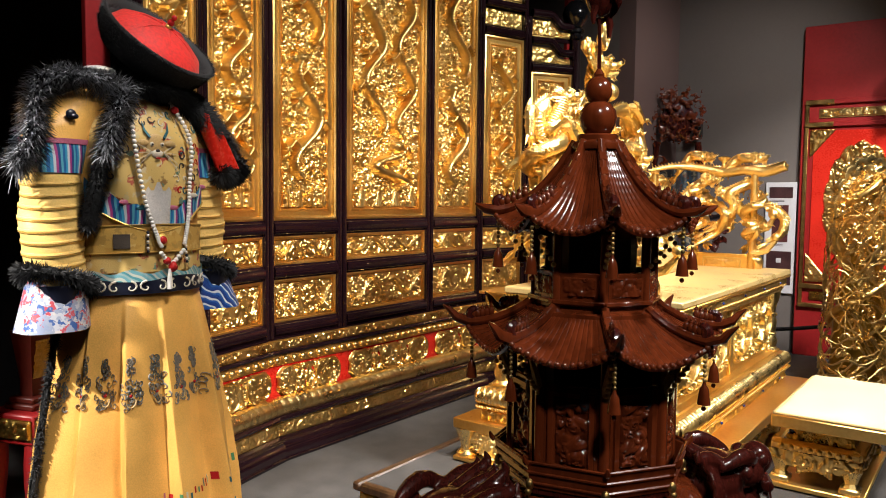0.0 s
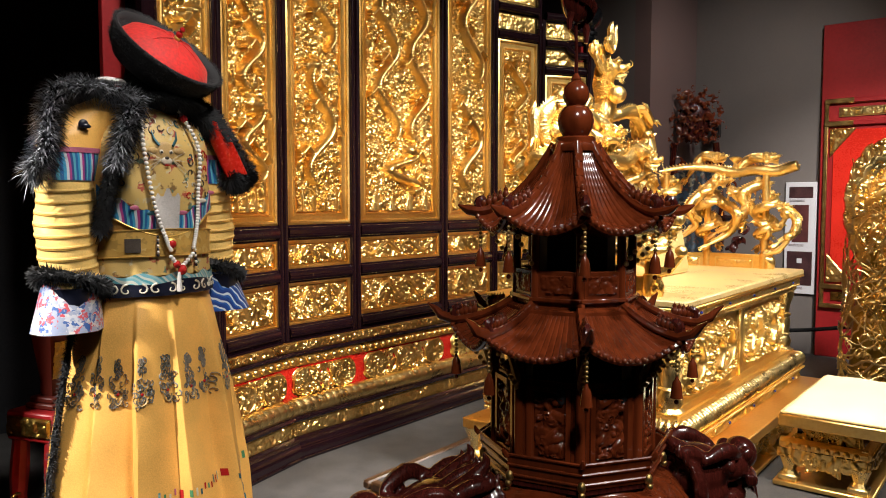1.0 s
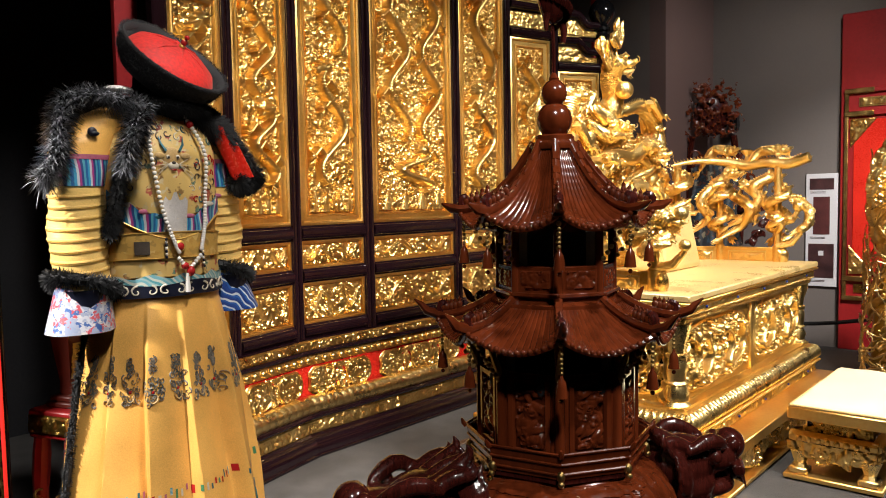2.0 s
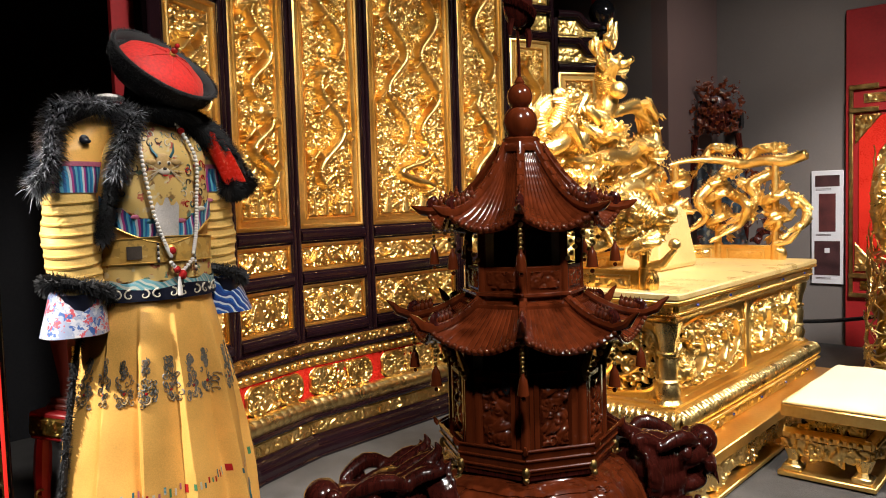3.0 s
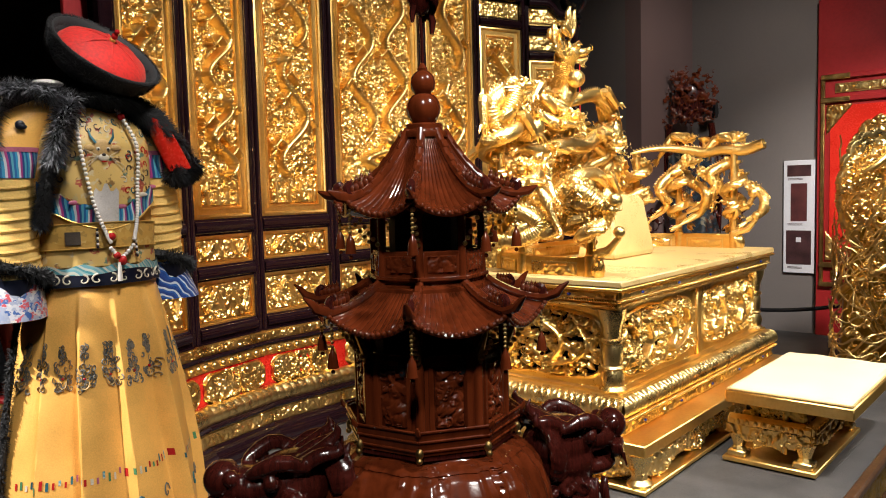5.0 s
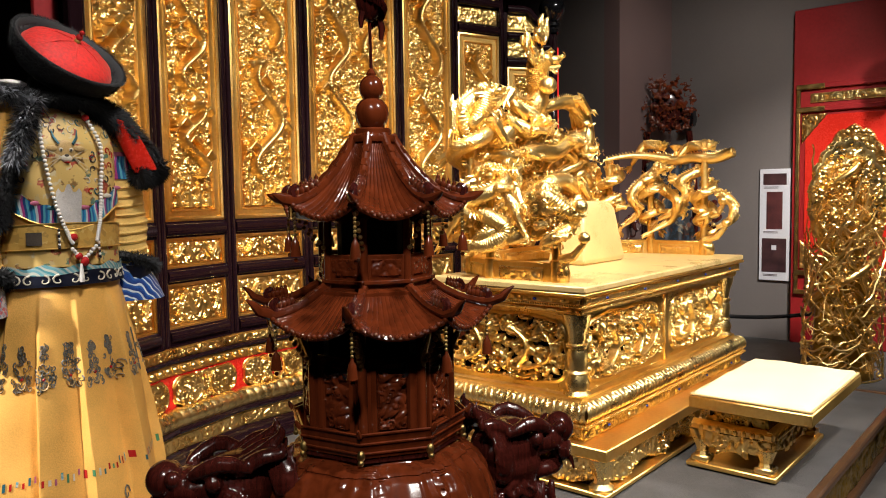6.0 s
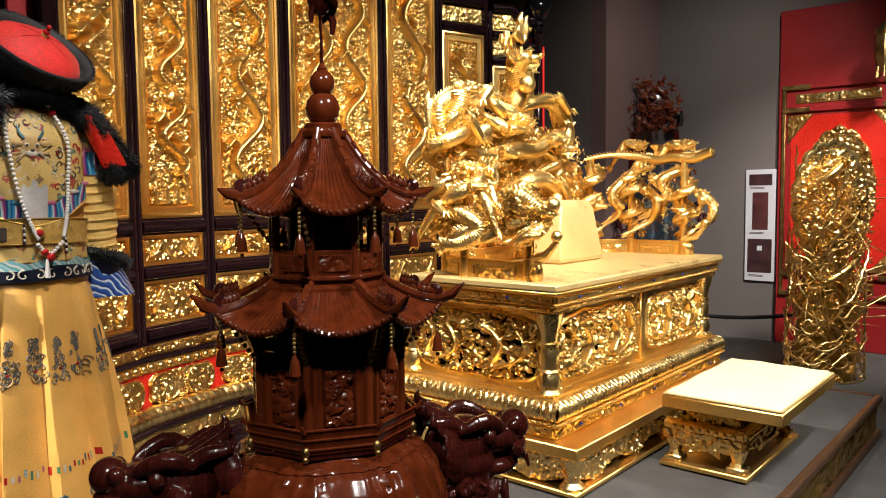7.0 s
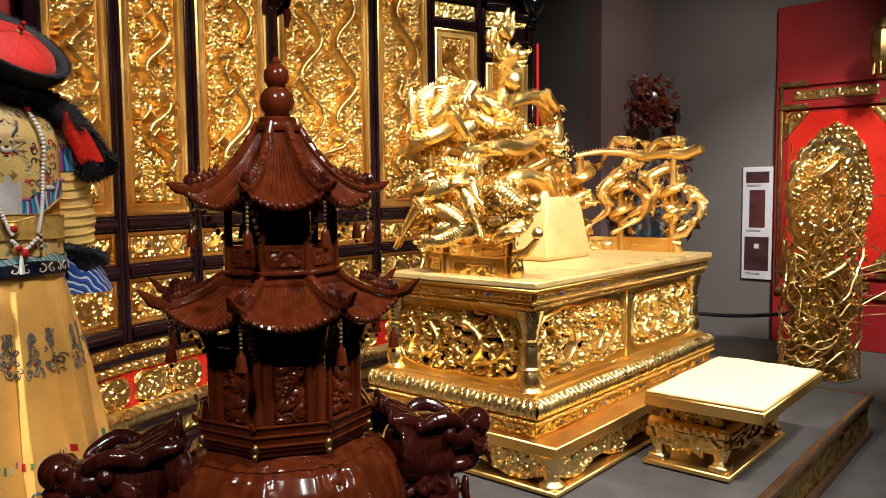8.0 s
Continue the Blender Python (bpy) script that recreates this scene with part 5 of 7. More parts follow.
def build_pagoda():
    cx, cy, TURN = -1.309, -0.281, 34.2
    t = thing("pagoda_censer", cx, cy, FLOOR, TURN, "polished rosewood pagoda-shaped censer on a round pot with dragon handles", "censer")
    rng = random.Random(41)

    def corner(k, r, z):
        a = math.pi / 4 * k
        return Vector((r * math.cos(a), r * math.sin(a), z))

    def hexa(name, prof, mat, lab="", parent=t):
        return part(name, Geo().lathe(prof, 8), mat, parent, lab, True)

    def roof(r0, z0, r1, z1, sag, rows, courses, tip_r, tip_z, deep):
        """Eight curved sides of ribbed tiles, ridges that sweep up into horns, and bells under the corners."""
        def prof(q):
            return r0 + (r1 - r0) * q ** 1.04, z0 + (z1 - z0) * (1 - (1 - q) ** 1.9)
        for k in range(8):
            n, mrows = rows * 6 + 1, courses * 4 + 1
            grid = np.zeros((mrows, n, 3))
            for i in range(mrows):
                q = i / (mrows - 1)
                r, z = prof(q)
                a, b = corner(k, r, z), corner(k + 1, r, z)
                for j in range(n):
                    s = j / (n - 1)
                    p = a.lerp(b, s)
                    bow = 4 * s * (1 - s)
                    groove = abs((s * rows + 0.5) % 1 - 0.5)
                    rib = 1 - math.exp(-(groove / 0.1) ** 2)
                    step = 1 if (i % 4) else 0
                    p.z -= sag * bow * q ** 2
                    out = Vector((p.x, p.y, 0)).normalized()
                    p -= out * (0.006 * bow * q)
                    p += Vector((out.x * 0.5, out.y * 0.5, 0.85)) * (deep * rib + 0.25 * deep * step)
                    grid[i, j] = p
            side = part("roof_side", Geo().sheet(grid, None, True), ROSEWOOD, t, "ribbed roof side of carved tiles")
            under = np.zeros((2, 13, 3))
            eave = Geo()
            for j in range(13):
                s = j / 12
                p = corner(k, r1, z1).lerp(corner(k + 1, r1, z1), s)
                bow = 4 * s * (1 - s)
                out = Vector((p.x, p.y, 0)).normalized()
                p.z -= sag * bow
                p -= out * 0.006 * bow
                under[0, j] = p - Vector((0, 0, 0.002))
                under[1, j] = (p.x * 0.62, p.y * 0.62, p.z - 0.028 + sag * bow * 0.6)
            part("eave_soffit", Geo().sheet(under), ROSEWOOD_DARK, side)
            part("eave_edge", Geo().sweep([Vector(p) for p in under[0]], 0.0045, 6), ROSEWOOD, side)
            ends = []
            for j in range(rows):
                s = (j + 0.5) / rows
                p = corner(k, r1, z1).lerp(corner(k + 1, r1, z1), s)
                bow = 4 * s * (1 - s)
                out = Vector((p.x, p.y, 0)).normalized()
                p.z -= sag * bow - 0.002
                p -= out * (0.006 * bow - 0.003)
                ends.append(p)
            pieces("tile_end", END, ends, side, [0.0052] * rows)
            pts = [corner(k, *prof(i / 14)) + Vector((0, 0, 0.007)) for i in range(15)]
            pts += [corner(k, r1 + (tip_r - r1) * 0.5, z1 + (tip_z - z1) * 0.3 + 0.004), corner(k, tip_r * 0.95, z1 + (tip_z - z1) * 0.72), corner(k, tip_r, tip_z)]
            ridge = part("ridge", Geo().sweep(pts, [0.007] * 12 + [0.0078, 0.0085, 0.009, 0.008, 0.0055, 0.0015], 8, 1.25), ROSEWOOD, t, "curved ridge ending in an upturned horn")
            for i in range(2, 13, 2):
                part("ridge_tile", Geo().box(-0.009, 0.009, -0.0066, 0.0066, -0.004, 0.0082, 0.0015, aim(pts[i], pts[i + 1] - pts[i - 1])), ROSEWOOD, ridge)
            out = corner(k, 1, 0)
            e = corner(k, r1 * 0.955, prof(0.955)[1])
            part("ridge_scroll", Geo().sweep(smooth_path([e + Vector((0, 0, 0.004)), e + out * 0.008 + Vector((0, 0, 0.022)), e - out * 0.002 + Vector((0, 0, 0.03)), e - out * 0.006 + Vector((0, 0, 0.022))], 10), [0.0075, 0.008, 0.008, 0.0078, 0.0075, 0.007, 0.006, 0.005, 0.004, 0.003], 7), ROSEWOOD_DARK, ridge, "curled end of the ridge")
            pieces("ridge_beast", BEAST, [pts[i] + Vector((0, 0, 0.012)) for i in (9, 10, 11, 12, 13)], ridge)
            hang = corner(k, r1 * 0.97, z1 - 0.012)
            g = Geo()
            for i in range(6):
                g.ball(hang - Vector((0, 0, 0.006 + 0.0075 * i)), 0.0034, 5)
            part("chain", g, BRONZE, ridge, "short bead chain")
            zb = hang.z - 0.052
            g = Geo().lathe([(0.0105, zb - 0.03), (0.010, zb - 0.026), (0.0085, zb - 0.014), (0.007, zb - 0.005), (0.0035, zb), (0.002, zb + 0.006)], 12, pose(hang.x, hang.y, 0)).ball((hang.x, hang.y, zb - 0.037), 0.004, 6)
            part("bell", g, ROSEWOOD, ridge, "small rosewood bell")

    # spire: two balls, rod and a carved bird
    g = Geo().lathe([(0.046, 1.176), (0.048, 1.182), (0.046, 1.188), (0.036, 1.192), (0.036, 1.2), (0.033, 1.203)], 28)
    part("spire_collar", g, ROSEWOOD, t, "turned collar")
    part("spire_ball", Geo().lathe([(0.014, 1.2), (0.024, 1.206), (0.0305, 1.218), (0.033, 1.231), (0.03, 1.245), (0.022, 1.256), (0.012, 1.261)], 28), ROSEWOOD, t, "polished ball")
    part("spire_ball", Geo().lathe([(0.01, 1.256), (0.017, 1.260), (0.0225, 1.269), (0.024, 1.280), (0.0215, 1.291), (0.015, 1.299), (0.009, 1.303), (0.01, 1.306), (0.007, 1.311), (0.004, 1.316)], 28), ROSEWOOD, t, "polished ball")
    part("spire_rod", Geo().sweep([(0, 0, 1.31), (0, 0, 1.36), (0.001, 0.002, 1.41)], [0.0035, 0.003, 0.003], 8), ROSEWOOD_DARK, t)
    g = Geo().ball((0.0, 0.0, 1.455), 0.026, 12, 1.0, 1.1, 2.0)
    for k in range(60):
        a, z = k * 2.4, 1.41 + 0.09 * ((k * 0.618) % 1)
        r = 0.026 * math.sqrt(max(0.05, 1 - ((z - 1.455) / 0.053) ** 2))
        p = Vector((r * math.cos(a), r * math.sin(a) * 1.1, z))
        g.sweep([p, p + Vector((0.005 * math.cos(a), 0.005 * math.sin(a), -0.006)), p + Vector((0.003 * math.cos(a), 0.003 * math.sin(a), -0.017))], [0.004, 0.006, 0.001], 5, 0.5)
    g.sweep([(0.012, -0.012, 1.42), (0.016, -0.02, 1.395), (0.014, -0.018, 1.372)], [0.008, 0.007, 0.004], 6)
    g.sweep([(-0.012, 0.01, 1.42), (-0.014, 0.014, 1.405), (-0.016, 0.014, 1.39)], [0.008, 0.006, 0.003], 6)
    part("spire_bird", g, ROSEWOOD_DARK, t, "carved bird on the spire")

    roof(0.038, 1.183, 0.176, 1.062, 0.026, 11, 14, 0.2126, 1.0806, 0.0017)
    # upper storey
    # solid black core paints the shade between the pillars
    hexa("upper_core", [(0.074, 0.9), (0.074, 1.06)], BLACK, "black core painted for the shade inside the upper storey")
    for k in range(8):
        p = corner(k, 0.104, 0)
        part("pillar", Geo().lathe([(0.009, 0.905), (0.008, 0.93), (0.0075, 1.05)], 10, pose(p.x, p.y, 0)), ROSEWOOD, t)
        a, b = corner(k, 0.105, 0), corner(k + 1, 0.105, 0)
        L = (b - a).length
        m = Matrix.Translation((a.x, a.y, 0)) @ Matrix.Rotation(math.atan2(b.y - a.y, b.x - a.x), 4, "Z")
        h = carve(L - 0.02, 0.036, 0.0018, rng, 0.011, 1.1)
        w = part("balustrade", Geo().box(0.006, L - 0.006, -0.004, 0.006, 0.905, 0.968, 0.002, m), ROSEWOOD, t)
        part("carving", relief(h, L - 0.02, 0.036, 0.008, None, m @ pose(0.01, -0.0045, 0.926)), ROSEWOOD, w)
        part("handrail", Geo().box(-0.004, L + 0.004, -0.012, -0.003, 0.914, 0.922, 0.002, m), ROSEWOOD, w)
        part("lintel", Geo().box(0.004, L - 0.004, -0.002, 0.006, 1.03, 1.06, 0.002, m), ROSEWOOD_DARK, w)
        g = Geo()
        for i in range(7):
            q = a.lerp(Vector((a.x * 1.5, a.y * 1.5, 0)), 1 - i / 6)
            part("strut_bead", Geo().ball((q.x, q.y, 1.045 - 0.075 * (i / 6) ** 0.8), 0.0045, 6), BRONZE, w, "brass bead")
    hexa("upper_deck", [(0.118, 0.885), (0.124, 0.89), (0.124, 0.9), (0.112, 0.906)], ROSEWOOD)
    roof(0.112, 0.902, 0.222, 0.862, 0.030, 14, 5, 0.268, 0.899, 0.0009)
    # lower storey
    # black core that paints the shade below the lower eave
    hexa("lower_core", [(0.108, 0.6), (0.108, 0.87)], BLACK, "black core painted for the shade inside the lower storey")
    for k in range(8):
        p = corner(k, 0.142, 0)
        part("pillar", Geo().lathe([(0.0105, 0.62), (0.0095, 0.64), (0.009, 0.855)], 10, pose(p.x, p.y, 0)), ROSEWOOD, t)
        a, b = corner(k, 0.141, 0), corner(k + 1, 0.141, 0)
        L = (b - a).length
        m = Matrix.Translation((a.x, a.y, 0)) @ Matrix.Rotation(math.atan2(b.y - a.y, b.x - a.x), 4, "Z")
        w = part("wall_panel", Geo().box(0.006, L - 0.006, -0.002, 0.006, 0.62, 0.785, 0.002, m), ROSEWOOD, t)
        part("panel_frame", frame_geo(L - 0.03, 0.135, 0.012, [(0, 0), (0, 0.006), (0.7, 0.006), (1, 0.001)], m @ pose(0.015, -0.002, 0.64)), ROSEWOOD, w)
        h = carve(L - 0.052, 0.108, 0.0018, rng, 0.017, 0.9, (0.3, 1.0))
        part("carving", relief(h, L - 0.052, 0.108, 0.012, None, m @ pose(0.026, -0.002, 0.653)), ROSEWOOD, w, "carved foliage panel")
        # no hole is cut; a black oval paints its shade
        part("keyhole_shade", Geo().ball((L - 0.032, -0.007, 0.765), 0.009, 8, 1, 0.3, 2.0, m), BLACK, w, "black oval painted for the shade of an opening")
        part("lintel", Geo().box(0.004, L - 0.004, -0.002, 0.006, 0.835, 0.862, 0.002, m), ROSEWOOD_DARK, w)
        g = Geo()
        for i in range(9):
            q = a.lerp(Vector((a.x * 1.42, a.y * 1.42, 0)), 1 - i / 8)
            g.ball((q.x, q.y, 0.85 - 0.09 * (i / 8) ** 0.8), 0.005, 5)
        g.sweep([(a.x * 1.01, a.y * 1.01, 0.76), (a.x * 1.06, a.y * 1.06, 0.79), (a.x * 1.2, a.y * 1.2, 0.83)], [0.006, 0.008, 0.003], 6)
        part("bracket", g, BRONZE, w, "brass bracket")
        # flared rail at the foot
        a, b = corner(k, 0.172, 0.655), corner(k + 1, 0.172, 0.655)
        c, d = corner(k, 0.163, 0.612), corner(k + 1, 0.163, 0.612)
        r = part("foot_rail", Geo().sheet(np.array([[c, d], [a, b], [corner(k, 0.165, 0.655), corner(k + 1, 0.165, 0.655)], [corner(k, 0.156, 0.612), corner(k + 1, 0.156, 0.612)]])), ROSEWOOD, t, "", )
        for q in (0.08, 0.5, 0.92):
            part("moulding", Geo().sweep([c.lerp(a, q) * 1.01, d.lerp(b, q) * 1.01], 0.0026, 6), ROSEWOOD, r)
        g = Geo().ball((c.x * 1.01, c.y * 1.01, 0.618), 0.0075, 8, 1, 1, 1.4).ball((c.x * 1.03, c.y * 1.03, 0.606), 0.006, 7)
        part("corner_cap", g, BRONZE, r, "brass corner cap")
        part("corner_horn", Geo().sweep([a, a + corner(k, 0.006, 0.006), a + corner(k, 0.009, 0.014)], [0.0055, 0.005, 0.002], 6), ROSEWOOD, r)
    hexa("lower_deck", [(0.13, 0.596), (0.16, 0.602), (0.16, 0.612), (0.13, 0.62)], ROSEWOOD_DARK)
    # pot
    n, rows = 240, 90
    prof = [(0.115, 0.612), (0.14, 0.604), (0.148, 0.595), (0.162, 0.588), (0.182, 0.572), (0.202, 0.545), (0.218, 0.505), (0.225, 0.46), (0.218, 0.4), (0.21, 0.34), (0.17, 0.29), (0.14, 0.27)]
    h = carve(1.4, 0.16, 0.0045, random.Random(43), 0.05, 0.9)
    grid = np.zeros((rows, n + 1, 3))
    zs, rs = np.array([p[1] for p in prof])[::-1], np.array([p[0] for p in prof])[::-1]
    s_len = np.linspace(0, len(prof) - 1, rows)
    for i in range(rows):
        r = float(np.interp(s_len[i], range(len(prof)), [p[0] for p in prof]))
        z = float(np.interp(s_len[i], range(len(prof)), [p[1] for p in prof]))
        for j in range(n + 1):
            a = 2 * math.pi * j / n
            lobes = 0.5 + 0.5 * math.cos(8 * a)
            c = h[int(i / rows * (h.shape[0] - 1)), int((j % n) / n * (h.shape[1] - 1))] * (16 < i < 75) * min(1, lobes * 2.2)
            rr = r + 0.022 * c + 0.004 * (24 <= i <= 27)
            grid[i, j] = (rr * math.cos(a), rr * math.sin(a), z)
    part("pot", Geo().sheet(grid, None, True), ROSEWOOD, t, "round rosewood pot with carved cartouches")
    part("stand", Geo().lathe([(0.2, FLOOR), (0.21, FLOOR + 0.05), (0.17, FLOOR + 0.1), (0.15, 0.1), (0.19, 0.2), (0.2, 0.24), (0.15, 0.275)], 32), ROSEWOOD_DARK, t, "turned stand")

    # two dragon-head handles
    for s in (1, -1):
        ang = radians(-29.7 - TURN) if s > 0 else radians(150.3 - TURN)
        m = Matrix.Rotation(ang, 4, "Z")
        V = lambda *p: m @ Vector(p)
        g = Geo()
        g.sweep(smooth_path([V(0.16, 0, 0.34), V(0.24, 0, 0.34), V(0.29, 0, 0.40), V(0.285, 0, 0.47), V(0.28, 0, 0.54)], 26), [0.062 + 0.006 * math.sin(i * 0.9) for i in range(26)], 14)
        g.ball((0.275, 0, 0.55), 0.068, 12, 1.15, 0.95, 0.85, m)
        g.ball((0.345, 0, 0.555), 0.05, 12, 1.25, 1.05, 0.7, m)
        g.ball((0.345, 0, 0.495), 0.046, 12, 1.35, 1.0, 0.5, m)
        g.sweep(smooth_path([V(0.385, -0.05, 0.53), V(0.415, 0, 0.535), V(0.385, 0.05, 0.53)], 9), 0.013, 7)
        # mane of short carved flames, and three taller ones that stand up behind the brow
        for i in range(70):
            a, q = i * 2.4, (i * 0.618) % 1
            n = Vector((-0.35 - 0.5 * q, math.cos(a) * 0.8, math.sin(a) * 0.8)).normalized()
            b = Vector((0.30 - 0.09 * q, 0.062 * math.cos(a), 0.545 + 0.052 * math.sin(a)))
            d = (n + Vector((-0.7, 0, 0.25))).normalized()
            k = rng.uniform(0.028, 0.05)
            g.sweep(smooth_path([V(*b), V(*(b + d * k * 0.5 + n * 0.006)), V(*(b + d * k)), V(*(b + d * k * 1.15 + Vector((0.0, 0, 0.012))))], 8), [0.012, 0.014, 0.0145, 0.014, 0.012, 0.009, 0.006, 0.002], 7, 0.7)
        for y, top in ((-0.045, 0.635), (-0.02, 0.655), (0.005, 0.645), (0.03, 0.66), (0.05, 0.635)):
            g.sweep(smooth_path([V(0.28, y, 0.585), V(0.23, y * 1.2, 0.61), V(0.195, y * 1.3, top - 0.02), V(0.2, y * 1.3, top)], 10), [0.012, 0.0145, 0.0155, 0.0155, 0.0145, 0.0125, 0.010, 0.008, 0.005, 0.002], 8, 0.8)
        for y in (-1, 1):
            # brow, eye, nostril
            g.sweep(smooth_path([V(0.25, y * 0.06, 0.588), V(0.30, y * 0.062, 0.607), V(0.345, y * 0.045, 0.59), V(0.36, y * 0.03, 0.58)], 9), [0.008, 0.013, 0.016, 0.017, 0.016, 0.014, 0.011, 0.008, 0.004], 7)
            g.ball(V(0.318, y * 0.057, 0.572), 0.0155, 9)
            g.ball(V(0.385, y * 0.03, 0.58), 0.016, 8)
            # small scrolls down the throat
            for j in range(9):
                x, z, r = 0.23 + 0.035 * (j % 3), 0.47 - 0.04 * (j // 3), 0.018
                g.sweep([V(x + r * (1 - i / 10) * math.cos(i * 0.8 + j), y * (0.056 + 0.0015 * i), z + r * (1 - i / 10) * math.sin(i * 0.8 + j)) for i in range(9)], 0.0075, 6)
            for j in range(4):
                g.sweep(smooth_path([V(0.36 - 0.02 * j, y * 0.04, 0.475), V(0.355 - 0.025 * j, y * 0.05, 0.44), V(0.37 - 0.025 * j, y * 0.045, 0.40), V(0.35 - 0.025 * j, y * 0.04, 0.375)], 9), [0.008, 0.011, 0.012, 0.012, 0.011, 0.009, 0.007, 0.005, 0.002], 6, 0.7)
        hnd = fused(part("dragon_handle", g, ROSEWOOD_DARK, t, "carved rosewood dragon head handle"), 0.0032, 2)
        part("pearl", Geo().ball(V(0.398, 0, 0.572), 0.034, 16), ROSEWOOD_DARK, hnd, "polished ball on the dragon's snout")
        part("pearl", Geo().ball(V(0.40, 0.0, 0.522), 0.026, 14), ROSEWOOD_DARK, hnd, "polished ball in the dragon's mouth")
        for i in range(26):
            a = math.pi * (0.1 + 0.8 * i / 25)
            b = V(0.405 + 0.02 * math.sin(a), 0.03 * math.cos(a), 0.512)
            part("beard_lock", Geo().sweep([b, b + m.to_3x3() @ Vector((0.006, 0.004 * math.cos(a), -0.026))], [0.0032, 0.0006], 4), ROSEWOOD_DARK, hnd)


build_pagoda()

# ---- the robe ----


def fur(paths, thick, count, length, rng, droop=0.4):
    """A soft fur edge: a core along each path and many thin strands round it."""
    g = Geo()
    for pts in paths:
        p = smooth_path(pts, 30)
        g.sweep(p, [thick * (0.5 + 0.16 * math.sin(math.pi * i / 29) + 0.12 * math.sin(i * 1.7)) for i in range(30)], 8)
        for k in range(count):
            i = rng.randrange(0, 29)
            c = p[i].lerp(p[i + 1], rng.random())
            d = Vector((rng.gauss(0, 1), rng.gauss(0, 1), rng.gauss(0, 1))).normalized()
            t = (p[i + 1] - p[i]).normalized()
            d = (d - t * d.dot(t) * 0.6).normalized()
            b = c + d * thick * 0.4
            e = b + d * (length + thick * 0.5) * rng.uniform(0.5, 1.3) + Vector((0, 0, -droop * length)) + t * length * 0.3 * rng.uniform(-1, 1)
            w = d.cross(t).normalized() * 0.0026
            mid = b.lerp(e, 0.55) + Vector((0, 0, droop * length * 0.3))
            g.add([b - w, b + w, mid + w * 0.7, mid - w * 0.7, e], [(0, 1, 2, 3), (3, 2, 4)])
    return g


def build_robe():
    rx, ry, turn = -1.29, 1.20, -5
    t = thing("court_robe", rx, ry, FLOOR, turn, "imperial yellow dragon court robe with fur trim on a dark stand", "robe")
    rng = random.Random(51)
    zs = [-0.14, 0.2, 0.5, 0.72, 0.80, 0.84, 0.92, 1.0, 1.12, 1.25, 1.33, 1.38]
    aa = [0.335, 0.298, 0.25, 0.208, 0.188, 0.181, 0.18, 0.182, 0.19, 0.19, 0.16, 0.08]
    bb = [0.27, 0.24, 0.195, 0.155, 0.135, 0.13, 0.125, 0.125, 0.13, 0.125, 0.10, 0.06]

    def surf(th, z, out=0.0, pleat=1.0):
        """The robe's skin at an angle from the front and a height; knife pleats below the waist."""
        a, b = float(np.interp(z, zs, aa)), float(np.interp(z, zs, bb))
        if z < 0.80 and pleat:
            q = min(1, (0.80 - z) / 0.45) ** 0.8
            ph = th * 11 / (2 * math.pi) + 0.13 * math.sin(th * 2.3 + 1) + 0.05 * math.sin(z * 4 + th)
            saw, deep = 1 - ph % 1, (0.75, 1.25, 0.6, 1.5, 0.9, 0.7, 1.3, 0.8, 1.1, 0.65, 1.0)[int(math.floor(ph)) % 11]
            fold = saw / 0.88 if saw < 0.88 else (1 - saw) / 0.12
            out += pleat * q * (0.052 * deep * fold ** 1.2 - 0.026) + 0.010 * q * math.sin(th * 5 + z * 5)
        elif z >= 0.80:
            out += 0.004 * math.sin(th * 9 + z * 22) * math.sin(z * 13)
        return Vector(((a + out) * math.sin(th), -(b + out) * math.cos(th), z))

    def patch(t0, t1, z0, z1, nt, nz, out, zt=None, zb=None, pleat=1.0):
        """A piece of the robe's surface; zt, zb bend its top and bottom edges."""
        grid = np.zeros((nz, nt, 3))
        for i in range(nz):
            for j in range(nt):
                th = t0 + (t1 - t0) * j / (nt - 1)
                lo = z0 + (zb(th) if zb else 0)
                hi = z1 + (zt(th) if zt else 0)
                grid[i, j] = surf(th, lo + (hi - lo) * i / (nz - 1), out, pleat)
        return Geo().sheet(grid)

    part("skirt", patch(-math.pi, math.pi, -0.14, 0.815, 420, 44, 0.0), YELLOW, t, "pleated imperial yellow silk skirt")
    part("bodice", patch(-math.pi, math.pi, 0.80, 1.38, 90, 40, 0.0), YELLOW, t, "yellow silk bodice")
    part("peplum", patch(-1.9, 1.9, 0.872, 0.925, 60, 8, 0.008), BROCADE, t, "embroidered band under the belt")
    part("waist_band", patch(-1.9, 1.9, 0.812, 0.852, 90, 6, 0.013, lambda th: 0.006 * math.sin(th * 4), None, 0), NAVY, t, "navy band with pale scrolls")
    part("teal_edge", patch(-1.9, 1.9, 0.852, 0.874, 90, 4, 0.013, lambda th: 0.006 * math.sin(th * 11), lambda th: 0.006 * math.sin(th * 4), 0), WAVEPALE, t, "pale teal embroidered wave edge")
    for k in range(13):
        th = -1.3 + 2.6 * k / 12
        s = 1 if k % 2 else -1
        q = [surf(th + (0.11 - 0.012 * a) * math.cos(a * 0.62 * s + 1.5), 0.832 + (0.017 - 0.0016 * a) * math.sin(a * 0.62 * s + 1.5), 0.0145, 0) for a in range(10)]
        part("band_scroll", Geo().sweep(q, [0.0034 - 0.0002 * a for a in range(10)], 5), PALETHREAD, t, "pale embroidered scroll")
    part("belt", patch(-2.6, 2.6, 0.922, 0.992, 80, 8, 0.012, lambda th: 0.012 * math.cos(th), lambda th: 0.006 * math.cos(th)), BROCADE_BELT, t, "gold brocade belt")
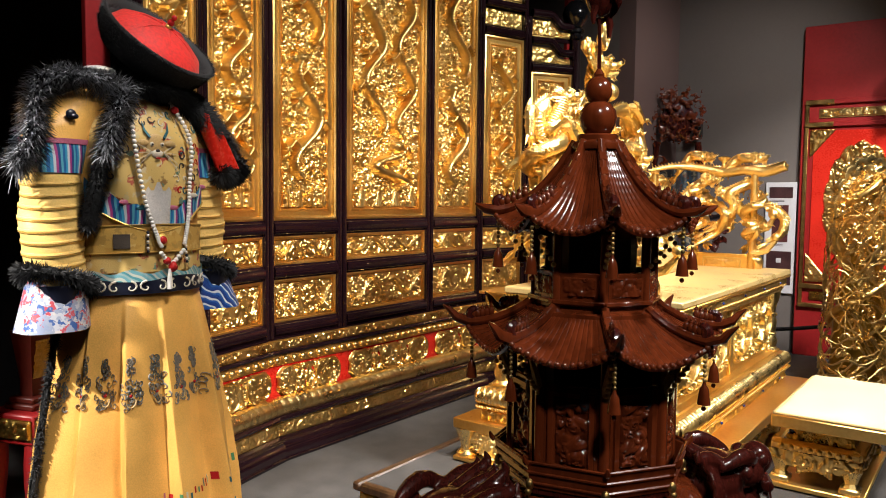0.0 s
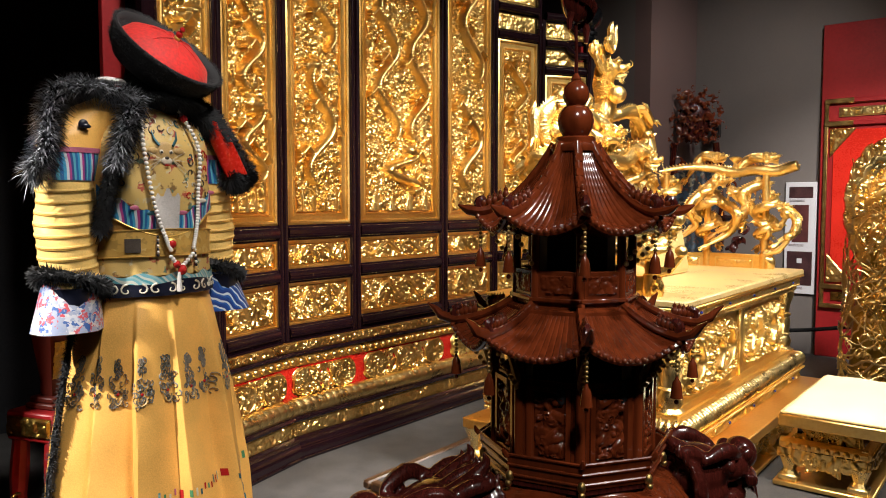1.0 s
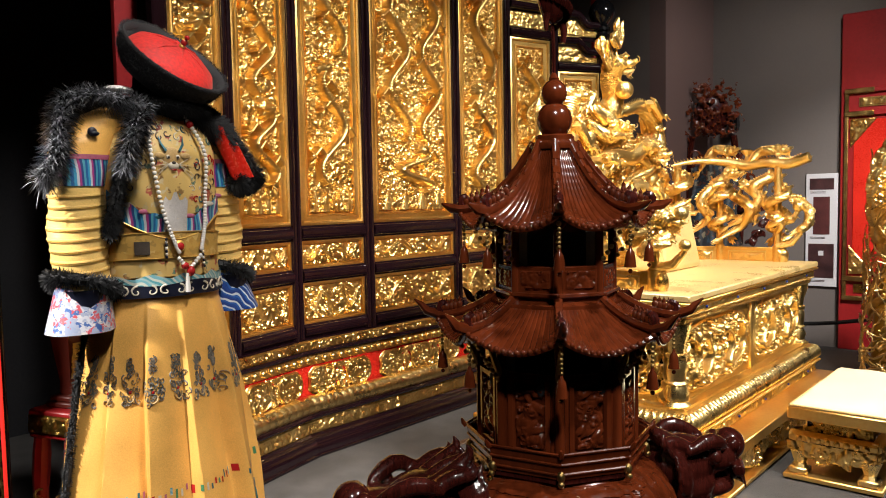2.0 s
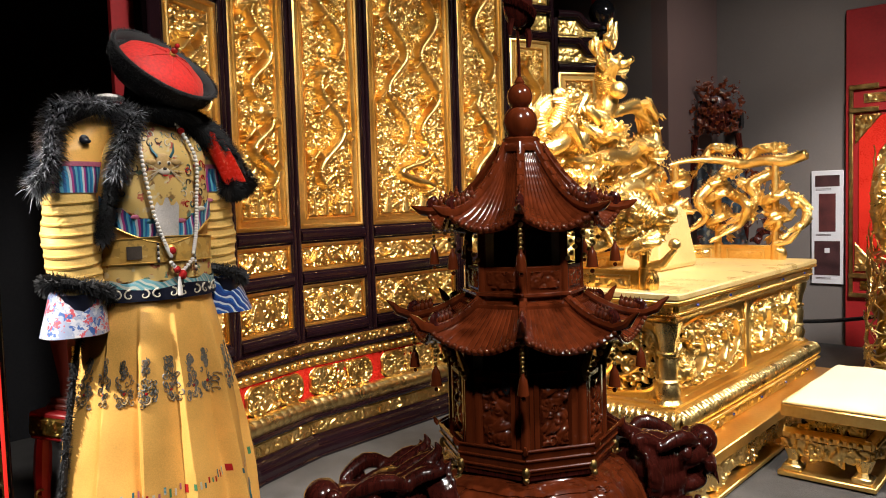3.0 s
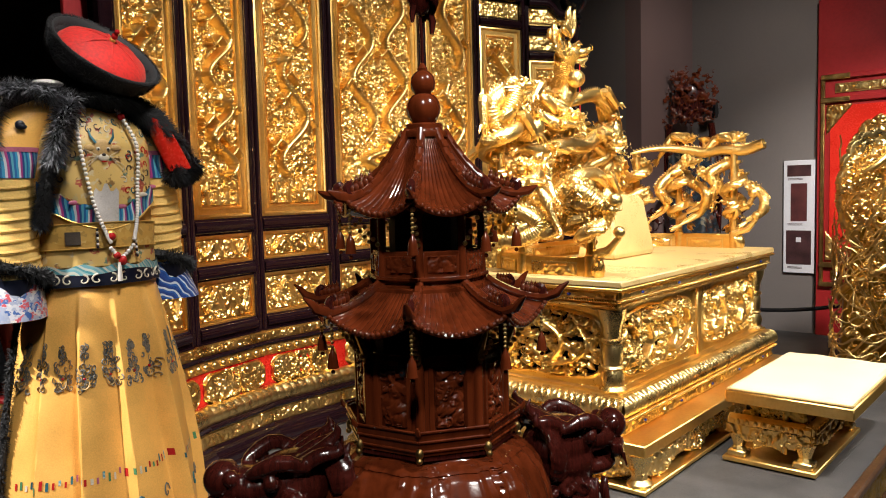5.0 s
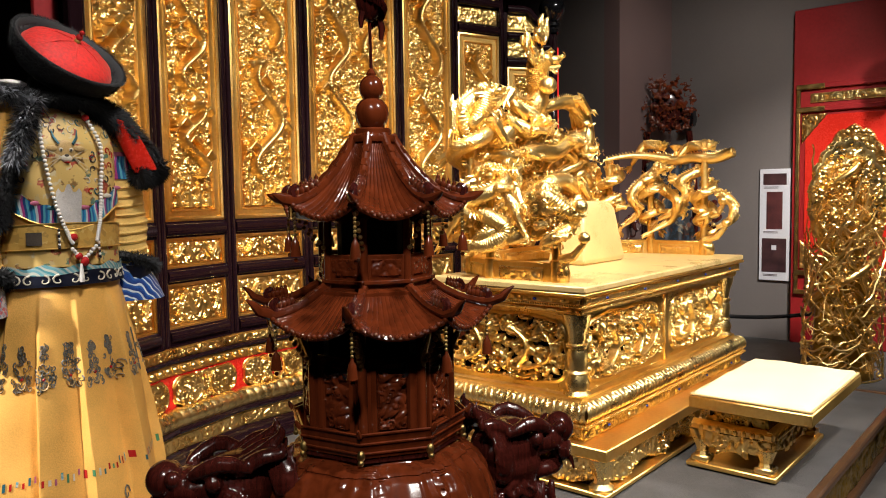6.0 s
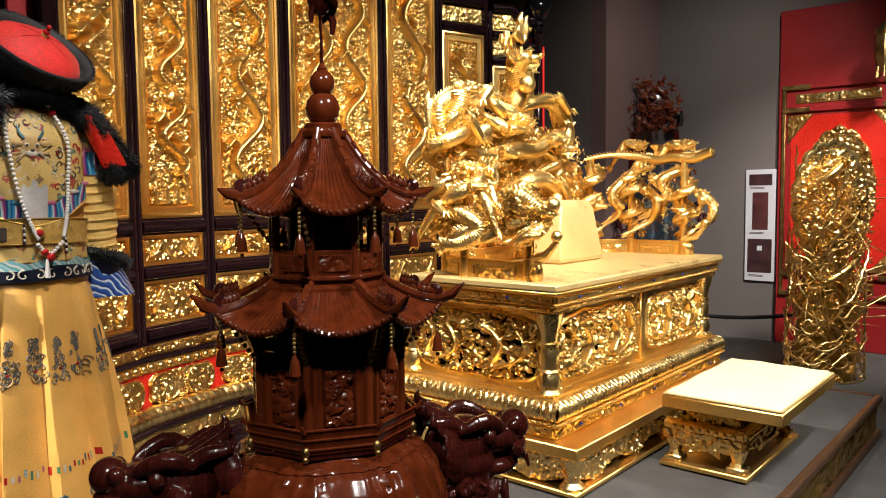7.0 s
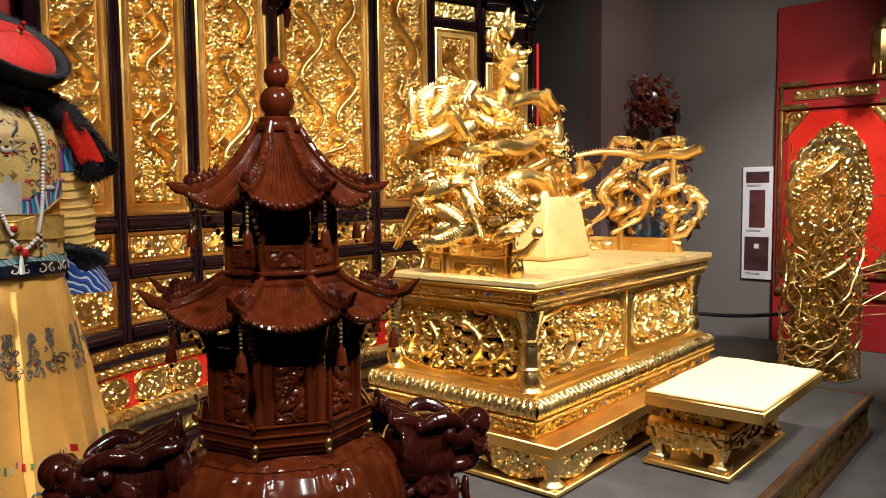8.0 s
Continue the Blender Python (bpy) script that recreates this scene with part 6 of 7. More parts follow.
    part("belt_cord", Geo().sweep([surf(-1.8 + 3.6 * i / 40, 0.994 + 0.012 * math.cos(-1.8 + 3.6 * i / 40), 0.013) for i in range(41)], 0.0022, 5), GOLDTHREAD, t)
    part("belt_cord", Geo().sweep([surf(-1.8 + 3.6 * i / 40, 0.922 + 0.006 * math.cos(-1.8 + 3.6 * i / 40), 0.013) for i in range(41)], 0.0022, 5), GOLDTHREAD, t)
    part("buckle", Geo().ball(surf(0.02, 0.962, 0.02), 0.019, 10, 1, 0.5, 1), GOLDTHREAD, t, "gilt buckle")
    part("buckle_stone", Geo().ball(surf(0.02, 0.962, 0.027), 0.012, 9, 1, 0.6, 1), CORAL, t, "red stone")
    part("belt_plaque", patch(-0.66, -0.42, 0.94, 0.98, 8, 6, 0.0145), INK, t, "dark embroidered plaque")
    vee = lambda th: 0.075 * abs(th) ** 1.6 - 0.02
    part("chest_panel", patch(-0.98, 0.98, 1.068, 1.35, 50, 30, 0.006, lambda th: -0.05 * abs(th), vee), BROCADE, t, "pale gold brocade chest panel")
    part("wave_border", patch(-1.08, 1.08, 1.006, 1.066, 80, 8, 0.009, lambda th: vee(th) + 0.006 * math.sin(th * 16), vee), WAVEBLUE, t, "embroidered wave border in blue, pink and white")
    for dz in (1.004,):
        part("gold_cord", Geo().sweep([surf(-1.08 + 2.16 * i / 40, dz + vee(-1.08 + 2.16 * i / 40), 0.011) for i in range(41)], 0.0028, 5), GOLDTHREAD, t)
    for k in range(9):
        th = -0.95 + 1.9 * k / 8
        part("wave_crest", Geo().ball(surf(th, 1.066 + vee(th), 0.008), 0.012, 8, 1.5, 0.2, 0.6), (TEAL, PALETHREAD, ROSE)[k % 3], t, "embroidered wave crest")
    # beast on the chest
    face = part("beast_face", Geo().ball(surf(0.0, 1.228, 0.002), 0.036, 12, 1, 0.2, 0.95), TAN, t, "embroidered golden beast face")
    for s in (-1, 1):
        part("horn", Geo().sweep([surf(0.10 * s, 1.25, 0.01), surf(0.17 * s, 1.27, 0.011), surf(0.2 * s, 1.295, 0.01)], [0.006, 0.006, 0.0015], 6, 0.5), TEAL, face)
        part("ear", Geo().ball(surf(0.2 * s, 1.235, 0.008), 0.014, 8, 1.2, 0.3, 0.7), TAN, face)
        part("eye", Geo().ball(surf(0.075 * s, 1.232, 0.0095), 0.0062, 7, 1, 0.4, 1), PALETHREAD, face)
        part("pupil", Geo().ball(surf(0.072 * s, 1.231, 0.012), 0.0034, 7, 1, 0.4, 1), INK, face)
        for j in range(4):
            part("whisker", Geo().sweep([surf(0.08 * s, 1.21, 0.012), surf((0.22 + 0.02 * j) * s, 1.225 - 0.018 * j, 0.010), surf((0.32 + 0.02 * j) * s, 1.235 - 0.03 * j, 0.009)], [0.0011, 0.001, 0.0005], 4), PALETHREAD, face)
    part("muzzle", Geo().ball(surf(0.0, 1.205, 0.008), 0.015, 10, 1.15, 0.35, 0.8), PALETHREAD, face)
    part("nose", Geo().ball(surf(0.0, 1.214, 0.0125), 0.006, 8, 1.1, 0.4, 0.8), INK, face)
    part("mouth", Geo().ball(surf(0.0, 1.193, 0.0115), 0.006, 8, 1.5, 0.3, 0.4), CORAL, face)
    part("pale_panel", patch(-0.19, 0.19, 0.995, 1.12, 10, 12, 0.0105, lambda th: 0.012 * math.cos(th * 40) - 0.12 * abs(th)), SILVERTHREAD, t, "pale embroidered rock and waves")
    for k in range(60):
        th, z = rng.uniform(-0.9, 0.9), rng.uniform(1.10, 1.325)
        if abs(th) < 0.3 and z < 1.29:
            continue
        a0, hand = rng.uniform(0, 6), rng.choice((-1, 1))
        q = [surf(th + 0.07 * math.cos(a0 + hand * a * 0.7) * (1 - a / 9), z + 0.014 * math.sin(a0 + hand * a * 0.7) * (1 - a / 9), 0.0075) for a in range(8)]
        part("chest_scroll", Geo().sweep(q, 0.0019, 4), (INK, PALETHREAD, TEAL, INK, CORAL, TAN)[k % 6], t, "fine embroidered scroll")
    # dragon roundels on the skirt and a hem band
    for k in range(10):
        th = -1.35 + 2.7 * k / 9
        zc = 0.575
        gi = Geo()
        for j in range(44):
            a0, hand = rng.uniform(0, 6), rng.choice((-1, 1))
            dz = rng.uniform(-0.07, 0.065)
            wd = 0.11 * (1 - 0.6 * (dz > 0.015))
            dt = rng.uniform(-wd, wd)
            q = [surf(th + dt + 0.034 * math.cos(a0 + hand * a * 0.8) * (1 - a / 9), zc + dz + 0.011 * math.sin(a0 + hand * a * 0.8) * (1 - a / 9), 0.0015) for a in range(8)]
            gi.sweep(q, 0.0028, 4, 0.4)
        o = tagged(part("roundel", gi, THREADGREY, t, "embroidered dragon roundel"), kind="stuff")
        q = [surf(th + 0.05 * math.cos(a), zc - 0.045 + 0.02 * math.sin(a), 0.003) for a in [math.pi * (1 + i / 8) for i in range(9)]]
        part("roundel_tongue", Geo().sweep(q, 0.0028, 4, 0.5), TAN, o)
        part("roundel_heart", Geo().ball(surf(th, zc - 0.035, 0.002), 0.005, 6, 1, 0.4, 1), CORAL, o)
    cols = [CORAL, ROSE, TEAL, PALETHREAD, CORAL, GREEN, WAVEPALE]
    for k in range(46):
        th = -1.3 + 2.6 * k / 45
        z = 0.232 + 0.035 * (k / 45 - 0.5) + 0.006 * math.sin(k * 2.3)
        part("hem_flower", patch(th, th + rng.uniform(0.02, 0.03), z + rng.uniform(-0.004, 0.004), z + rng.uniform(0.016, 0.026), 5, 4, 0.0022), cols[(k * 5 + k // 3) % 7], t, "embroidered hem flower")
    for k in range(7):
        th = -1.1 + 2.2 * k / 6
        q = [surf(th + 0.06 * math.cos(a * 0.7) * (1 - a / 11), 0.14 + 0.03 * math.sin(a * 0.7) * (1 - a / 11), 0.003) for a in range(10)]
        part("hem_scroll", Geo().sweep(q, 0.0035, 4, 0.5), TEAL if k % 2 else THREADGREY, t, "embroidered hem scroll")

    # sleeves as stacks of soft rings
    def sleeve_ring(s, z):
        u = np.interp(z, (0.84, 0.95, 1.1, 1.22, 1.32, 1.385), (0, 0.2, 0.5, 0.75, 0.92, 1))
        if s < 0:
            cx = np.interp(z, (0.84, 1.0, 1.15, 1.27, 1.385), (-0.245, -0.252, -0.245, -0.22, -0.13))
            rr = np.interp(z, (0.84, 1.0, 1.15, 1.27, 1.34, 1.385), (0.072, 0.077, 0.077, 0.086, 0.08, 0.02))
        else:
            cx = np.interp(z, (0.84, 1.0, 1.15, 1.27, 1.385), (0.245, 0.238, 0.225, 0.19, 0.12))
            rr = np.interp(z, (0.84, 1.0, 1.15, 1.27, 1.34, 1.385), (0.066, 0.07, 0.07, 0.075, 0.07, 0.02))
        return float(cx), float((0.04 if s > 0 else -0.055) + 0.05 * u * (s < 0)), float(rr)

    def sleeve_pt(s, z, a, out=0.0):
        cx, cy, rr = sleeve_ring(s, z)
        ripple = 0.0022 * math.sin(a * 3 + z * 60) * (z < 1.13) + 0.003 * math.sin(a * 2 + z * 21)
        return Vector((cx + (rr + out + ripple) * math.cos(a), cy + 0.85 * (rr + out + ripple) * math.sin(a), z + 0.010 * math.sin(a + 0.6) * (z < 1.13)))

    def sleeve_patch(s, z0, z1, out, rows=30):
        return Geo().sheet(np.array([[sleeve_pt(s, z0 + (z1 - z0) * i / (rows - 1), 2 * math.pi * j / 48, out) for j in range(49)] for i in range(rows)]))

    for s in (-1, 1):
        part("sleeve", sleeve_patch(s, 0.85, 1.15, 0.0, 50), YELLOW_SLEEVE, t, "golden yellow satin sleeve with stitched folds")
        part("sleeve_head", sleeve_patch(s, 1.22, 1.385, 0.002), BROCADE if s > 0 else YELLOW, t, "embroidered shoulder of the sleeve")
        part("sleeve_wave", sleeve_patch(s, 1.145, 1.225, 0.004, 10), WAVEBLUE, t, "blue wave band on the sleeve")
        part("wave_top", sleeve_patch(s, 1.222, 1.236, 0.006, 4), ROSE, t, "rose embroidered edge")
        for k in range(9):
            z = 0.872 + 0.031 * k
            part("sleeve_cord", Geo().sweep([sleeve_pt(s, z, 2 * math.pi * q / 36, 0.0012) for q in range(37)], 0.0019, 4), GOLDTHREAD, t)
            part("sleeve_fold", Geo().sweep([sleeve_pt(s, z + 0.006, 2 * math.pi * q / 36, -0.001) for q in range(37)], 0.0042, 5), YELLOW_SLEEVE, t)
        x, y, r = sleeve_ring(s, 0.85)
        n = 40
        grid = np.zeros((9, n + 1, 3))
        for i in range(9):
            q = i / 8
            for j in range(n + 1):
                a = 2 * math.pi * j / n
                rr = 0.074 + 0.020 * q + 0.004 * math.sin(a * 5 + 1) * q
                grid[i, j] = (x + 0.02 * s * q + rr * math.cos(a), y - 0.015 * q + rr * 0.8 * math.sin(a), 0.858 - 0.128 * q + s * 0.03 * math.cos(a) * (1 - q) * (-1 if s > 0 else 1) * 0.6)
        part("cuff", Geo().sheet(grid), CUFFPALE if s < 0 else CUFFBLUE, t, "flared cuff with embroidered waves")
        part("cuff_lining", Geo().lathe([(0.06, 0.735), (0.064, 0.85)], 16, pose(x + 0.01 * s, y - 0.01, 0)), NAVY, t)
        ring = [(x + 0.083 * math.cos(a), y + 0.070 * math.sin(a), 0.862 - 0.026 * math.cos(a) - 0.012 * math.sin(a)) for a in [2 * math.pi * q / 12 for q in range(13)]]
        part("cuff_fur", fur([ring], 0.024, 3200, 0.013, rng), FUR, t, "black fur cuff trim")
    # cape with fur edges
    def flap(pts, mat, name, lab, rows=16):
        a, b, c, d = [Vector(p) for p in pts]
        grid = np.zeros((rows, rows, 3))
        for i in range(rows):
            for j in range(rows):
                u, v = i / (rows - 1), j / (rows - 1)
                p = a.lerp(b, v).lerp(d.lerp(c, v), u)
                p.y -= 0.035 * math.sin(math.pi * v) + 0.012 * math.sin(v * 7 + u * 2)
                grid[i, j] = p
        g = Geo().sheet(grid)
        g.add([(x, y + 0.01, z) for x, y, z in g.v], [tuple(reversed(f)) for f in g.f])
        part(name, g, mat, t, lab)

    part("flap_flower", Geo().ball((-0.215, -0.088, 1.30), 0.014, 8, 1, 0.5, 1).ball((-0.21, -0.094, 1.295), 0.009, 8, 1.4, 0.6, 0.8), NAVY, t, "small embroidered flower")
    part("cape_fur", fur([[(-0.06, -0.10, 1.375), (-0.13, -0.09, 1.395), (-0.20, -0.07, 1.405), (-0.265, -0.05, 1.395)], [(-0.265, -0.05, 1.395), (-0.295, -0.07, 1.33), (-0.31, -0.09, 1.25), (-0.335, -0.10, 1.19), (-0.36, -0.10, 1.16)]], 0.026, 2600, 0.03, rng, 0.5), FURGREY, t, "grey-tipped fur edging")
    part("lapel_fur", fur([[(-0.09, -0.125, 1.36), (-0.115, -0.14, 1.31), (-0.135, -0.145, 1.25), (-0.15, -0.14, 1.19)]], 0.022, 2400, 0.028, rng, 0.5), FURGREY, t, "grey-tipped fur lapel")
    # first path is the lapel; the second paints the shade under the hat
    part("lapel_fur", fur([[(-0.148, -0.13, 1.2), (-0.168, -0.115, 1.10), (-0.18, -0.095, 1.0)], [(-0.12, -0.06, 1.39), (-0.02, -0.12, 1.385), (0.10, -0.10, 1.385), (0.16, -0.02, 1.38)]], 0.019, 6000, 0.014, rng), FUR, t, "black fur lapel, and a black collar for the shade under the hat")
    flap([(0.16, -0.05, 1.345), (0.25, -0.03, 1.325), (0.335, -0.02, 1.18), (0.24, -0.05, 1.165)], RED, "cape_flap", "cape flap showing its red lining")
    part("cape_fur", fur([[(0.07, -0.09, 1.385), (0.15, -0.05, 1.375), (0.235, -0.01, 1.34), (0.30, 0.0, 1.265), (0.355, 0.0, 1.185)], [(0.355, 0.0, 1.185), (0.30, -0.03, 1.158), (0.25, -0.05, 1.158)], [(0.08, -0.07, 1.365), (0.17, -0.05, 1.34), (0.24, -0.03, 1.29)]], 0.024, 5000, 0.02, rng), FUR, t, "black fur edging")
    part("side_fur", fur([[(-0.245, -0.05, 0.74), (-0.285, -0.04, 0.5), (-0.325, -0.03, 0.2), (-0.35, -0.02, -0.1)]], 0.016, 2600, 0.006, rng), FUR, t, "fur strip along the side opening")
    part("lapel_cord", Geo().sweep([surf(-0.92, 1.09, 0.012), surf(-0.72, 1.2, 0.012), surf(-0.55, 1.32, 0.012)], 0.004, 6), GOLDTHREAD, t)
    part("white_tag", Geo().ball((-0.12, -0.05, 1.432), 0.03, 8, 1.5, 0.8, 0.4), SILVERTHREAD, t, "pale fur patch on the shoulder")
    # the dark stand inside
    part("stand", Geo().lathe([(0.16, FLOOR), (0.16, FLOOR + 0.02), (0.02, FLOOR + 0.03), (0.02, 1.3), (0.05, 1.36), (0.055, 1.46), (0.05, 1.52)], 20), BLACK, t, "dark stand")
    return surf, turn


ROBE_SURF, ROBE_TURN = build_robe()


def build_hat():
    t = thing("court_hat", -1.255, 1.165, 1.455, 0, "black fur court hat with a red velvet crown", "hat")
    # the brim's axis leans towards the front and to the robe's left
    cam_way = Vector((-0.46, -0.88, -0.1)).normalized()
    right = Vector((0.88, -0.46, 0)).normalized()
    n = (0.46 * cam_way + 0.89 * (0.52 * right + 0.85 * Vector((0, 0, 1)))).normalized()
    m = (Matrix.Translation((0.01, 0, 0.065)) @ Matrix.Scale(0.8, 4) @ n.to_track_quat("Z", "Y").to_matrix().to_4x4())

    def add(name, g, mat, lab, parent=t):
        g.v = [tuple(m @ Vector(p)) for p in g.v]
        ob = part(name, g.mesh(name), mat, parent, lab)
        ob.data.shade_smooth()
        return ob

    add("crown", Geo().lathe([(0.178, -0.03), (0.178, 0.014), (0.16, 0.044), (0.115, 0.068), (0.07, 0.084), (0.03, 0.092), (0.005, 0.094)], 40), VELVET, "red velvet crown")
    g = Geo()
    for k in range(6):
        a = math.pi / 3 * k
        g.sweep([(r * math.cos(a), r * math.sin(a), z) for r, z in ((0.16, 0.022), (0.13, 0.058), (0.08, 0.083), (0.02, 0.095))], 0.0035, 5)
    add("seams", g, VELVET, "")
    add("brim", Geo().lathe([(0.14, -0.07), (0.17, -0.06), (0.2, -0.02), (0.215, 0.035), (0.214, 0.05), (0.205, 0.052), (0.195, 0.02), (0.178, -0.005)], 48), FUR, "upturned black fur brim")
    g = Geo()
    rng = random.Random(61)
    for k in range(14000):
        a, q = rng.uniform(0, 6.283), rng.random()
        r, z = np.interp(q, (0, 0.3, 0.6, 0.8, 1), (0.16, 0.2, 0.213, 0.212, 0.185)), np.interp(q, (0, 0.3, 0.6, 0.8, 1), (-0.06, -0.015, 0.045, 0.053, 0.012))
        b = Vector((r * math.cos(a), r * math.sin(a), z))
        d = Vector((math.cos(a + rng.gauss(0, 0.5)), math.sin(a + rng.gauss(0, 0.5)), rng.gauss(0.5, 0.5))).normalized() * (-1 if q > 0.92 else 1)
        w = d.orthogonal().normalized() * 0.001
        e = b + d * rng.uniform(0.007, 0.02)
        g.add([b - w, b + w, e], [(0, 1, 2)])
    add("brim_fur", g, FUR, "short black fur")
    g = Geo().sweep([(0, 0, 0.09), (0, 0, 0.105)], 0.012, 10)
    k = add("knob_mount", g, GOLDTHREAD, "gilt mount")
    add("knob", Geo().ball((0, 0, 0.116), 0.013, 10).ball((0, 0, 0.137), 0.010, 10), CORAL, "dark red knob")
    g = Geo().lathe([(0.10, -0.10), (0.115, -0.06), (0.15, -0.04), (0.16, 0.0)], 30)
    add("head_band", g, FUR, "black band under the brim")
    g = Geo().ball((-0.005, 0.02, -0.04), 0.1, 14, 1, 0.9, 1.0)
    part("neck_roll", g.mesh("neck_roll"), FUR, t, "black padding below the hat").data.shade_smooth()


build_hat()


def build_necklace():
    t = thing("necklace", -1.29, 1.2, FLOOR, ROBE_TURN, "long strand of white beads hanging over the robe front", "necklace")
    bead_mesh = Geo().ball((0, 0, 0), 0.0066, 8).mesh("bead")
    bead_mesh.materials.append(PEARL)
    bead_mesh.shade_smooth()
    red = Geo().ball((0, 0, 0), 0.0115, 9).mesh("red_bead")
    red.materials.append(CORAL)
    red.shade_smooth()

    def run(pts, n):
        p = smooth_path(pts, n)
        for i, q in enumerate(p):
            ob = new("bead", red if i in (3,) else bead_mesh)
            ob.parent = t
            ob.location = (q.x, q.y, q.z - FLOOR)

    S = ROBE_SURF
    run([S(-0.42, 1.37, 0.035), S(-0.36, 1.29, 0.03), S(-0.30, 1.18, 0.024), S(-0.2, 1.06, 0.022), S(-0.06, 0.975, 0.024), S(0.0, 0.945, 0.026)], 44)
    run([S(0.45, 1.37, 0.035), S(0.5, 1.25, 0.026), S(0.5, 1.12, 0.022), S(0.46, 1.02, 0.022), S(0.4, 0.95, 0.022)], 42)
    run([S(0.0, 0.925, 0.026), S(0.15, 0.895, 0.026), S(0.36, 0.93, 0.024)], 11)
    for th, z in ((-0.18, 0.985), (0.44, 0.95)):
        for i in range(7):
            part("counter_bead", Geo().ball(S(th, z - i * 0.009, 0.02), 0.0045, 6), PEARL if i % 2 else NAVY, t, "small counter bead")
    part("drop", Geo().ball(S(0.16, 0.885, 0.03), 0.013, 9, 1, 1, 1.2), CORAL, t, "red drop")
    part("tassel", Geo().lathe([(0.008, 0.822), (0.008, 0.84), (0.005, 0.87), (0.003, 0.88)], 10, Matrix.Translation((S(0.1, 0.85, 0.03).x, S(0.1, 0.85, 0.03).y, 0))), PEARL, t, "pale silk tassel")


build_necklace()

# ---- east side of the room ----


def build_door_panel():
    """The tall red panel on the east wall, with gilded frame, corner pieces and medallion."""
    X = 4.46
    t = thing("door_1", X, 0.12, FLOOR, 0, "tall red lacquered door panel with gilded frame and medallion", "door", "", "structure")
    t.matrix_basis = pose(X, 0, FLOOR, 0, 0, 0)
    y0, y1 = -0.45, 0.535
    rng = random.Random(71)
    part("board", Geo().box(-0.05, 0, y0, y1, FLOOR, 2.55, 0.006), RED_DARK, t, "dark red board")
    def bar(a, b, z0, z1, mat, out=0.075, name="frame_bar", lab=""):
        return part(name, Geo().box(-out, -0.048, min(a, b), max(a, b), z0, z1, 0.006), mat, t, lab)
    part("field", Geo().box(-0.058, -0.048, y0 + 0.09, y1 - 0.1, 0.42, 1.68, 0.003), RED, t, "bright red field")
    for z0, z1 in ((1.895, 1.935), (1.71, 1.75), (0.36, 0.40), (0.2, 0.235)):
        bar(y0 + 0.03, y1 - 0.03, z0, z1, RED_DARK)
        for a, b in ((y1 - 0.03, y1 - 0.25), (y0 + 0.03, y0 + 0.22)):
            bar(a, b, z0 - 0.001, z1 + 0.001, BRONZE, 0.078, "frame_cap", "dull gilt end cap")
    for y in (y1 - 0.06, y0 + 0.03):
        bar(y, y + 0.03, 0.2, 1.9, BRONZE, 0.07, "frame_stile", "dull gilt stile")
    m = lambda y, z: pose(-0.058, y, z, 0, 0, -90)
    h = carve(0.62, 0.075, 0.006, rng, 0.03, 1.3)
    part("carved_bar", relief(h, 0.62, 0.075, 0.02, None, m(0.40, 1.785)), GOLD_PALE, t, "carved gilded bar")
    h = carve(0.62, 0.07, 0.006, rng, 0.03, 1.3)
    part("carved_bar", relief(h, 0.62, 0.07, 0.02, None, m(0.42, 0.265)), GOLD_DEEP, t, "carved gilded bar")
    for y, z, fx, fz in ((0.46, 1.45, 1, 1), (-0.15, 1.45, -1, 1), (0.46, 0.42, 1, -1), (-0.15, 0.42, -1, -1)):
        h = carve(0.2, 0.24, 0.006, rng, 0.03, 1.3)
        zz, xx = np.mgrid[0:1:h.shape[0] * 1j, 0:1:h.shape[1] * 1j]
        xx, zz = (xx if fx > 0 else 1 - xx), (1 - zz if fz > 0 else zz)
        h = np.where(xx + zz < 0.95, np.maximum(h, 0.15), 0)
        part("corner_piece", relief(h, 0.2, 0.24, 0.02, 0.05, m(y, z)), GOLD, t, "carved gilded corner piece")
    w, hh = 0.56, 1.1
    h = carve(w, hh, 0.006, rng, 0.045, 1.2)
    zz, xx = np.mgrid[-1:1:h.shape[0] * 1j, -1:1:h.shape[1] * 1j]
    ang = np.arctan2(zz, xx)
    rr = np.sqrt(xx ** 2 + zz ** 2) / (0.93 + 0.05 * np.abs(np.sin(ang * 7)))
    h = np.where(rr < 1, np.maximum(h, 0.15), 0)
    part("medallion", relief(h, w, hh, 0.03, 0.05, m(0.09 + w / 2 - 0.02, 0.5)), GOLD, t, "large lobed gilded medallion")


build_door_panel()


def build_caption():
    X = 4.46
    t = thing("caption_board", X, 0.68, 0.28, 0, "white caption board with three dark photographs on the wall", "sign")
    part("board", Geo().box(-0.02, 0, -0.125, 0.125, 0.295, 1.255, 0.003), WHITE, t)
    for z0, z1, w, mat in ((1.12, 1.215, 0.095, PRINT), (0.74, 1.06, 0.065, PRINTRED), (0.37, 0.66, 0.1, PRINT)):
        part("photograph", Geo().box(-0.0235, -0.019, -w, w, z0, z1, 0.001), mat, t, "dark reddish photograph")
    part("photo_detail", Geo().box(-0.026, -0.022, -0.02, 0.02, 0.56, 0.6, 0.004), WHITE, t)
    for z in (1.1, 1.09, 0.715, 0.705, 0.345, 0.335):
        part("text_line", Geo().box(-0.0225, -0.0195, -0.03, 0.09, z, z + 0.004, 0.0005), PRINT, t, "line of small print")


build_caption()


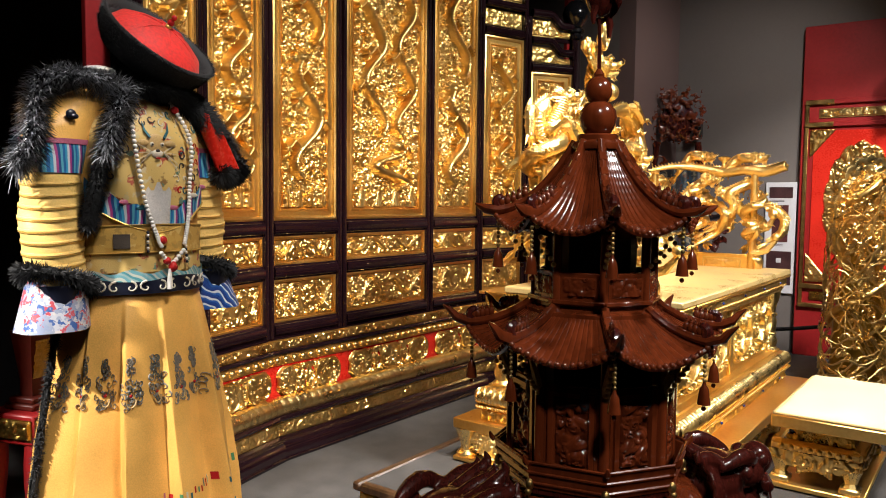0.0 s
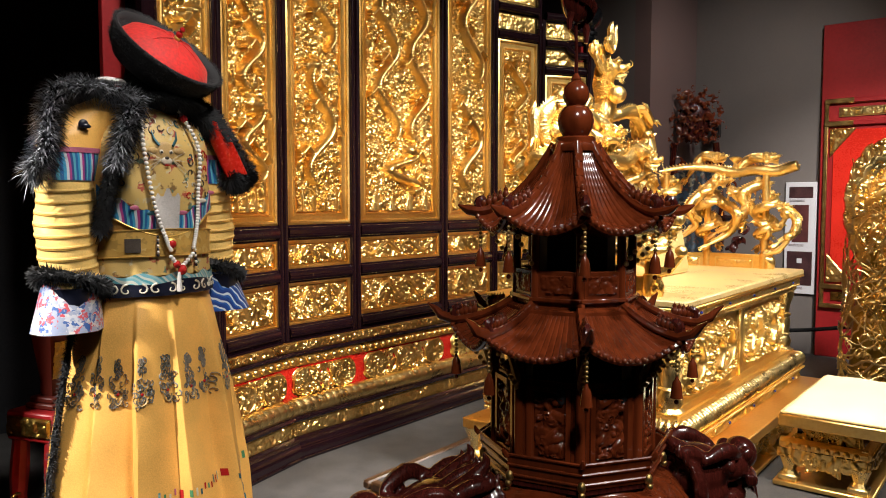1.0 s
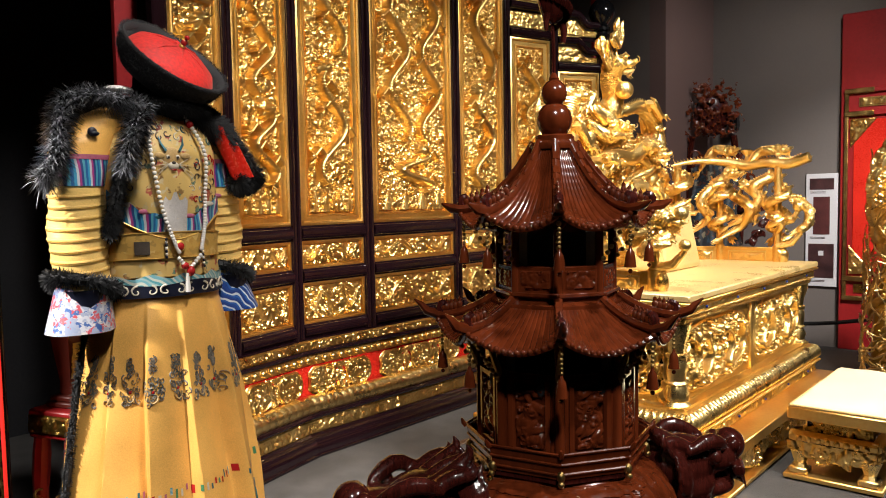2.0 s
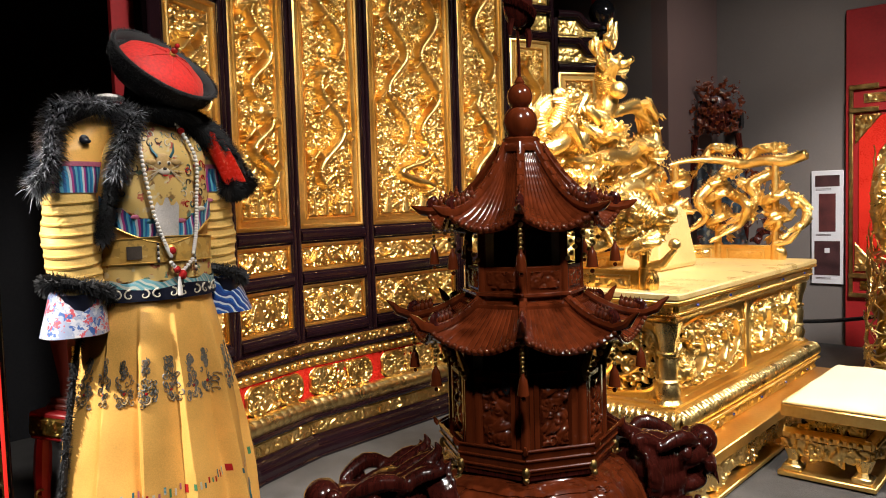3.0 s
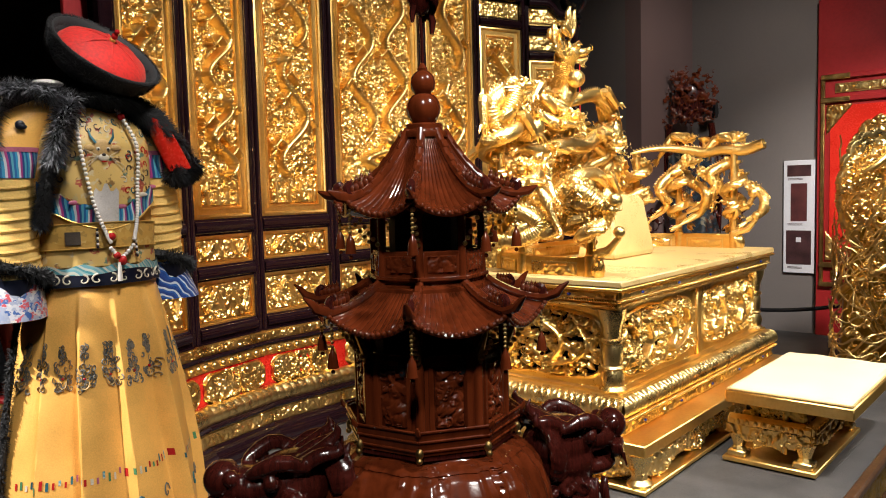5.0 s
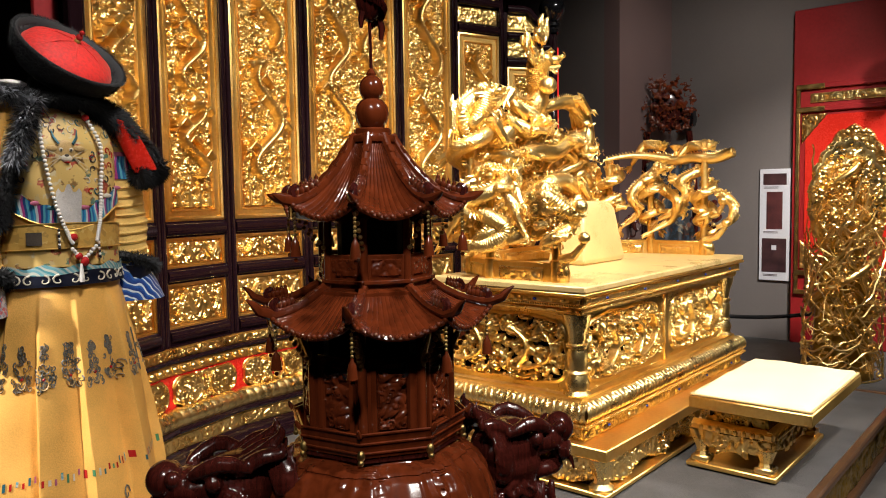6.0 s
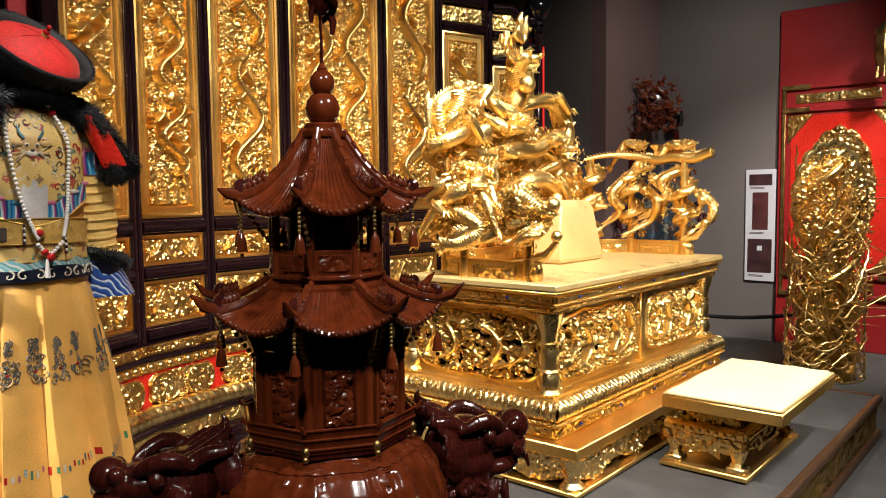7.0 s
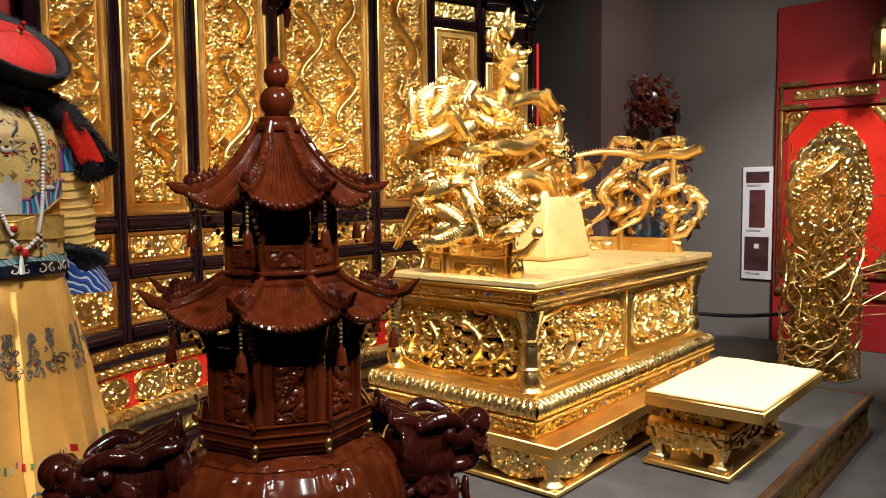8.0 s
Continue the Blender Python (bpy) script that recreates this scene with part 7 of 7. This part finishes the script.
def build_chair():
    """The carved dark red chair against the return wall."""
    x, y = 3.82, 1.32
    t = thing("carved_chair", x, y, FLOOR, -55, "dark red carved wooden chair against the wall", "chair")
    rng = random.Random(81)
    part("seat", Geo().box(-0.28, 0.28, -0.24, 0.24, 0.42, 0.5, 0.01), ROSEWOOD_DARK, t)
    for a in (-0.25, 0.25):
        for b in (-0.21, 0.21):
            part("leg", Geo().box(a - 0.03, a + 0.03, b - 0.03, b + 0.03, FLOOR, 0.42, 0.01), ROSEWOOD_DARK, t)
    part("apron", cloud((0, -0.22, 0.36), 0.14, 16, rng, 0.2), ROSEWOOD_DARK, t)
    for a in (-0.22, 0.22):
        part("back_stile", Geo().sweep(smooth_path([(a, 0.22, 0.5), (a * 1.1, 0.23, 0.9), (a * 0.95, 0.22, 1.3), (a * 0.8, 0.22, 1.6)], 16), 0.03, 8), ROSEWOOD_DARK, t)
        part("back_carving", cloud((a * 0.95, 0.22, 1.35), 0.12, 16, rng, 0.3), ROSEWOOD, t)
        part("arm", Geo().sweep(smooth_path([(a, 0.2, 0.95), (a * 1.25, 0.0, 0.95), (a * 1.3, -0.22, 0.98)], 12), 0.026, 8), ROSEWOOD_DARK, t)
        fused(part("arm_carving", cloud((a * 1.25, -0.05, 0.75), 0.12, 14, rng, 0.6), ROSEWOOD_DARK, t), 0.012, 1)
    g = Geo()
    for k in range(34):
        u = (k * 0.618) % 1
        z = 1.62 + 0.42 * k / 33
        c2 = cloud(((u - 0.5) * (0.40 if z < 1.9 else 0.30), 0.2, z), 0.062, 9, rng, 0.6)
        g.add(c2.v, c2.f)
    fused(part("crest_carving", g, ROSEWOOD, t, "openwork carved crest"), 0.008, 1)
    part("crest_core", Geo().ball((0, 0.23, 1.78), 0.12, 10, 1.3, 0.3, 1.5), ROSEWOOD_DARK, t)
    c = thing("draped_cloth", x, y, 0.5, -55, "patterned blue and brown cloth draped over the chair", "cloth")
    n = 22
    grid = np.zeros((n, n, 3))
    for i in range(n):
        for j in range(n):
            u, v = i / (n - 1), j / (n - 1)
            grid[i, j] = (-0.2 + 0.4 * v + 0.02 * math.sin(u * 9), 0.16 - 0.1 * u + 0.03 * math.sin(v * 12 + u * 4), 1.32 - 0.8 * u + 0.05 * math.sin(v * 3.1))
    part("cloth", Geo().sheet(grid), PATCHWORK, c)
    s = thing("speaker", 4.40, 1.39, 1.66, 0, "small black loudspeaker on a wall bracket", "speaker")
    part("box", Geo().box(-0.08, 0.0, -0.035, 0.035, 1.66, 1.83, 0.01), BLACKGLOSS, s)
    part("bracket", Geo().box(0.0, 0.06, -0.015, 0.015, 1.70, 1.76, 0.003), BLACK, s)


build_chair()


def build_statue():
    """The tall gilded openwork sculpture before the red door panel."""
    x, y = 3.32, -0.11
    t = thing("gilded_sculpture", x, y, FLOOR, -40, "tall gilded openwork sculpture of coiling dragons and ribbons", "sculpture")
    t.scale = (1.12, 1.12, 1.0)
    rng = random.Random(91)
    g = Geo()
    def width(z):
        return float(np.interp(z, (FLOOR, 0.0, 0.5, 0.9, 1.2, 1.42), (0.24, 0.25, 0.23, 0.2, 0.17, 0.06)))
    for k in range(150):
        z = rng.uniform(FLOOR, 0.95)
        r = width(z)
        a0, span, rise = rng.uniform(0, 6.3), rng.uniform(0.5, 1.8), rng.uniform(-0.55, 0.55)
        q = [Vector((r * rng.uniform(0.95, 1.05) * math.cos(a0 + span * i / 11), 0.7 * r * math.sin(a0 + span * i / 11), min(1.42, max(FLOOR + 0.01, z + rise * i / 11 + 0.02 * math.sin(i * 1.1 + k))))) for i in range(12)]
        rr = rng.uniform(0.003, 0.008)
        g.sweep(q, [rr * (0.5 + 0.5 * math.sin(math.pi * i / 11)) + 0.001 for i in range(12)], 6)
    tagged(part("ribbon_work", g, GOLD_PALE, t, "interlaced gilded ribbons"), kind="stuff")
    g = Geo()
    for k in range(24):
        c = cloud((0.13 * math.sin(k * 2.2), -0.11, FLOOR + 0.06 + 0.055 * k), 0.08, 12, rng, 0.5)
        g.add(c.v, c.f)
    tagged(fused(part("cloud_work", g, GOLD, t, "gilded cloud scrolls"), 0.006, 1), kind="stuff")
    h = np.maximum(carve(0.52, 0.84, 0.006, rng, 0.045, 1.3), 0.25)
    zz, xx = np.mgrid[-1:1:h.shape[0] * 1j, -1:1:h.shape[1] * 1j]
    edge = 0.93 + 0.06 * np.abs(np.sin(np.arctan2(zz, xx) * 9))
    rad = np.hypot(xx, zz)
    h = np.where(rad > edge, 0, np.where(rad > edge - 0.1, np.maximum(h * 0.5, 0.55), h))
    part("flame_disc", relief(h, 0.52, 0.84, 0.05, 0.1, pose(-0.26, 0.0, 0.58)), GOLD_PALE, t, "oval gilded disc with a scalloped edge")
    pts = [(width(z) * 0.8 * math.cos(z * 9), width(z) * 0.6 * math.sin(z * 9), z) for z in np.linspace(FLOOR + 0.1, 1.25, 22)]
    part("dragon", dragon(pts, 0.026, 0.06, rng, 140, gaze=(-0.2, -1, 0.1)), GOLD, t, "gilded dragon coiling upwards")
    part("core", Geo().lathe([(0.2, FLOOR), (0.18, 0.3), (0.12, 0.7), (0.06, 0.9), (0.01, 1.0)], 16, None, 0, 1, 0.6), GOLD_DEEP, t)
    for k in range(30):
        z, a = rng.uniform(0.1, 1.1), rng.uniform(3.4, 6.0)
        r = width(z)
        b = Vector((r * math.cos(a), 0.7 * r * math.sin(a), z))
        d = Vector((math.cos(a) + rng.uniform(-0.8, 0.8), 0.7 * math.sin(a), rng.uniform(-0.9, 0.6))).normalized()
        part("spike", Geo().sweep([b, b + d * 0.1, b + d * 0.2], [0.004, 0.0045, 0.001], 6), GOLD_PALE, t)


build_statue()


def build_barrier():
    t = thing("rope_barrier", 4.0, 0.9, FLOOR, 0, "black rope barrier between two low black posts", "barrier")
    t.matrix_basis = pose(0, 0, FLOOR)
    for x, y in ((3.75, 1.45), (4.2, 0.12)):
        part("post", Geo().lathe([(0.1, FLOOR), (0.1, FLOOR + 0.015), (0.018, FLOOR + 0.03), (0.018, 0.12), (0.025, 0.14), (0.01, 0.15)], 16, pose(x, y, 0)), BLACK, t)
    part("rope", Geo().sweep([(3.75 + 0.45 * i / 14, 1.45 - 1.33 * i / 14, 0.11 - 0.08 * math.sin(math.pi * i / 14)) for i in range(15)], 0.016, 8), BLACK, t)


build_barrier()


def build_lantern():
    t = thing("hanging_lantern", 4.0, -0.31, 2.0, 0, "gilded hanging lantern near the red door panel", "lantern")
    part("body", Geo().lathe([(0.03, 1.92), (0.06, 1.95), (0.08, 2.02), (0.085, 2.1), (0.07, 2.18), (0.085, 2.2), (0.07, 2.23), (0.03, 2.27)], 8), BRONZE, t)
    part("cord", Geo().sweep([(0, 0, 2.26), (0, 0, CEIL)], 0.006, 6), BLACK, t)
    for k in range(8):
        a = math.pi / 4 * k
        part("tassel", Geo().sweep([(0.06 * math.cos(a), 0.06 * math.sin(a), 1.96), (0.062 * math.cos(a), 0.062 * math.sin(a), 1.88)], [0.004, 0.007], 6), BRONZE, t)


build_lantern()


# ---- dark corner behind the robe ----
def build_stand():
    """The carved red and gold stand behind the robe."""
    x, y = -1.36, 1.72
    t = thing("carved_stand", x, y, FLOOR, 20, "carved red and gold wooden stand behind the robe", "stand")
    rng = random.Random(95)
    # vase and step take the darkened lacquer as painted shade
    part("vase", Geo().lathe([(0.035, 0.42), (0.037, 0.44), (0.035, 0.47), (0.058, 0.62), (0.062, 0.64)], 4, None, math.pi / 4), ORANGE_SHADED, t, "red flared vase form")
    h = carve(0.06, 0.13, 0.004, rng, 0.016, 1.2)
    part("fretwork", relief(h, 0.06, 0.13, 0.008, 0.1, pose(-0.03, -0.031, 0.48, 8, 0, 0)), GOLD_DEEP, t)
    part("step", Geo().box(-0.06, 0.06, -0.06, 0.06, 0.38, 0.4, 0.005).box(-0.05, 0.05, -0.05, 0.05, 0.4, 0.42, 0.005), ORANGE_SHADED, t)
    # darker red on top and legs paints the gloom of this corner
    part("table_top", Geo().box(-0.1, 0.1, -0.1, 0.1, 0.28, 0.38, 0.006), RED_DARK, t)
    h = carve(0.19, 0.07, 0.004, rng, 0.022, 1.3)
    part("carved_frieze", relief(h, 0.19, 0.07, 0.02, None, pose(-0.095, -0.102, 0.295)), GOLD_DEEP, t, "carved gold frieze")
    h = carve(0.19, 0.07, 0.004, rng, 0.022, 1.3)
    part("carved_frieze", relief(h, 0.19, 0.07, 0.02, None, pose(-0.102, 0.095, 0.295, 0, 0, -90)), GOLD_DEEP, t, "carved gold frieze")
    for a in (-0.07, 0.07):
        for b in (-0.07, 0.07):
            part("leg", Geo().sweep(smooth_path([(a, b, 0.28), (a * 1.15, b * 1.15, 0.02), (a * 0.85, b * 0.85, -0.1), (a * 1.25, b * 1.25, FLOOR + 0.02)], 14), [0.026, 0.03, 0.03, 0.026, 0.026, 0.024, 0.024, 0.026, 0.03, 0.034, 0.036, 0.034, 0.03, 0.024], 8), RED_DARK, t)
            part("leg_carving", cloud((a * 1.15, b * 1.15, 0.03), 0.06, 7, rng, 0.8), GOLD_DEEP, t)


build_stand()


def build_dark_panel():
    """The black carved panel in the dark behind the robe."""
    t = thing("black_panel", -1.95, 1.78, FLOOR, -14, "black lacquered carved panel standing in the dark", "panel")
    rng = random.Random(97)
    part("board", Geo().box(-0.35, 0.38, 0.0, 0.03, FLOOR, 1.02, 0.006), BLACKGLOSS, t)
    h = carve(0.7, 1.1, 0.006, rng, 0.05, 1.0)
    part("carving", relief(h, 0.7, 1.1, 0.03, None, pose(-0.33, -0.001, FLOOR + 0.06)), BLACKGLOSS, t, "black lacquered carving")


build_dark_panel()
